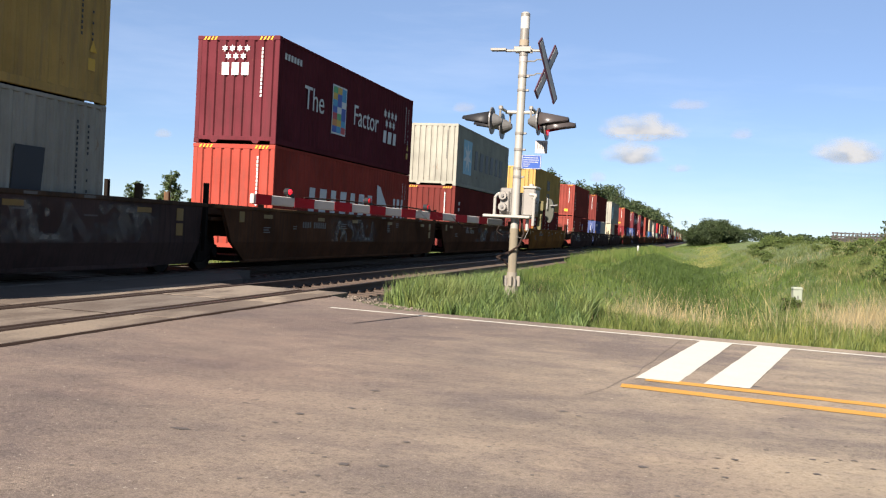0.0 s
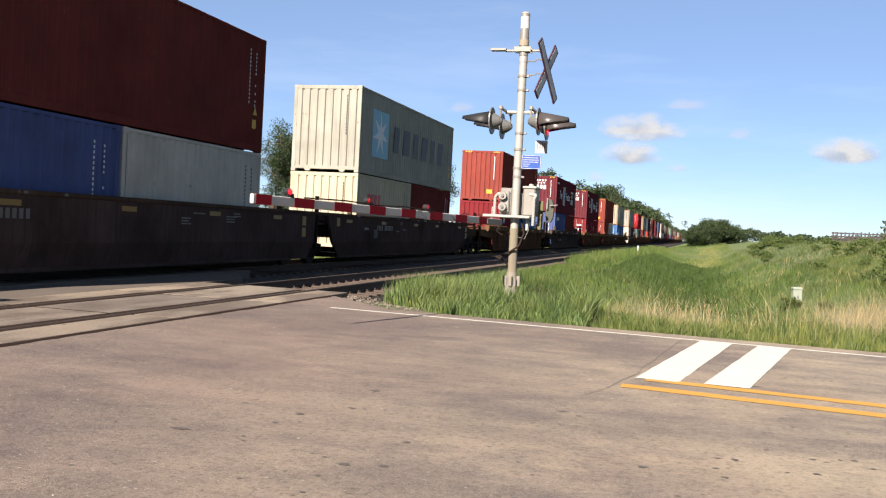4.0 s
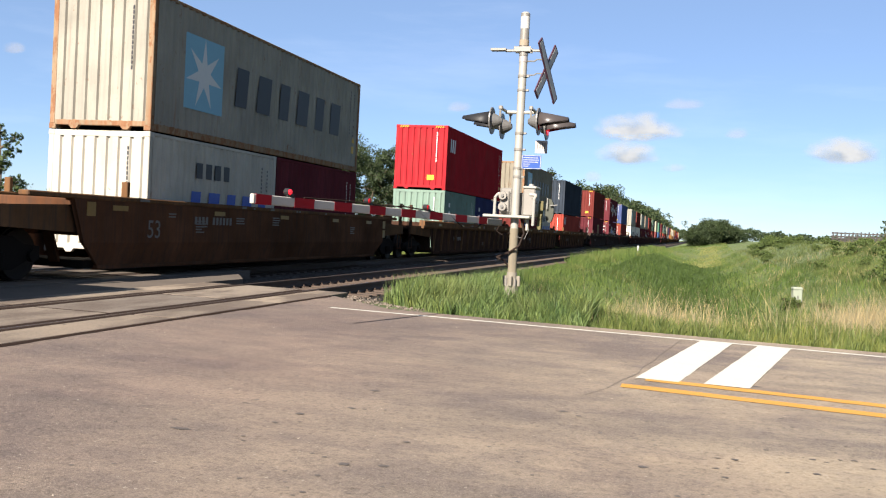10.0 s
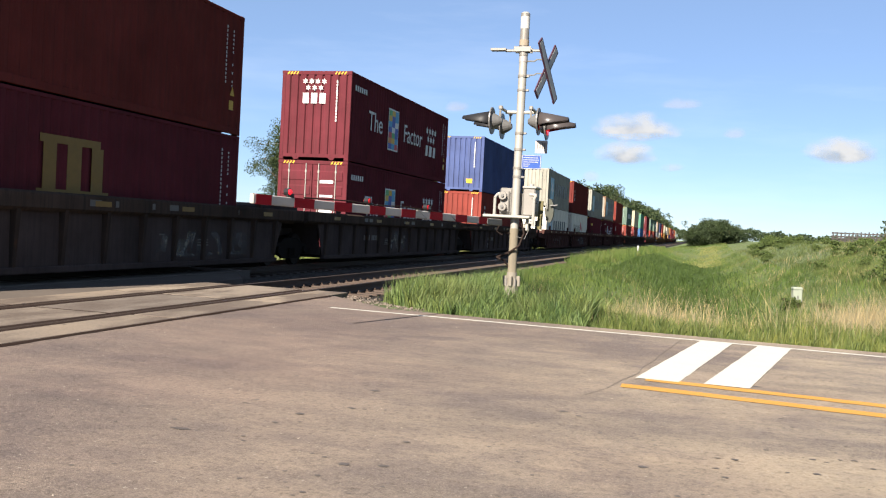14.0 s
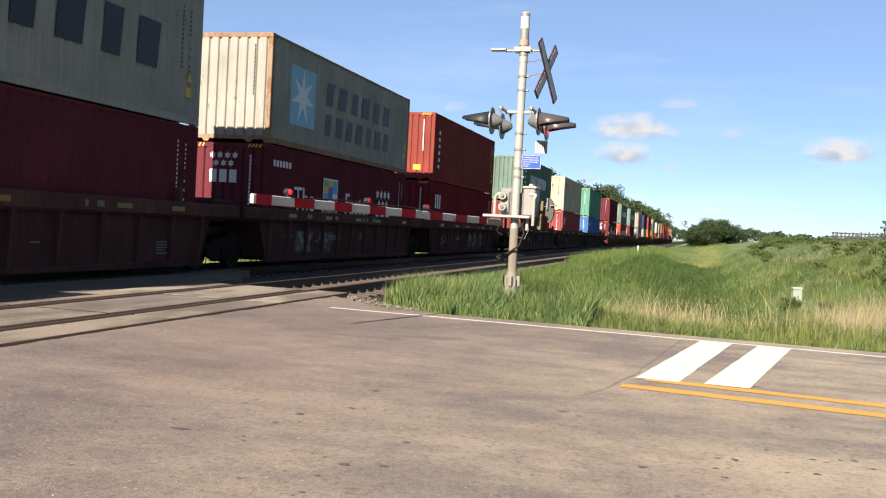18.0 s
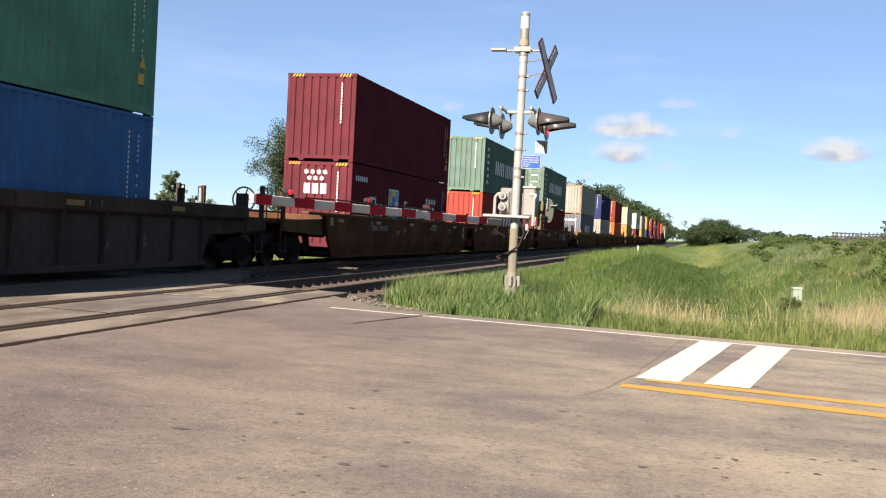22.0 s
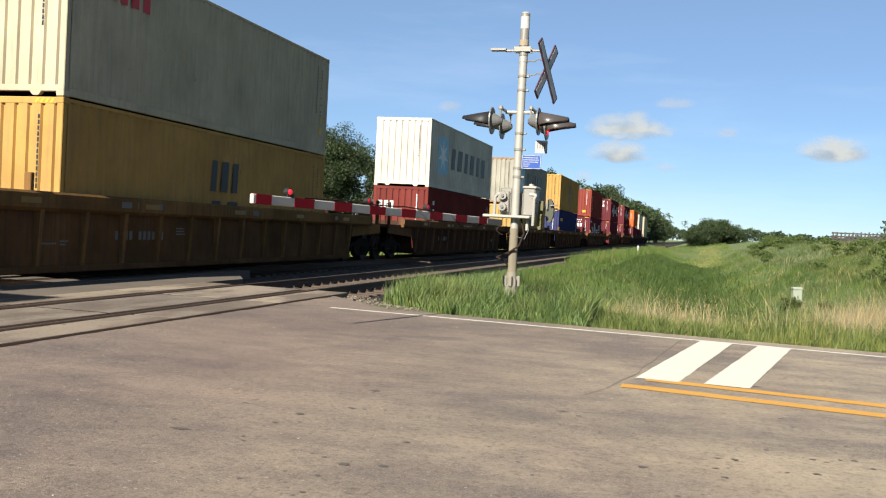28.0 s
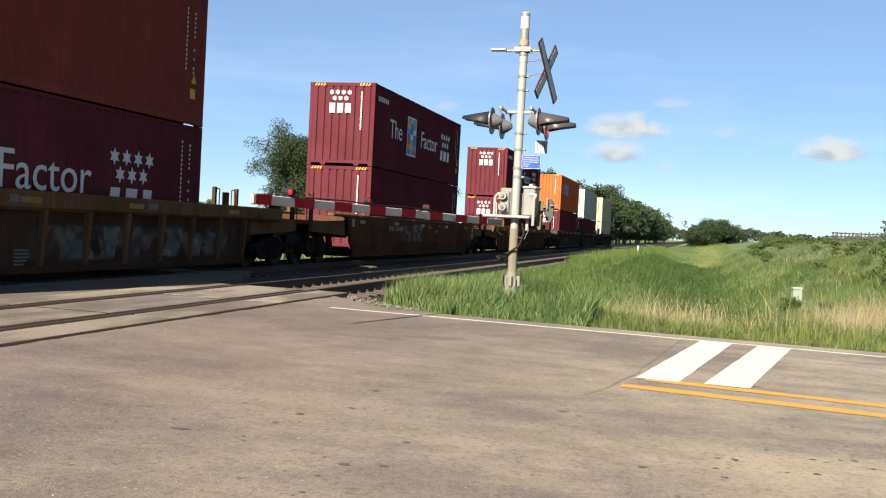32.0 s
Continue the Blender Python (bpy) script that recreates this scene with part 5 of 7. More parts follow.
def glyphs(box, ink, y0, y1, z0, z1, count, gap=0.22, name="marking", m=None, x=None):
    """A row of plain bars in place of a name: large ones are parts of their own, small ones are joined."""
    x = SX if x is None else x
    w = (y1 - y0) / (count - gap)
    b, h = w * (1 - gap), z1 - z0

    def bar(me, at, i):
        q, k = (b * (0.78 if i % 2 else 0.62), b * 0.05) if h > 0.4 and count > 1 else (b * 0.82, 0.0)
        c = at + (b - q) / 2
        return me.hexa([(-0.006, c - k, 0), (0, c - k, 0), (0, c + q - k, 0), (-0.006, c + q - k, 0), (-0.006, c + k, h), (0, c + k, h), (0, c + q + k, h), (-0.006, c + q + k, h)])
    key = ("marking", round(b, 3), round(h, 3))
    if h > 0.4 or count == 1:
        for i in range(count):
            p = pose(x, y0 + i * w, z0)
            part(name, shared((*key, i % 2), lambda: bar(Mesh(), 0.0, i)), INK[ink], box, m=(m @ p) if m is not None else p)
    else:
        def row():
            me = Mesh()
            for i in range(count):
                bar(me, i * w, i)
            return me
        p = pose(x, y0, z0)
        part(name, shared((*key, count, "row"), row), INK[ink], box, m=(m @ p) if m is not None else p)["kind"] = "stuff"


def upright(box, ink, y0, y1, z0, z1, count):
    """A column of small plain bars, one above the other."""
    w, b = (z1 - z0) / count, y1 - y0

    def build():
        me = Mesh()
        for i in range(count):
            me.box(-0.006, 0, b * (0.1 if i % 2 else 0.0), b * (0.9 if i % 2 else 0.84), i * w, i * w + w * 0.5)
        return me
    part("marking", shared(("marking_column", round(b, 3), round(w, 3), count), build), INK[ink], box, m=pose(SX, y0, z0 + w * 0.1))["kind"] = "stuff"


def on_side(box, text, size, y, z, ink):
    m = Matrix(((0, 0, 1, SX), (1, 0, 0, y), (0, 1, 0, z), (0, 0, 0, 1)))
    part("lettering", words(text, size), INK[ink], box, m=m)


def front_bars(box, ink, x0, x1, z0, z1, l, n=1):
    """Bars on the blank end."""
    me = Mesh()
    w = (z1 - z0) / n
    for i in range(n):
        me.box(x0, x1, -l / 2 + 0.004, -l / 2 + 0.010, z0 + i * w + w * 0.12, z0 + (i + 1) * w - w * 0.12)
    ob = part("marking", me, INK[ink], box)
    if n > 1:
        ob["kind"] = "stuff"


def mark(box, kind, l, h, fy):
    """Markings on the side that faces the road; fy is the y of the end that leads."""
    def y(a):
        return fy + a
    if kind == "factor":
        on_side(box, "The", 0.95, y(2.5), 1.5, "white")
        on_side(box, "Factor", 0.95, y(6.95), 1.5, "white")
        cols = (("green", "yellow", "cyan"), ("yellow", "blue", "cyan"), ("cyan", "blue", "white"), ("blue", "white", "blue"), ("red", "green", "blue"), ("orange", "yellow", "cyan"), ("blue", "cyan", "red"))
        part("emblem_rim", Mesh().box(SX - 0.008, SX - 0.003, y(3.88), y(5.06), 0.74, 2.24), INK["white"], box)
        for i, row in enumerate(cols):
            for j, c in enumerate(row):
                part("emblem_patch", Mesh().box(SX - 0.005, SX, y(3.93 + j * 0.36), y(3.93 + (j + 1) * 0.36), 2.19 - (i + 1) * 0.2, 2.19 - i * 0.2), INK[c], box)
        for i in range(7):
            part("emblem_star", shared(("emblem_star", 0.16), lambda: star(Mesh(), 0, 0, 0, 0.17, 6, 0.5)), INK["white"], box, m=pose(SX, y(8.9 + i * 0.40) if i < 4 else y(9.1 + (i - 4) * 0.40), 1.98 if i < 4 else 1.64))
        glyphs(box, "white", y(8.7), y(10.3), 0.95, 1.38, 3, 0.12)
        glyphs(box, "white", y(0.35), y(1.5), 2.33, 2.50, 6)
    elif kind in ("starline", "starline2", "faded"):
        part("emblem", Mesh().box(SX - 0.007, SX - 0.002, y(1.24), y(2.95), 0.66, 2.3), INK["lightblue"], box, "light blue square emblem")
        part("emblem_star", star(Mesh(), SX, y(2.08), 1.48, 0.80, 7, 0.34), INK["white"], box, "white star")
        if kind == "starline2":
            glyphs(box, "black", y(3.65), y(9.85), 1.52, 2.2, 6)
            glyphs(box, "black", y(3.65), y(9.85), 0.62, 1.25, 7)
        else:
            glyphs(box, "black", y(3.45), y(10.55), 1.0, 1.95, 6)
    elif kind == "column":
        upright(box, "white", y(0.72), y(1.02), 0.55, 2.3, 6)
    elif kind == "shortcolumn":
        upright(box, "white", y(0.75), y(1.05), 1.1, 2.2, 3)
    elif kind == "stacked":
        glyphs(box, "black", y(5.3), y(6.75), 1.5, 2.22, 3)
        glyphs(box, "black", y(5.3), y(6.75), 0.75, 1.28, 2)
    elif kind == "shipping":
        glyphs(box, "white", y(2.8), y(5.3), 1.12, 1.86, 5)
        glyphs(box, "white", y(5.65), y(9.45), 1.12, 1.86, 8)
        upright(box, "white", y(0.7), y(1.2), 0.45, 2.55, 6)
    elif kind == "redmark":
        glyphs(box, "red", y(1.14), y(2.6), 2.02, 2.38, 4)
    elif kind == "threebars":
        glyphs(box, "white", y(0.55), y(1.5), 1.75, 2.35, 3)
    elif kind == "arch":
        glyphs(box, "white", y(2.0), y(4.1), 1.3, 1.62, 5)
        for r, flat in ((0.85, 1.0), (0.5, 0.55)):
            n = 12
            ring = []
            for i in range(n + 1):
                q = math.pi * i / n
                for rr in (r, r - 0.06):
                    ring.append((math.cos(q) * rr * flat, math.sin(q) * rr * 0.62))
            k = len(ring)
            vs = [(SX, y(3.05) + u, 1.72 + w) for u, w in ring] + [(SX - 0.006, y(3.05) + u, 1.72 + w) for u, w in ring]
            fs = []
            for i in range(n):
                j = 2 * i
                fs += [(j, j + 1, j + 3, j + 2), (j, j + 2, k + j + 2, k + j), (j + 1, k + j + 1, k + j + 3, j + 3)]
            part("emblem_arch", Mesh().add(vs, fs), INK["white"], box, "white arched emblem line")
    elif kind == "longname":
        glyphs(box, "black", y(1.36), y(6.3), 1.15, 1.85, 7, 0.52)
        part("emblem", Mesh().add([(SX, y(6.3), 2.15), (SX, y(6.75), 2.1), (SX, y(8.05), 1.25), (SX, y(6.9), 1.5), (SX, y(6.35), 1.2)], [(0, 1, 2, 3, 4)]), INK["red"], box, "red sail-shaped emblem")
    elif kind == "longwhite":
        glyphs(box, "white", y(2.3), y(8.0), 1.2, 1.9, 7)
        part("emblem", Mesh().add([(SX, y(8.4), 2.3), (SX, y(8.75), 2.25), (SX, y(9.9), 1.3), (SX, y(8.95), 1.6), (SX, y(8.45), 1.25)], [(0, 1, 2, 3, 4)]), INK["white"], box, "white sail-shaped emblem")
        glyphs(box, "white", y(10.2), y(11.5), 1.2, 1.9, 3)
    elif kind == "banner":
        part("banner", Mesh().box(SX - 0.007, SX - 0.002, y(3.7), y(5.15), 1.2, 1.92), INK["blue"], box, "blue banner")
        part("banner", Mesh().box(SX - 0.007, SX - 0.002, y(5.15), y(8.1), 1.2, 1.92), INK["salmon"], box, "salmon banner")
        glyphs(box, "white", y(3.8), y(5.05), 1.32, 1.8, 3)
        glyphs(box, "blue", y(5.4), y(7.9), 1.3, 1.82, 8)
    elif kind == "bigm":
        part("emblem", Mesh().box(SX - 0.006, SX, y(5.05), y(5.4), 1.25, 2.06).box(SX - 0.006, SX, y(5.7), y(6.1), 1.25, 2.06).box(SX - 0.006, SX, y(6.4), y(6.75), 1.25, 2.06).box(SX - 0.006, SX, y(4.95), y(6.65), 2.06, 2.2).box(SX - 0.006, SX, y(4.9), y(6.95), 1.2, 1.25), plain("faded_yellow_marking", (0.14, 0.085, 0.02), 0.6, vary=0.3, grain=0), box, "large faded yellow emblem")
    elif kind == "smallmark":
        glyphs(box, "yellow" if l > 10 else "white", y(0.8), y(2.2), 2.0, 2.25, 5)
    elif kind == "panel":
        part("emblem", Mesh().box(SX - 0.007, SX - 0.002, y(0.9), y(1.4), 1.35, 2.0), INK["blue"], box, "small blue and yellow emblem")
        part("emblem_stripe", Mesh().box(SX - 0.005, SX, y(0.98), y(1.32), 1.5, 1.85), INK["yellow"], box)
    elif kind == "redname":
        glyphs(box, "red", y(1.0), y(2.4), 1.55, 1.95, 4)
    elif kind == "bluename":
        glyphs(box, "blue", y(1.6), y(5.6), 0.75, 1.45, 5)
        glyphs(box, "black", y(1.9), y(3.5), 1.75, 2.1, 4)
    elif kind == "whitestrip":
        upright(box, "white", y(0.62), y(0.92), 0.5, 2.5, 9)
    elif kind == "linename":
        glyphs(box, "black", y(0.9), y(3.9), 2.05, 2.3, 10)
    elif kind == "cross":
        glyphs(box, "blue", y(1.0), y(4.5), 1.3, 2.2, 4)


def front_mark(box, kind, l, h):
    on_end = Matrix(((0, 1, 0, 0), (1, 0, 0, -l / 2 + 0.004), (0, 0, 1, 0), (0, 0, 0, 1)))
    if kind == "seven":
        for i in range(7):
            part("emblem_star", shared(("emblem_star", 0.1), lambda: star(Mesh(), 0, 0, 0, 0.105, 6, 0.5)), INK["white"], box, m=on_end @ pose(0, -0.39 + i * 0.22 if i < 4 else -0.28 + (i - 4) * 0.22, h - (0.34 if i < 4 else 0.55)))
        glyphs(box, "white", -0.48, 0.36, h - 1.06, h - 0.72, 3, 0.12, m=on_end, x=0.0)
    elif kind == "name":
        glyphs(box, "white", -0.98, -0.28, h - 0.95, h - 0.62, 3, m=on_end, x=0.0)
    elif kind == "redname":
        glyphs(box, "red", -0.42, 0.28, h - 0.86, h - 0.66, 4, m=on_end, x=0.0)
    elif kind == "row":
        glyphs(box, "white", -0.62, 0.82, h - 0.62, h - 0.44, 8, 0.12, m=on_end, x=0.0)
    elif kind == "tag":
        front_bars(box, "yellow", 0.33, 0.66, 0.40, 0.70, l)


def container(colour, l, h, fy, z, mark_side="", mark_front="", door=False, reefer=False, idbar=True, stripes=None):
    """A shipping container whose leading end stands at y = fy at the start."""
    mat = cpaint(colour)
    cname = COLOURS[colour][2]
    post_mat = paint("rusty_post_paint", (0.185, 0.135, 0.088), 0.95) if colour in ("weathered", "rustygrey", "dirtygrey") else mat
    size = "high-cube" if h > 2.7 else ("long" if l > 10 else "short")
    what = "smooth refrigerated container" if reefer else "corrugated steel container"
    extra = {"factor": " with coloured emblem", "starline": " with blue star emblem", "starline2": " with blue star emblem", "faded": " with faded star emblem", "shipping": " with white markings", "stacked": " with dark markings", "longname": " with red sail emblem", "longwhite": " with white sail emblem", "arch": " with white arch emblem", "banner": " with coloured banner", "bigm": " with yellow emblem"}.get(mark_side, "")
    box = thing("shipping_container", pose(FAR_X, fy + l / 2, z), f"{size} {cname} {what}{extra}" + (", doors leading" if door else ""), "shipping container", "containers on the train")
    MOVERS.append((box, fy + l / 2, z))
    k = (round(l, 2), round(h, 2))
    sheet = shared(("side_panel", *k, reefer), lambda: side_sheet(l, h, reefer))
    part("side_panel", sheet, mat, box)
    part("side_panel", sheet, mat, box, m=HALF)
    front, back = (HALF, None) if door else (None, HALF)
    if reefer:
        unit = shared(("reefer_unit", *k), lambda: Mesh().soft(-CW / 2 + 0.11, CW / 2 - 0.11, -l / 2 + 0.03, -l / 2 + 0.1, 0.19, h - 0.1, 0.01).soft(-0.95, 0.95, -l / 2 + 0.005, -l / 2 + 0.04, 1.5, 2.4, 0.02).soft(0.1, 0.9, -l / 2 + 0.008, -l / 2 + 0.04, 0.4, 1.2, 0.02))
        part("cooling_unit", unit, mat, box)
        part("grille", shared(("grille", *k), lambda: Mesh().tube((-0.5, -l / 2 + 0.004, 0.85), (-0.5, -l / 2 + 0.05, 0.85), 0.36, 20)), BLACK, box, "round black fan grille")
        part("screen", shared(("screen", *k), lambda: Mesh().soft(0.35, 0.75, -l / 2 + 0.002, -l / 2 + 0.03, 0.95, 1.15, 0.005)), BLACK, box)
        seams = Mesh()
        for x0, x1, z0, z1 in ((-0.96, 0.96, 1.48, 1.505), (-0.96, 0.96, 2.395, 2.42), (-0.96, -0.935, 1.505, 2.395), (0.935, 0.96, 1.505, 2.395), (-0.2, -0.18, 1.52, 2.38), (0.38, 0.4, 1.52, 2.38), (-0.9, -0.22, 1.92, 1.94), (-1.08, 1.08, 2.62, 2.64)):
            seams.box(x0, x1, -l / 2 - 0.003, -l / 2 + 0.03, z0, z1)
        part("panel_seam", seams, LAMPGREY, box, "dark seams between the cover panels")
        part("vent_slot", Mesh().box(-0.8, -0.32, -l / 2 - 0.004, -l / 2 + 0.02, 2.05, 2.28).box(0.5, 0.8, -l / 2 - 0.004, -l / 2 + 0.02, 1.7, 1.86), BLACK, box, "black vent slot")
        part("emblem", Mesh().box(-0.1, 0.3, -l / 2 - 0.004, -l / 2 + 0.02, 2.48, 2.56), INK["red"], box, "small red emblem")
        part("warning_tape", Mesh().box(-1.16, -1.1, -l / 2 - 0.003, -l / 2 + 0.02, 1.3, 2.7), INK["yellow"], box, "yellow warning tape")
    else:
        part("end_panel", shared(("end_panel", *k), lambda: end_sheet(l, h)), mat, box, m=front)
    for s in (-1, 1):
        d = part("door", shared(("door", *k, s), lambda: door_leaf(l, h, s)), mat, box, m=back)
        for x in (0.22, 0.82):
            part("locking_bar", shared(("locking_bar", *k), lambda: Mesh().tube((0, -l / 2 - 0.005, 0.12), (0, -l / 2 - 0.005, h - 0.1), 0.018, 8).soft(-0.03, 0.03, -l / 2 - 0.02, -l / 2 + 0.02, 0.9, 0.98, 0.006).soft(-0.03, 0.03, -l / 2 - 0.02, -l / 2 + 0.02, h - 0.4, h - 0.32, 0.006).soft(-0.26, 0.02, -l / 2 - 0.03, -l / 2 - 0.005, 1.0, 1.03, 0.006).soft(-0.03, 0.03, -l / 2 - 0.02, -l / 2 + 0.02, 1.5, 1.58, 0.006)), ALUPAINT, d, m=pose(x * s, 0, 0))
    part("roof", shared(("roof", k[0]), lambda: roof_sheet(l)), mat, box, m=pose(0, 0, h - 0.012))
    part("floor_frame", shared(("floor_frame", k[0]), lambda: Mesh().box(-CW / 2 + 0.08, CW / 2 - 0.08, -l / 2 + 0.1, l / 2 - 0.1, 0.1, 0.17)), TRUCKIRON, box)
    post = shared(("corner_post", k[1]), lambda: Mesh().soft(-0.06, 0.07, -0.075, 0.075, 0.11, h - 0.11, 0.012))
    cast = shared(("corner_casting",), casting)
    for x in (-1, 1):
        for y in (-1, 1):
            part("corner_post", post, post_mat, box, m=pose(x * (CW / 2 - 0.072), y * (l / 2 - 0.078), 0))
            for zz in (0.0, h - 0.118):
                part("corner_casting", cast, post_mat, box, m=pose(x * (CW / 2 - 0.0815), y * (l / 2 - 0.089), zz))
        part("top_rail", shared(("top_rail", k[0]), lambda: Mesh().soft(-0.045, 0.03, -l / 2 + 0.16, l / 2 - 0.16, -0.075, 0.0, 0.01)), post_mat, box, m=pose(x * (CW / 2 - 0.03), 0, h - 0.01))
        part("bottom_rail", shared(("bottom_rail", k[0]), lambda: Mesh().soft(-0.04, 0.03, -l / 2 + 0.16, l / 2 - 0.16, 0.015, 0.175, 0.012)), post_mat, box, m=pose(x * (CW / 2 - 0.032), 0, 0))
    for m in (None, HALF):
        part("end_sill", shared(("end_sill", k[0]), lambda: sill(l)), post_mat, box, m=m)
        part("end_header", shared(("end_header", k[0]), lambda: Mesh().soft(-CW / 2 + 0.14, CW / 2 - 0.14, -l / 2 + 0.006, -l / 2 + 0.1, -0.13, -0.005, 0.012)), post_mat, box, m=(m @ pose(0, 0, h)) if m else pose(0, 0, h))
    if h > 2.7 and colour not in ("grey", "weathered", "cream", "rustygrey", "dirtygrey", "clean", "offwhite", "white", "slate") or stripes:
        for s in (-1, 1):
            me = Mesh()
            for i in range(4):
                x = s * 0.83 + (i - 1.5) * 0.105
                me.hexa([(x - 0.05, -l / 2 + 0.002, h - 0.115), (x, -l / 2 + 0.002, h - 0.115), (x, -l / 2 + 0.007, h - 0.115), (x - 0.05, -l / 2 + 0.007, h - 0.115), (x, -l / 2 + 0.002, h - 0.025), (x + 0.05, -l / 2 + 0.002, h - 0.025), (x + 0.05, -l / 2 + 0.007, h - 0.025), (x, -l / 2 + 0.007, h - 0.025)])
            part("hazard_stripes", me, INK["yellow"], box, "yellow warning stripes")
    dark = colour in ("grey", "weathered", "cream", "rustygrey", "dirtygrey", "clean", "offwhite", "white", "yellow", "gold")
    if idbar and not door and not reefer:
        front_bars(box, "black" if dark else "white", 0.70, 0.748 if not dark else 0.735, h - 1.65, h - 0.3, l, 13)
    if not reefer:
        me = Mesh()
        for i in range(14):
            me.box(SX - 0.006, SX, l / 2 - 0.86, l / 2 - 0.82, h - 0.36 - i * 0.1 - 0.06, h - 0.36 - i * 0.1)
            if i not in (6, 7, 9, 11):
                me.box(SX - 0.006, SX, l / 2 - 0.54, l / 2 - 0.50, h - 0.42 - i * 0.1 - 0.05, h - 0.42 - i * 0.1)
        part("marking", me, INK["black" if dark else "white"], box)["kind"] = "stuff"
        part("warning_plate", shared(("warning_plate", k), lambda: Mesh().add([(SX, l / 2 - 0.6, h - 1.98), (SX, l / 2 - 0.38, h - 1.98), (SX, l / 2 - 0.49, h - 1.76)], [(0, 1, 2)]).box(SX - 0.004, SX, l / 2 - 0.62, l / 2 - 0.42, h - 2.32, h - 2.1)), INK["yellow"], box)
    if door:
        for a, n in ((h - 0.75, 2), (h - 1.2, 2), (h - 1.7, 2)):
            front_bars(box, "white", 0.28, 0.74, a, a + 0.28, l, n)
    if mark_side:
        mark(box, mark_side, l, h, -l / 2)
    if mark_front:
        front_mark(box, mark_front, l, h)
    return box


L40, L20 = 12.19, 6.06

# ---- well cars ----
WELLS = {
    "smoothbrown": paint("well_brown", (0.087, 0.040, 0.022), 0.3, 0.65, (0.075, 0.032, 0.018), (0.42, 1.15)),
    "smoothdark": paint("well_dark", (0.055, 0.036, 0.032), 0.25, 0.7, (0.055, 0.028, 0.018), (0.5, 1.2)),
    "yellowbrown": paint("well_yellow_brown", (0.100, 0.052, 0.024), 0.3, 0.65, (0.06, 0.028, 0.016), (0.42, 1.15)),
    "ochre": paint("well_ochre", (0.177, 0.076, 0.020), 0.3, 0.65, (0.06, 0.028, 0.016), (0.42, 1.15)),
    "umber": paint("well_umber", (0.056, 0.029, 0.020), 0.3, 0.65, (0.05, 0.024, 0.015), (0.42, 1.15)),
    "black": paint("well_black", (0.058, 0.043, 0.039), 0.2, 0.5, (0.055, 0.03, 0.022), (0.6, 1.25)),
    "maroon": paint("well_maroon", (0.062, 0.030, 0.027), 0.25, 0.75, (0.055, 0.028, 0.02), (0.5, 1.2)),
}
# Mostly lighter than the wells: rust, and light caught on edges, in the colour.
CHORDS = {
    "smoothbrown": paint("rusty_lit_brown_chord", (0.109, 0.057, 0.029), 0.4, 0.8, (0.09, 0.04, 0.02), (0.5, 1.2)),
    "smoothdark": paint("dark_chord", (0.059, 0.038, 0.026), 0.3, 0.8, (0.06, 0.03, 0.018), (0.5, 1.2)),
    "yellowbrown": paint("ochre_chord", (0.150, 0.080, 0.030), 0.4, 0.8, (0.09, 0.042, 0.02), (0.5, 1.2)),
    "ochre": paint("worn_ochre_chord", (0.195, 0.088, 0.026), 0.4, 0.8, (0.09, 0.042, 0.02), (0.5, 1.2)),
    "umber": paint("rusty_lit_umber_chord", (0.120, 0.060, 0.029), 0.4, 0.8, (0.09, 0.042, 0.02), (0.5, 1.2)),
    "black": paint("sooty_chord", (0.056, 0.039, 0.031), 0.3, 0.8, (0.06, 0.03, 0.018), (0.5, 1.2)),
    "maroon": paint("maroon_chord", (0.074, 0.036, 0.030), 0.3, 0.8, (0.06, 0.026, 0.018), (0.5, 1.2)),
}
REFLECT = plain("reflector_yellow", (0.16, 0.09, 0.018), 0.5, vary=0.45, scale=3, grain=0)
SPRAY = [sprayed("spray_white", (0.15, 0.135, 0.11), (0.09, 0.075, 0.062)), sprayed("spray_teal", (0.055, 0.10, 0.105), (0.14, 0.13, 0.105)), sprayed("spray_pink", (0.14, 0.095, 0.082), (0.05, 0.06, 0.085))]
LETTERPAINT = plain("dull_white_lettering", (0.088, 0.080, 0.072), 0.6, vary=0.2, grain=0)


def wheel_mesh():
    return Mesh().tube((-0.06, 0, 0), (0.0, 0, 0), 0.485, 24).tube((0.0, 0, 0), (0.075, 0, 0), 0.455, 24, 0.445).tube((0.075, 0, 0), (0.11, 0, 0), 0.16, 12)


def frame_mesh():
    """Cast side frame of a truck, in y and z, at its own x."""
    me = Mesh()
    prof = [(-1.12, 0.38), (-1.12, 0.62), (-0.72, 0.66), (-0.4, 0.80), (0.4, 0.80), (0.72, 0.66), (1.12, 0.62), (1.12, 0.38), (0.78, 0.36), (0.45, 0.22), (-0.45, 0.22), (-0.78, 0.36)]
    n = len(prof)
    me.add([(-0.05, a, b) for a, b in prof] + [(0.06, a, b) for a, b in prof], [tuple(range(n))[::-1], tuple(range(n, 2 * n))] + [(i, (i + 1) % n, n + (i + 1) % n, n + i) for i in range(n)])
    for y in (-0.89, 0.89):
        me.tube((0.04, y, 0.46), (0.14, y, 0.46), 0.11, 12)
    for y in (-0.14, 0.0, 0.14):
        me.tube((0.09, y, 0.28), (0.09, y, 0.52), 0.055, 8)
    return me


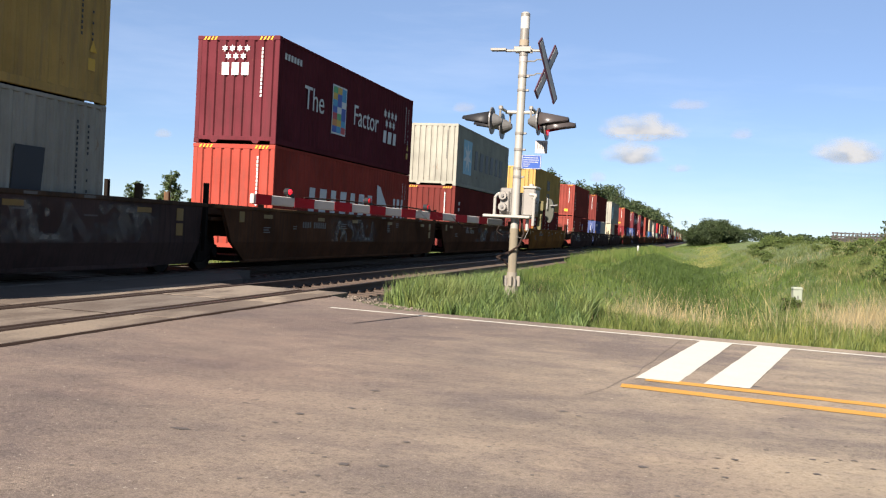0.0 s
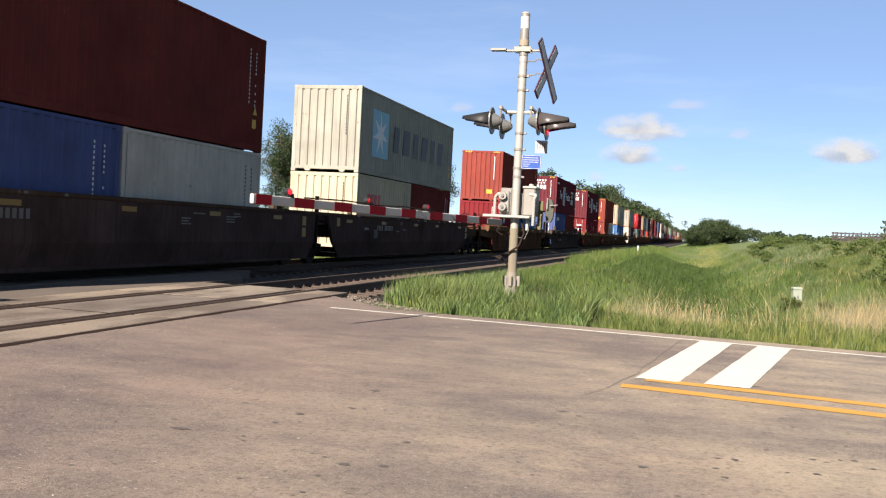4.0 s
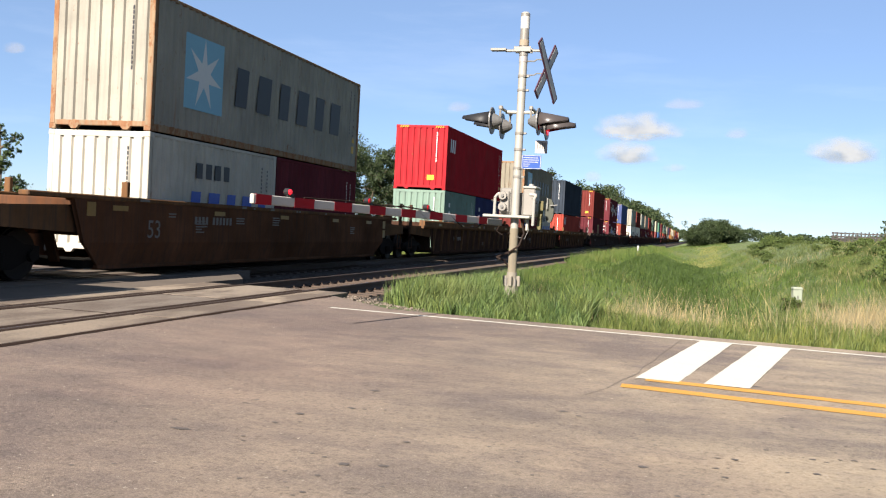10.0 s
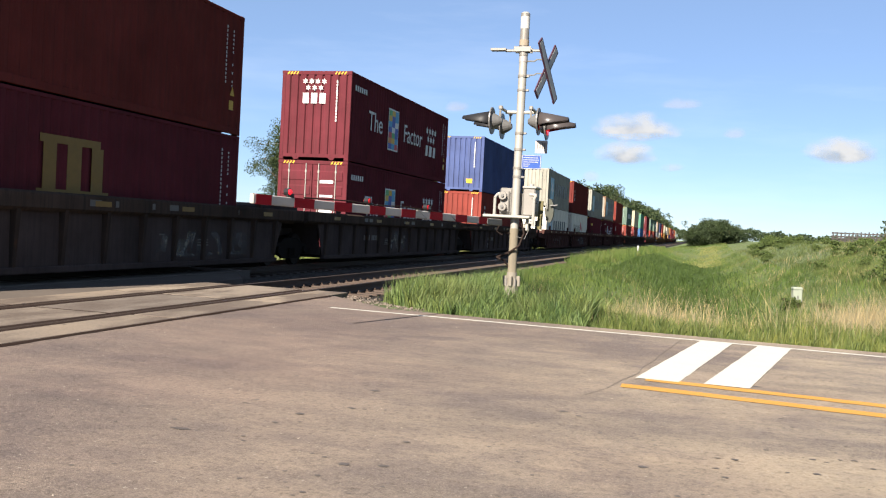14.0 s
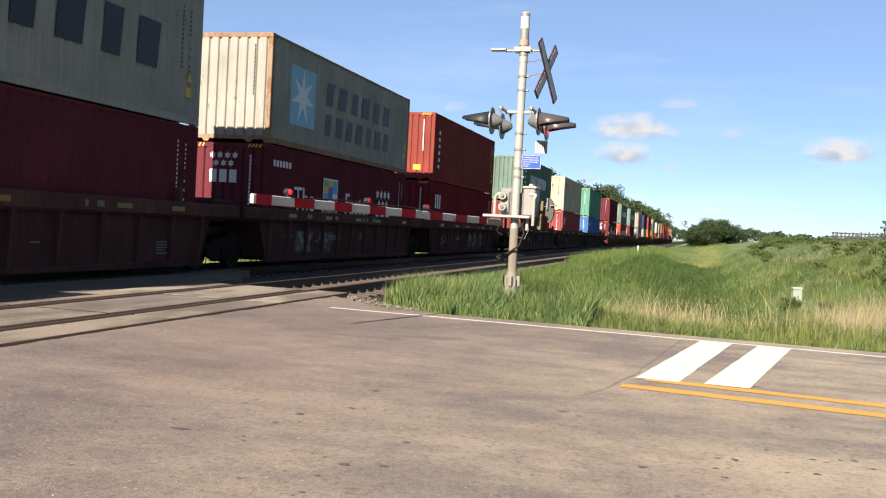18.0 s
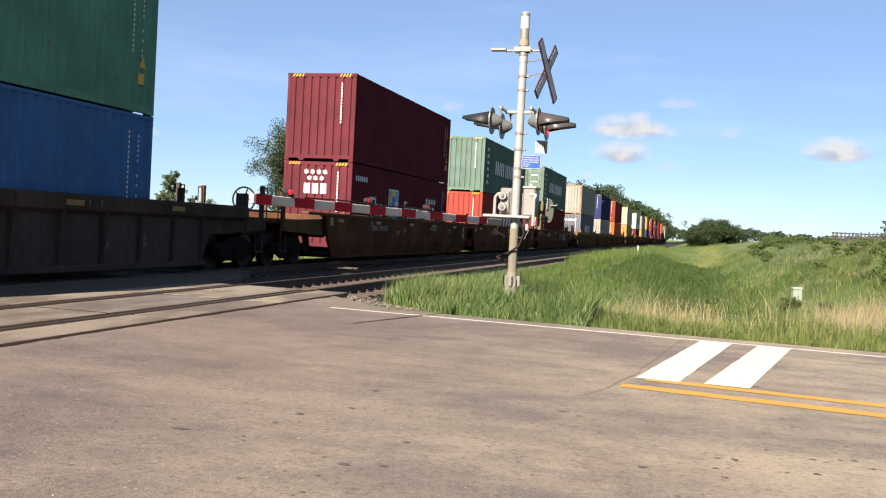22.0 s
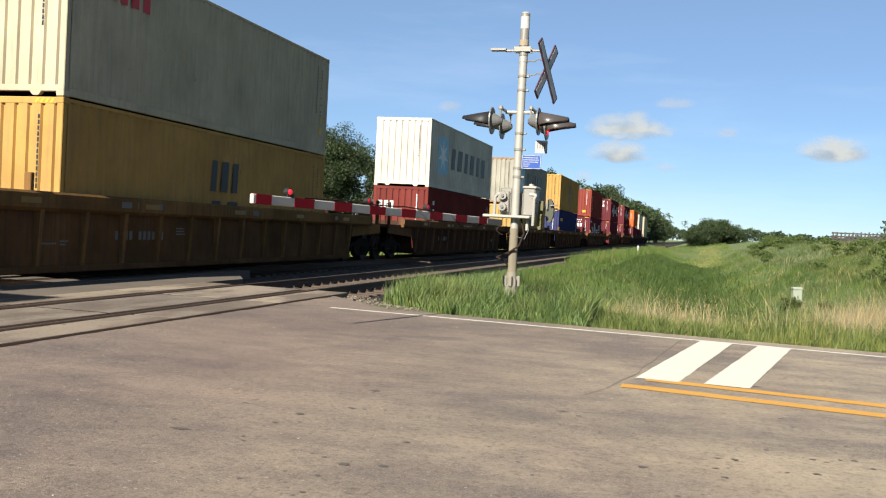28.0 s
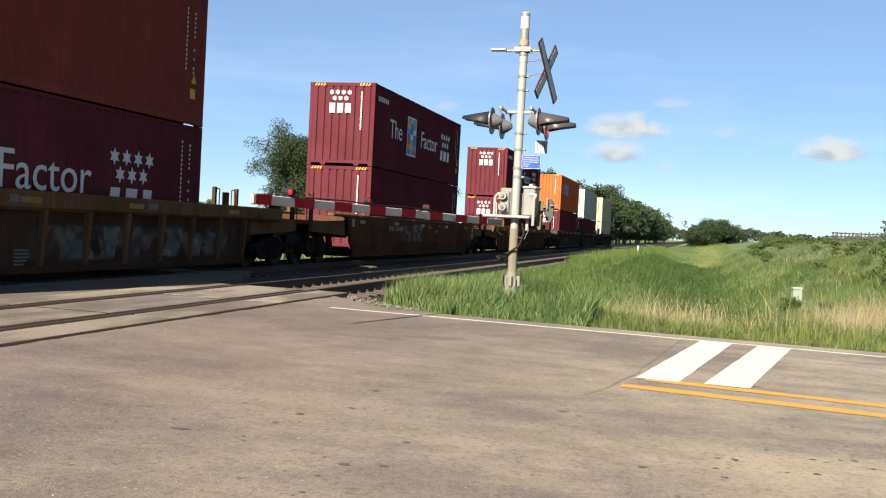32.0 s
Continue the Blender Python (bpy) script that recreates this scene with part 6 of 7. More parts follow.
def truck(car, y):
    t = part("truck", shared(("truck_bolster",), lambda: Mesh().soft(-0.98, 0.98, -0.2, 0.2, 0.5, 0.8, 0.03)), TRUCKIRON, car, "black cast truck with two axles", pose(0, y, 0))
    for s in (-1, 1):
        part("side_frame", shared(("side_frame",), frame_mesh), TRUCKIRON, t, m=pose(0.98 * s, 0, 0) if s > 0 else pose(-0.98, 0, 0, 0, 0, 180))
        part("axle", shared(("axle",), lambda: Mesh().tube((-0.98, 0, 0.46), (0.98, 0, 0.46), 0.08, 12)), WHEELSTEEL, t, m=pose(0, 0.89 * s, 0))
        for q in (-1, 1):
            part("wheel", shared(("wheel",), wheel_mesh), WHEELSTEEL, t, "dark steel wheel with a worn tread", pose(0.71 * q, 0.89 * s, 0.46, 0, 0, 0 if q > 0 else 180))


def scrawl(length, height):
    """A thin skin for sprayed paint on the side wall."""
    return Mesh().add([(0, 0, 0), (0, length, 0), (0, length, height), (0, 0, height)], [(0, 1, 2, 3)])


def bulkhead_mesh(hl, open_end):
    """Sloped end wall of the well; on the smooth cars only its upper part and two props."""
    me = Mesh().soft(-1.3, 1.3, hl + 0.34, hl + 0.48, 1.32, 1.5, 0.02)
    low, at = (0.82, hl + 0.16) if open_end else (0.3, hl - 0.02)
    me.hexa([(-1.26, at, low), (1.26, at, low), (1.26, at + 0.06, low), (-1.26, at + 0.06, low), (-1.26, hl + 0.35, 1.36), (1.26, hl + 0.35, 1.36), (1.26, hl + 0.41, 1.36), (-1.26, hl + 0.41, 1.36)])
    if open_end:
        for c, d in ((-0.75, -0.55), (0.55, 0.75)):
            me.hexa([(c, hl - 0.02, 0.3), (d, hl - 0.02, 0.3), (d, hl + 0.05, 0.3), (c, hl + 0.05, 0.3), (c, hl + 0.2, 0.86), (d, hl + 0.2, 0.86), (d, hl + 0.27, 0.86), (c, hl + 0.27, 0.86)])
    return me


def end_sill_mesh(hl, far):
    """Deep plate along the edge of the end deck."""
    return Mesh().hexa([(1.24, hl - 0.1, 0.86), (1.31, hl - 0.1, 0.86), (1.31, far, 1.0), (1.24, far, 1.0), (1.24, hl - 0.1, 1.40), (1.31, hl - 0.1, 1.40), (1.31, far, 1.30), (1.24, far, 1.30)])


def well_car(style, colour, yc, lw, nose, tail, nose_truck, tail_truck, coupled_nose, coupled_tail, seed, graffiti=0, number="", base=0.0):
    """One well. nose, tail: how far its ends reach beyond the well, to the joint."""
    mat = WELLS[colour]
    rs = random.Random(seed)
    names = {"smoothbrown": "rusty brown", "smoothdark": "dark brown", "yellowbrown": "faded yellow-brown", "ochre": "ochre-brown", "umber": "umber-brown", "black": "sooty black", "maroon": "dark maroon"}
    car = thing("well_car", pose(FAR_X, yc, 0), f"{names[colour]} steel well car with {'smooth' if style == 'smooth' else 'ribbed'} sides" + (", covered in graffiti" if graffiti > 1 else ""), "well car", "well cars of the train")
    MOVERS.append((car, yc, 0.0))
    hl = lw / 2
    k = (round(lw, 2), style)
    over_n, over_t = (max(0.75, nose - 1.85) if coupled_nose else max(0.75, nose - 0.14)), (max(0.75, tail - 1.85) if coupled_tail else max(0.75, tail - 0.14))
    wall_n, wall_t = (0.95 if coupled_nose else max(0.95, nose - 0.25)), (0.95 if coupled_tail else 0.25)
    base_n, base_t = -0.35, (-0.35 if coupled_tail else max(-0.35, tail - 0.62))
    for s, m in ((1, None), (-1, HALF)):
        lo, hi = (over_n, over_t) if s > 0 else (over_t, over_n)
        wl, wh = (wall_n, wall_t) if s > 0 else (wall_t, wall_n)
        bl, bh = (base_n, base_t) if s > 0 else (base_t, base_n)
        if style == "smooth":
            prof = [(1.29, 0.22), (1.33, 0.22), (1.43, 0.62), (1.45, 0.70), (1.45, 1.50), (1.42, 1.56), (1.27, 1.56), (1.27, 1.46), (1.38, 1.44), (1.38, 0.72)]
            side = part("side_wall", shared(("side_wall", *k, round(wl, 2), round(wh, 2), round(bl, 2), round(bh, 2)), lambda: Mesh().prism(prof, -hl - bl, hl + bh, lambda z: wl * min(1.0, max(0.0, (z - 0.22) / 0.72)), lambda z: wh * min(1.0, max(0.0, (z - 0.22) / 0.72)))), mat, car, "smooth steel side with a folded lower edge", m)
            part("top_chord", shared(("top_chord", *k, round(lo, 2), round(hi, 2)), lambda: Mesh().soft(1.25, 1.47, -hl - lo, hl + hi, 1.49, 1.585, 0.02)), CHORDS[colour], side)
            part("bottom_lip", shared(("bottom_lip", *k), lambda: Mesh().soft(1.22, 1.36, -hl + 0.3, hl - 0.3, 0.19, 0.27, 0.012)), mat, side)
        else:
            side = part("side_wall", shared(("side_wall", *k), lambda: Mesh().hexa([(1.29, -hl + 0.05, 0.22), (1.325, -hl + 0.05, 0.22), (1.325, hl - 0.05, 0.22), (1.29, hl - 0.05, 0.22), (1.29, -hl - 0.45, 1.3), (1.325, -hl - 0.45, 1.3), (1.325, hl + 0.45, 1.3), (1.29, hl + 0.45, 1.3)])), mat, car, "", m)
            part("top_chord", shared(("top_chord", *k, round(lo, 2), round(hi, 2)), lambda: Mesh().prism([(1.24, 1.28), (1.40, 1.24), (1.47, 1.30), (1.47, 1.54), (1.43, 1.58), (1.24, 1.58)], -hl - lo, hl + hi)), CHORDS[colour], side, "heavy folded top chord")
            part("bottom_chord", shared(("bottom_chord", *k), lambda: Mesh().soft(1.27, 1.40, -hl - 0.02, hl + 0.02, 0.17, 0.29, 0.015)), mat, side)
            n = int(lw / 1.18)
            # Ribs take the chord paint; their highlight is put into the colour.
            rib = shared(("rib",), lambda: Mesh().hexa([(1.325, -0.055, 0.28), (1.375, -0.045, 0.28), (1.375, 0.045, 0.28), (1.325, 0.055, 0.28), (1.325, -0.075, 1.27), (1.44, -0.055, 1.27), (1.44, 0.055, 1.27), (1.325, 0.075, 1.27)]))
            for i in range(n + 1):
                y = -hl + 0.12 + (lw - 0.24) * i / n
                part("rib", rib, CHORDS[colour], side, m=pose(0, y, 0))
    part("well_floor", shared(("well_floor", *k), lambda: Mesh().soft(-1.25, 1.25, -hl, -hl + 0.9, 0.21, 0.36, 0.015).soft(-1.25, 1.25, hl - 0.9, hl, 0.21, 0.36, 0.015).soft(-1.25, 1.25, -0.7, 0.7, 0.21, 0.36, 0.015).soft(-0.15, 0.15, -hl + 0.9, hl - 0.9, 0.22, 0.3, 0.015)), TRUCKIRON, car, "floor beams of the well")
    for s, reach, has, coupled in ((-1, nose, nose_truck, coupled_nose), (1, tail, tail_truck, coupled_tail)):
        m = pose(0, 0, 0) if s > 0 else HALF
        far = hl + max(1.3, reach - 0.55)
        end = part("end_platform", shared(("end_platform", *k, round(reach, 2)), lambda: Mesh().soft(-1.28, 1.28, hl, far, 1.20, 1.28, 0.01).soft(-0.45, 0.45, hl, hl + reach - 0.12, 0.82, 1.06, 0.03)), mat, car, "end platform over the truck", m)
        part("bulkhead", shared(("bulkhead", *k), lambda: bulkhead_mesh(hl, style == "smooth")), mat, end)
        if coupled:
            sill_mesh = shared(("end_side_sill", *k, round(reach, 2)), lambda: end_sill_mesh(hl, far))
            part("side_sill", sill_mesh, CHORDS[colour], end)
            part("side_sill", sill_mesh, CHORDS[colour], end, m=Matrix.Scale(-1, 4, (1, 0, 0)))
        elif s > 0 and style != "smooth":
            part("joint_cover", shared(("joint_cover", *k, round(reach, 2)), lambda: Mesh().soft(-1.0, 1.0, hl + reach - 0.55, hl + reach + 0.5, 1.30, 1.74, 0.08)), mat, end, "humped cover over the joint")
        elif s > 0:
            for x in (-1.3, 1.3):
                part("end_post", shared(("end_post", *k, round(reach, 2)), lambda: Mesh().soft(-0.05, 0.05, hl + reach - 0.02, hl + reach + 0.09, 0.5, 2.05, 0.01)), TRUCKIRON, end, "upright dark post at the joint", pose(x, 0, 0))
        for x in (-1.2, 1.2):
            part("stacking_guide", shared(("stacking_guide", k[0]), lambda: Mesh().soft(-0.07, 0.07, hl - 1.14, hl - 1.04, 1.57, 1.88, 0.012)), CHORDS[colour], end, m=pose(x * 1.13, 0, 0))
        if has:
            truck(car, s * (hl + (reach if not coupled else max(1.15, reach - 1.6))))
        if coupled:
            part("coupler", shared(("coupler", *k, round(reach, 2)), lambda: Mesh().soft(-0.12, 0.12, hl + reach - 0.8, hl + reach + 0.02, 0.72, 0.94, 0.03).soft(-0.2, 0.2, hl + reach - 0.2, hl + reach + 0.1, 0.66, 1.0, 0.05)), TRUCKIRON, end, "knuckle coupler")
            part("air_hose", shared(("air_hose", *k, round(reach, 2)), lambda: Mesh().path([(0.35, hl + reach - 0.4, 0.8), (0.36, hl + reach - 0.15, 0.5), (0.2, hl + reach, 0.36)], 0.03, 6)), RUBBER, end)
            for x in (-1.22, 1.22):
                part("handrail", shared(("handrail", *k, round(reach, 2)), lambda: Mesh().soft(-0.05, 0.05, hl + reach - 0.72, hl + reach - 0.6, 1.0, 2.15, 0.01).path([(0.03, hl + reach - 0.6, 2.1), (0.03, hl + reach - 0.42, 2.1), (0.03, hl + reach - 0.42, 1.3), (0.03, hl + reach - 0.6, 1.25)], 0.016, 6)), mat, end, m=pose(x, 0, 0))
                part("step", shared(("step", *k, round(reach, 2)), lambda: Mesh().soft(-0.04, 0.04, hl + reach - 0.95, hl + reach - 0.55, 0.42, 0.46, 0.01).path([(0, hl + reach - 0.93, 0.44), (0, hl + reach - 0.93, 1.05)], 0.018, 6).path([(0, hl + reach - 0.57, 0.44), (0, hl + reach - 0.57, 1.05)], 0.018, 6)), mat, end, m=pose(x, 0, 0))
            if s > 0:
                bw = Mesh()
                for i in range(18):
                    a, b = 2 * math.pi * i / 18, 2 * math.pi * (i + 1) / 18
                    bw.tube((0.32 * math.cos(a), 0, 0.32 * math.sin(a)), (0.32 * math.cos(b), 0, 0.32 * math.sin(b)), 0.022, 6, caps=False)
                for i in range(5):
                    a = 2 * math.pi * i / 5
                    bw.tube((0, 0, 0), (0.32 * math.cos(a), 0, 0.32 * math.sin(a)), 0.018, 5)
                part("brake_wheel", shared(("brake_wheel",), lambda: bw), plain("rusty_tan_iron", (0.24, 0.15, 0.085), 0.8, vary=0.35, scale=9), car, "spoked hand brake wheel", pose(0.75, hl + tail - 0.75, 1.78))
                part("brake_stand", shared(("brake_stand",), lambda: Mesh().soft(-0.16, 0.16, -0.16, -0.02, 1.1, 2.1, 0.03).tube((0, -0.05, 1.95), (0, 0.02, 1.95), 0.04, 8)), mat, car, "", pose(0.75, hl + tail - 0.75, -0.17))
        elif has:
            part("articulated_joint", shared(("articulated_joint", *k, round(reach, 2)), lambda: Mesh().soft(-0.35, 0.35, hl + reach - 0.35, hl + reach + 0.35, 0.78, 1.1, 0.06)), TRUCKIRON, end, "articulated joint")
    # yellow reflectors and plain marks on the visible side
    refl = shared(("reflector",), lambda: Mesh().box(0, 0.006, -0.25, 0.25, -0.05, 0.05))
    square = shared(("reflector_square",), lambda: Mesh().box(0, 0.006, -0.13, 0.13, -0.13, 0.13))
    if style == "smooth":
        for y, z in ((-hl - 0.1, 1.32), (hl + 0.35, 1.30), (hl + 0.35, 0.98)):
            part("reflector", square, REFLECT, car, "", pose(1.451, y, z))
    n = 5
    for i in range(n):
        part("reflector", refl, REFLECT, car, "", pose(1.471 if style != "smooth" else 1.451, -hl + 1.0 + (lw - 2.0) * i / (n - 1) + rs.uniform(-0.4, 0.4), 1.42 if style != "smooth" else 1.36))
    mk = Mesh()
    y = -hl + 3.6
    for i in range(11):
        if i != 4:
            mk.box(0, 0.005, y + i * 0.16, y + i * 0.16 + 0.1, 0, 0.17)
    mx, mz = (1.451, 1.1) if style == "smooth" else (1.327, 0.75)
    # small print and pale labels
    for q in range(6 if style == "smooth" else 3):
        y, z, w = -hl + rs.uniform(0.6, lw - 1.4), rs.uniform(-0.05, 0.3) if style == "smooth" else rs.uniform(-0.2, 0.25), rs.uniform(0.25, 0.6)
        for r in range(rs.randint(1, 5)):
            mk.box(0, 0.004, y, y + w * rs.uniform(0.6, 1.0), z - r * 0.06, z - r * 0.06 + 0.03)
    for q in range(7):
        y, w = -hl + rs.uniform(0.3, lw - 0.6), rs.choice((0.03, 0.1, 0.22, 0.34))
        mk.box(1.4705 - mx, 1.4745 - mx, y, y + w, (1.515 if style == "smooth" else 1.37) - mz, (1.565 if style == "smooth" else 1.49) - mz)
    mk_ob = part("marking", mk, LETTERPAINT if colour != "ochre" else INK["black"], car, "", pose(mx, 0, mz))
    mk_ob["kind"] = "stuff"
    if number:
        m = Matrix(((0, 0, 1, mx), (1, 0, 0, -hl + 2.0), (0, 1, 0, 0.95 if style == "smooth" else 0.75), (0, 0, 0, 1)))
        part("lettering", words(number, 0.52), LETTERPAINT if number != "40" else INK["black"], car, m=m)
    for g in range(graffiti):
        length = rs.uniform(2.6, 4.8)
        at, high = -hl + rs.uniform(0.5, lw - 5), rs.uniform(0.6, 0.85)
        if graffiti > 1 and g == 0:
            length, at = 7.0, hl - 7.4
        gz = (0.68 if style == "smooth" else 0.36)
        g_ob = part("graffiti", scrawl(length, high), SPRAY[g % 3], car, "sprayed twisting paint without words", pose(mx + 0.003 + 0.002 * g, at, gz))
        g_ob["kind"] = "stuff"
    return car


# Each stack: where its leading end stands at the start, the well, the upper box, the lower boxes.
A, B = (HC, HC), (HC, STD)
STACKS = [
    (3.47, "smooth", "smoothdark", ("yellow", "stacked", ""), [("grey", "starline", "")], A, dict(graffiti=3)),
    (23.08, "smooth", "smoothbrown", ("maroon", "factor", "seven"), [("redorange", "longwhite", "")], A, dict(graffiti=1)),
    (42.55, "smooth", "smoothbrown", ("grey", "starline", ""), [("brown", "column", "")], A, dict(graffiti=2)),
    (64.56, "smooth", "ochre", ("yellow", "stacked", ""), [("brown", "column", ""), ("brown", "column", "")], B, dict(number="40")),
    (86.39, "smooth", "smoothdark", ("rust", "column", "tag"), [("rust", "column", ""), ("brown", "panel", "")], B, dict(graffiti=1)),
    (106.07, "smooth", "smoothdark", ("brown", "shortcolumn", "name"), [("royal", "smallmark", ""), ("white", "", "")], B, dict(number="53")),
    (125.46, "smooth", "smoothdark", ("grey", "starline", ""), [("cream", "redname", ""), ("brown", "", "")], B, {}),
    (149.16, "rib", "smoothbrown", ("rust", "", "tag"), [("crimson", "panel", ""), ("blue", "arch", "")], B, {}),
    (171.02, "rib", "black", ("maroon", "factor", "seven"), [("royal", "smallmark", ""), ("brown", "", "")], B, {}),
    (192.78, "rib", "umber", ("maroon", "factor", "seven"), [("crimson", "panel", "door"), ("crimson", "panel", "")], B, {}),
    (212.61, "rib", "umber", ("rust", "column", "tag"), [("rust", "", ""), ("white", "redname", "")], B, dict(number="25-T")),
    (232.12, "rib", "umber", ("weathered", "starline", ""), [("blue", "arch", ""), ("blue", "arch", "")], B, dict(number="25-T")),
    (255.75, "smooth", "smoothbrown", ("rustygrey", "starline", ""), [("white", "bluename", ""), ("maroon", "", "")], B, dict(number="53")),
    (279.32, "rib", "umber", ("brightred", "threebars", "tag"), [("palegreen", "shortcolumn", ""), ("navy", "shortcolumn", "")], B, {}),
    (298.97, "rib", "umber", ("dirtygrey", "faded", ""), [("brown", "panel", ""), ("white", "bluename", "")], B, {}),
    (318.44, "rib", "umber", ("slate", "", ""), [("redorange", "threebars", "")], B, {}),
    (341.89, "rib", "black", ("brown", "", "tag"), [("maroon", "bigm", "")], A, dict(graffiti=1)),
    (361.53, "rib", "black", ("maroon", "factor", "seven"), [("maroon", "factor", "door")], A, dict(graffiti=1)),
    (381.18, "rib", "black", ("royal", "", "tag"), [("rust", "column", "")], A, {}),
    (403.57, "rib", "maroon", ("grey", "starline", ""), [("clean", "starline", "reefer")], A, dict(graffiti=1)),
    (418.61, "rib", "maroon", ("brown", "shortcolumn", "tag"), [("clean", "longname", "reefer")], A, dict(graffiti=2)),
    (433.94, "rib", "maroon", ("grey", "starline", ""), [("maroon", "smallmark", "seven")], A, dict(graffiti=1)),
    (449.71, "rib", "maroon", ("rustygrey", "starline2", ""), [("maroon", "factor", "seven")], A, dict(graffiti=1)),
    (465.59, "rib", "maroon", ("rust", "column", "tag"), [("crimson", "threebars", "")], A, dict(graffiti=1, number="25-T")),
    (486.83, "rib", "black", ("seagreen", "shipping", ""), [("rust", "column", "")], A, {}),
    (506.45, "rib", "black", ("cream", "redmark", "redname"), [("fadedred", "threebars", "")], A, {}),
    (525.87, "rib", "black", ("green", "whitestrip", ""), [("blue", "smallmark", "")], A, {}),
    (549.73, "smooth", "smoothbrown", ("maroon", "", ""), [("maroon", "factor", "seven")], A, {}),
    (569.17, "smooth", "smoothbrown", ("seagreen", "shipping", ""), [("redorange", "longwhite", "")], A, {}),
    (589.11, "smooth", "smoothbrown", ("seagreen", "shipping", "door"), [("brown", "column", "")], A, dict(graffiti=1)),
    (612.89, "rib", "yellowbrown", ("rustygrey", "linename", ""), [("steelgrey", "banner", "row")], A, {}),
    (632.51, "rib", "yellowbrown", ("navy", "smallmark", ""), [("grey", "bluename", "")], A, {}),
    (651.93, "rib", "yellowbrown", ("rust", "", "tag"), [("orange", "", "")], A, {}),
    (675.57, "rib", "yellowbrown", ("cream", "redmark", "redname"), [("gold", "stacked", "")], A, {}),
    (699.21, "rib", "umber", ("offwhite", "starline", ""), [("brown", "shortcolumn", "name")], B, {}),
    (718.72, "rib", "umber", ("rustygrey", "starline2", ""), [("yellow", "stacked", "")], B, {}),
    (738.32, "rib", "umber", ("gold", "stacked", ""), [("navy", "smallmark", "")], A, {}),
    (761.87, "rib", "umber", ("rust", "column", "tag"), [("maroon", "factor", "seven")], A, dict(graffiti=3)),
    (785.61, "smooth", "smoothbrown", ("maroon", "factor", "seven"), [("maroon", "", "")], A, dict(graffiti=1)),
    (809.2, "rib", "umber", ("maroon", "factor", "seven"), [("maroon", "smallmark", "seven")], A, {}),
    (832.3, "rib", "black", ("orange", "cross", ""), [("maroon", "", "seven")], A, {}),
    (849.2, "rib", "black", ("white", "", ""), [("maroon", "", "")], B, {}),
    (867.8, "rib", "black", ("cream", "", ""), [("cream", "", "")], B, {}),
]
FLOOR = 0.385


def build_train():
    n = len(STACKS)
    fronts = [s[0] for s in STACKS]
    for i, (u, style, wc, up, low, hs, opts) in enumerate(STACKS):
        yc = u + L40 / 2
        gap_f = fronts[i] - fronts[i - 1] if i else 19.6
        gap_r = fronts[i + 1] - fronts[i] if i < n - 1 else 22.0
        lw = 12.45 if min(gap_f, gap_r) < 18.8 else 16.3

        def half_reach(g, other_lw):
            return (g - (lw + other_lw) / 2) / 2

        def lw_of(j):
            if j < 0 or j >= n:
                return lw
            g1 = fronts[j] - fronts[j - 1] if j else 19.6
            g2 = fronts[j + 1] - fronts[j] if j < n - 1 else 22.0
            return 12.45 if min(g1, g2) < 18.8 else 16.3
        nose, tail = half_reach(gap_f, lw_of(i - 1)), half_reach(gap_r, lw_of(i + 1))
        cn, ct = nose > 2.0 or i == 0, tail > 2.0
        well_car(style, wc, yc, lw, nose, tail, cn, True, cn, ct, i + 1, **opts)
        up_h, low_h = hs
        z_up = FLOOR + low_h + 0.012
        if len(low) == 2:
            container(low[0][0], L20, STD, u, FLOOR, low[0][1], "" if low[0][2] == "door" else low[0][2], low[0][2] == "door")
            container(low[1][0], L20, STD, u + L40 - L20, FLOOR, low[1][1], low[1][2])
            z_up = FLOOR + STD + 0.012
        else:
            c, m, f = low[0]
            container(c, L40, low_h, u, FLOOR, m, "" if f in ("door", "reefer") else f, f == "door", f == "reefer")
        c, m, f = up
        container(c, L40, up_h, u, z_up, m, "" if f == "door" else f, f == "door")


build_train()

# ---- clouds ----


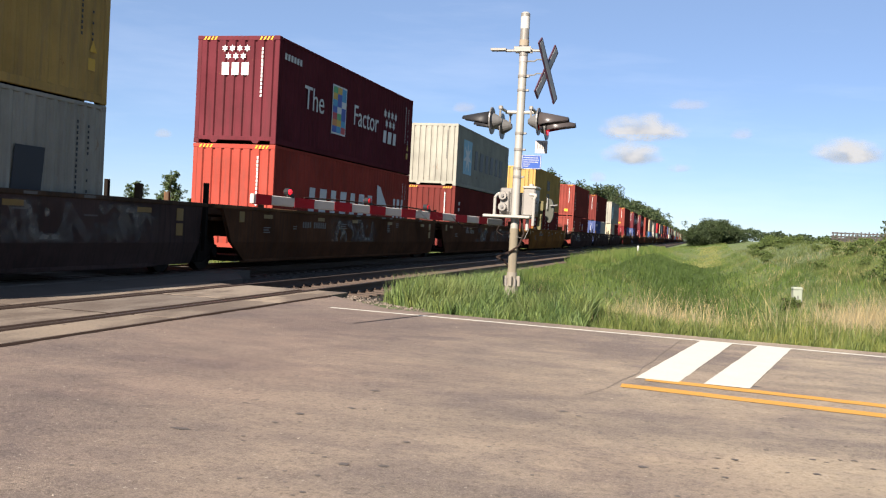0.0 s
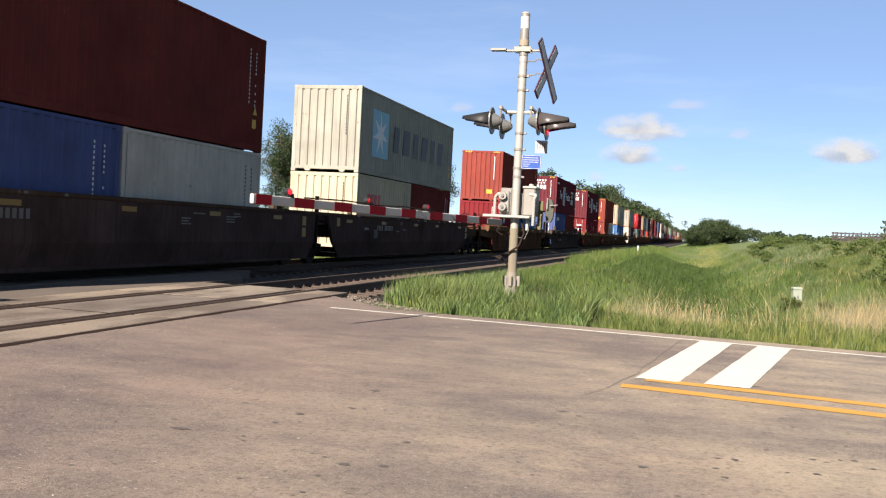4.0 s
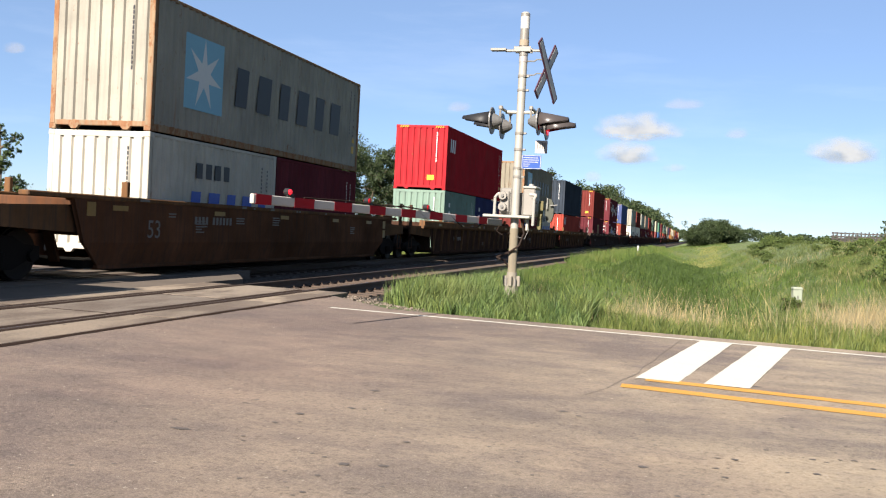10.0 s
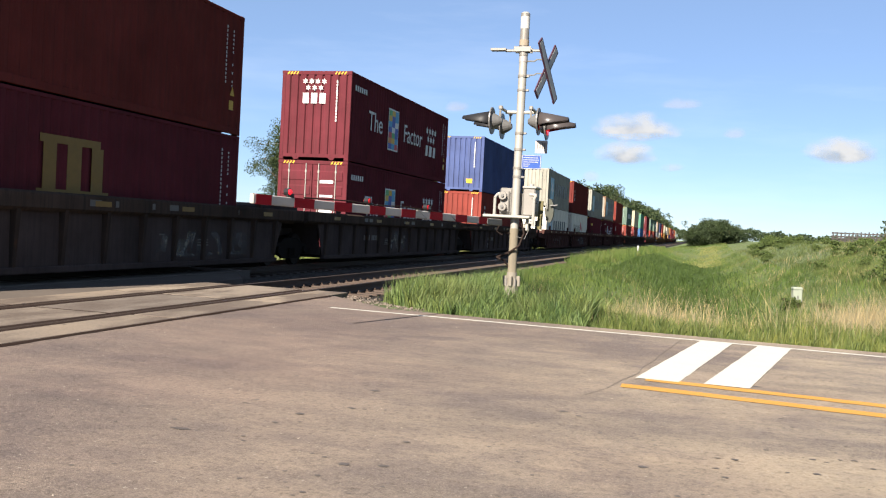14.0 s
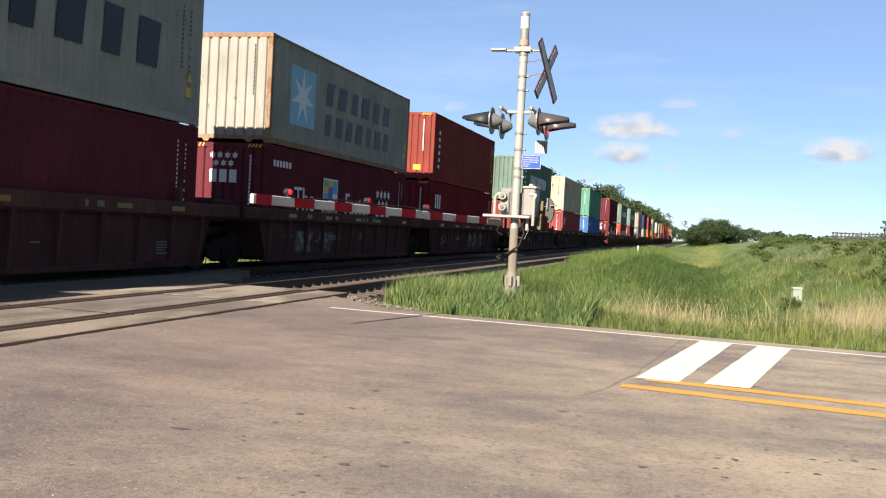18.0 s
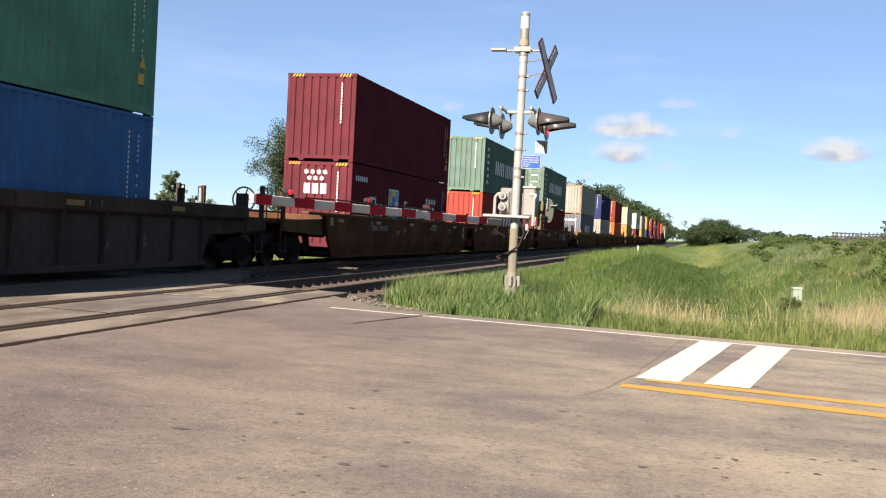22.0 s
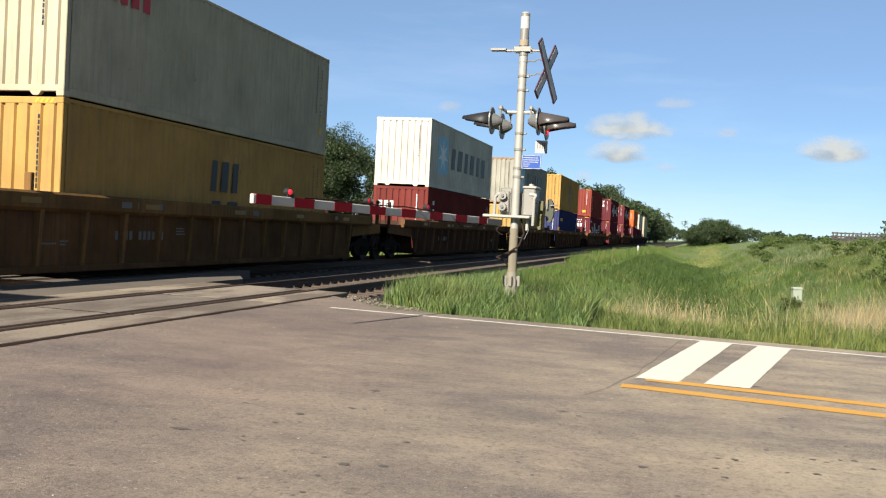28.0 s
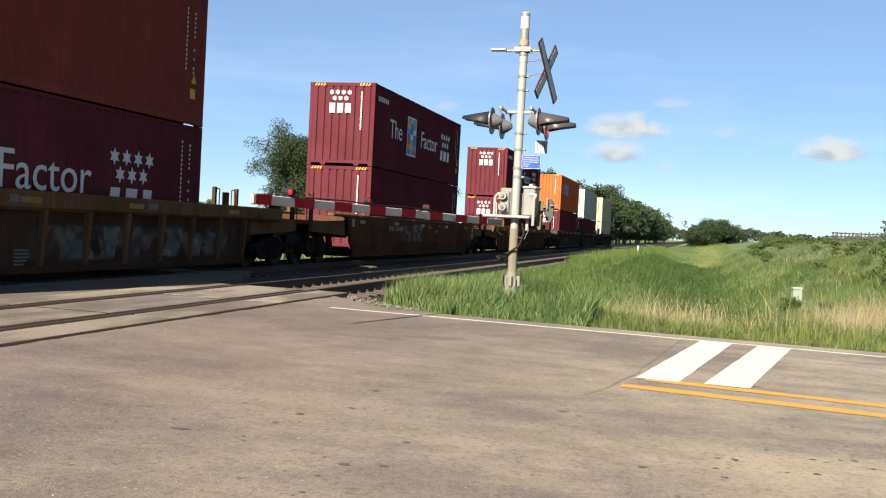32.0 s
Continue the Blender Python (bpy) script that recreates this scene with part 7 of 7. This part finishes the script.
def cloud_mat(name, most, top, foot):
    """Soft vapour: thick in the middle, torn at the rim; its flat foot greyer, shade put into the colour."""
    m = bpy.data.materials.new(name)
    t, ns, ln, b = nodes_of(m)

    def calc(op, *vals):
        n = ns.new("ShaderNodeMath")
        n.operation = op
        for sock, val in zip(n.inputs, vals):
            if isinstance(val, (int, float)):
                sock.default_value = val
            else:
                ln.new(val, sock)
        return n.outputs[0]
    v = texcoord(t, True, (1 / 60.0, 1 / 40.0, 1))
    n1 = noise_tex(t, v, 1.0, 2.5, 0.45)
    tc = ns.new("ShaderNodeTexCoord")
    sep = ns.new("ShaderNodeSeparateXYZ")
    ln.new(tc.outputs["Generated"], sep.inputs[0])
    dx = calc("MULTIPLY", calc("SUBTRACT", sep.outputs[0], 0.5), 2.0)
    dy = calc("MULTIPLY", calc("SUBTRACT", sep.outputs[1], 0.42), 2.0)
    low = calc("MULTIPLY", calc("MINIMUM", dy, 0.0), 2.1)
    high = calc("MULTIPLY", calc("MAXIMUM", dy, 0.0), 0.86)
    r2 = calc("ADD", calc("MULTIPLY", dx, dx), calc("ADD", calc("MULTIPLY", low, low), calc("MULTIPLY", high, high)))
    e = calc("SUBTRACT", calc("ADD", 0.80, calc("MULTIPLY", calc("SUBTRACT", n1, 0.5), 1.15)), calc("MULTIPLY", r2, 1.35))
    f = ns.new("ShaderNodeMapRange")
    f.interpolation_type = "SMOOTHSTEP"
    f.inputs[1].default_value, f.inputs[2].default_value = 0.0, 0.85
    f.inputs[3].default_value, f.inputs[4].default_value = 0.0, most
    ln.new(e, f.inputs[0])
    fade = ns.new("ShaderNodeMapRange")
    fade.interpolation_type = "SMOOTHSTEP"
    fade.inputs[1].default_value, fade.inputs[2].default_value = 1.0, 0.55
    fade.inputs[3].default_value, fade.inputs[4].default_value = 0.0, 1.0
    ln.new(calc("ADD", calc("MULTIPLY", dx, dx), calc("MULTIPLY", dy, dy)), fade.inputs[0])
    tone = calc("ADD", sep.outputs[1], calc("MULTIPLY", calc("SUBTRACT", n1, 0.5), 1.2))
    ln.new(ramp(t, tone, [(0.28, foot), (0.58, top)]), b.inputs["Base Color"])
    b.inputs["Roughness"].default_value = 1.0
    b.inputs["Specular IOR Level"].default_value = 0.0
    ln.new(calc("MULTIPLY", f.outputs[0], fade.outputs[0]), b.inputs["Alpha"])
    return m


CLOUD = cloud_mat("cloud", 0.9, (0.170, 0.178, 0.191), (0.108, 0.117, 0.133))
WISP = cloud_mat("thin_cloud", 0.34, (0.173, 0.170, 0.183), (0.142, 0.139, 0.151))
CLOUDS = []


def cloud(px, py, w, h, material, label):
    """A far soft patch, square to the line of sight; place given as a turn from the line of view."""
    d = VIEW.to_3x3() @ Vector((px, py, -1.0))
    q = Vector(EYE) + d * 2600
    me = Mesh()
    vs = [(a * w * 1300, b * h * 1300, 0.0) for a, b in ((-1, -1), (1, -1), (1, 1), (-1, 1))]
    ob = part("cloud", me.add(vs, [(0, 1, 2, 3)]), material, None)
    ob.visible_shadow = False
    tagged(ob, label, "cloud", "clouds", "structure")
    m = Matrix.Translation(q) @ VIEW.to_3x3().to_4x4()
    ob.matrix_basis = m
    CLOUDS.append((ob, m))


F = 1.0 / 1666.7
for cx, cy, w, h in ((1137, 230, 226, 92), (1121, 275, 152, 74), (1506, 271, 205, 82)):
    cloud((cx - 784) * F, (441 - cy) * F, w * F, h * F, CLOUD, "small white fair-weather cloud low in the blue sky")
for cx, cy, w, h in ((1220, 185, 100, 38), (1313, 237, 66, 38), (1201, 299, 70, 26), (1057, 316, 50, 36), (823, 191, 60, 34), (31, 87, 60, 36), (288, 237, 44, 30)):
    cloud((cx - 784) * F, (441 - cy) * F, w * F, h * F, WISP, "faint thin shred of cloud in the blue sky")

# ---- what moves ----
TRAVEL = [(0, 0.0), (4, 95.96), (8, 191.2), (12, 285.87), (16, 380.07), (20, 473.94), (24, 567.6), (28, 661.18), (32, 754.79)]


def motions():
    for ob, y, z in MOVERS:
        walk(ob, [(t, pose(FAR_X, y - d, z)) for t, d in TRAVEL])
    drift = VIEW.to_3x3() @ Vector((-29.0 * F * 2600, 3.0 * F * 2600, 0))
    for ob, m in CLOUDS:
        walk(ob, [(0, m), (32, Matrix.Translation(drift) @ m)])


motions()
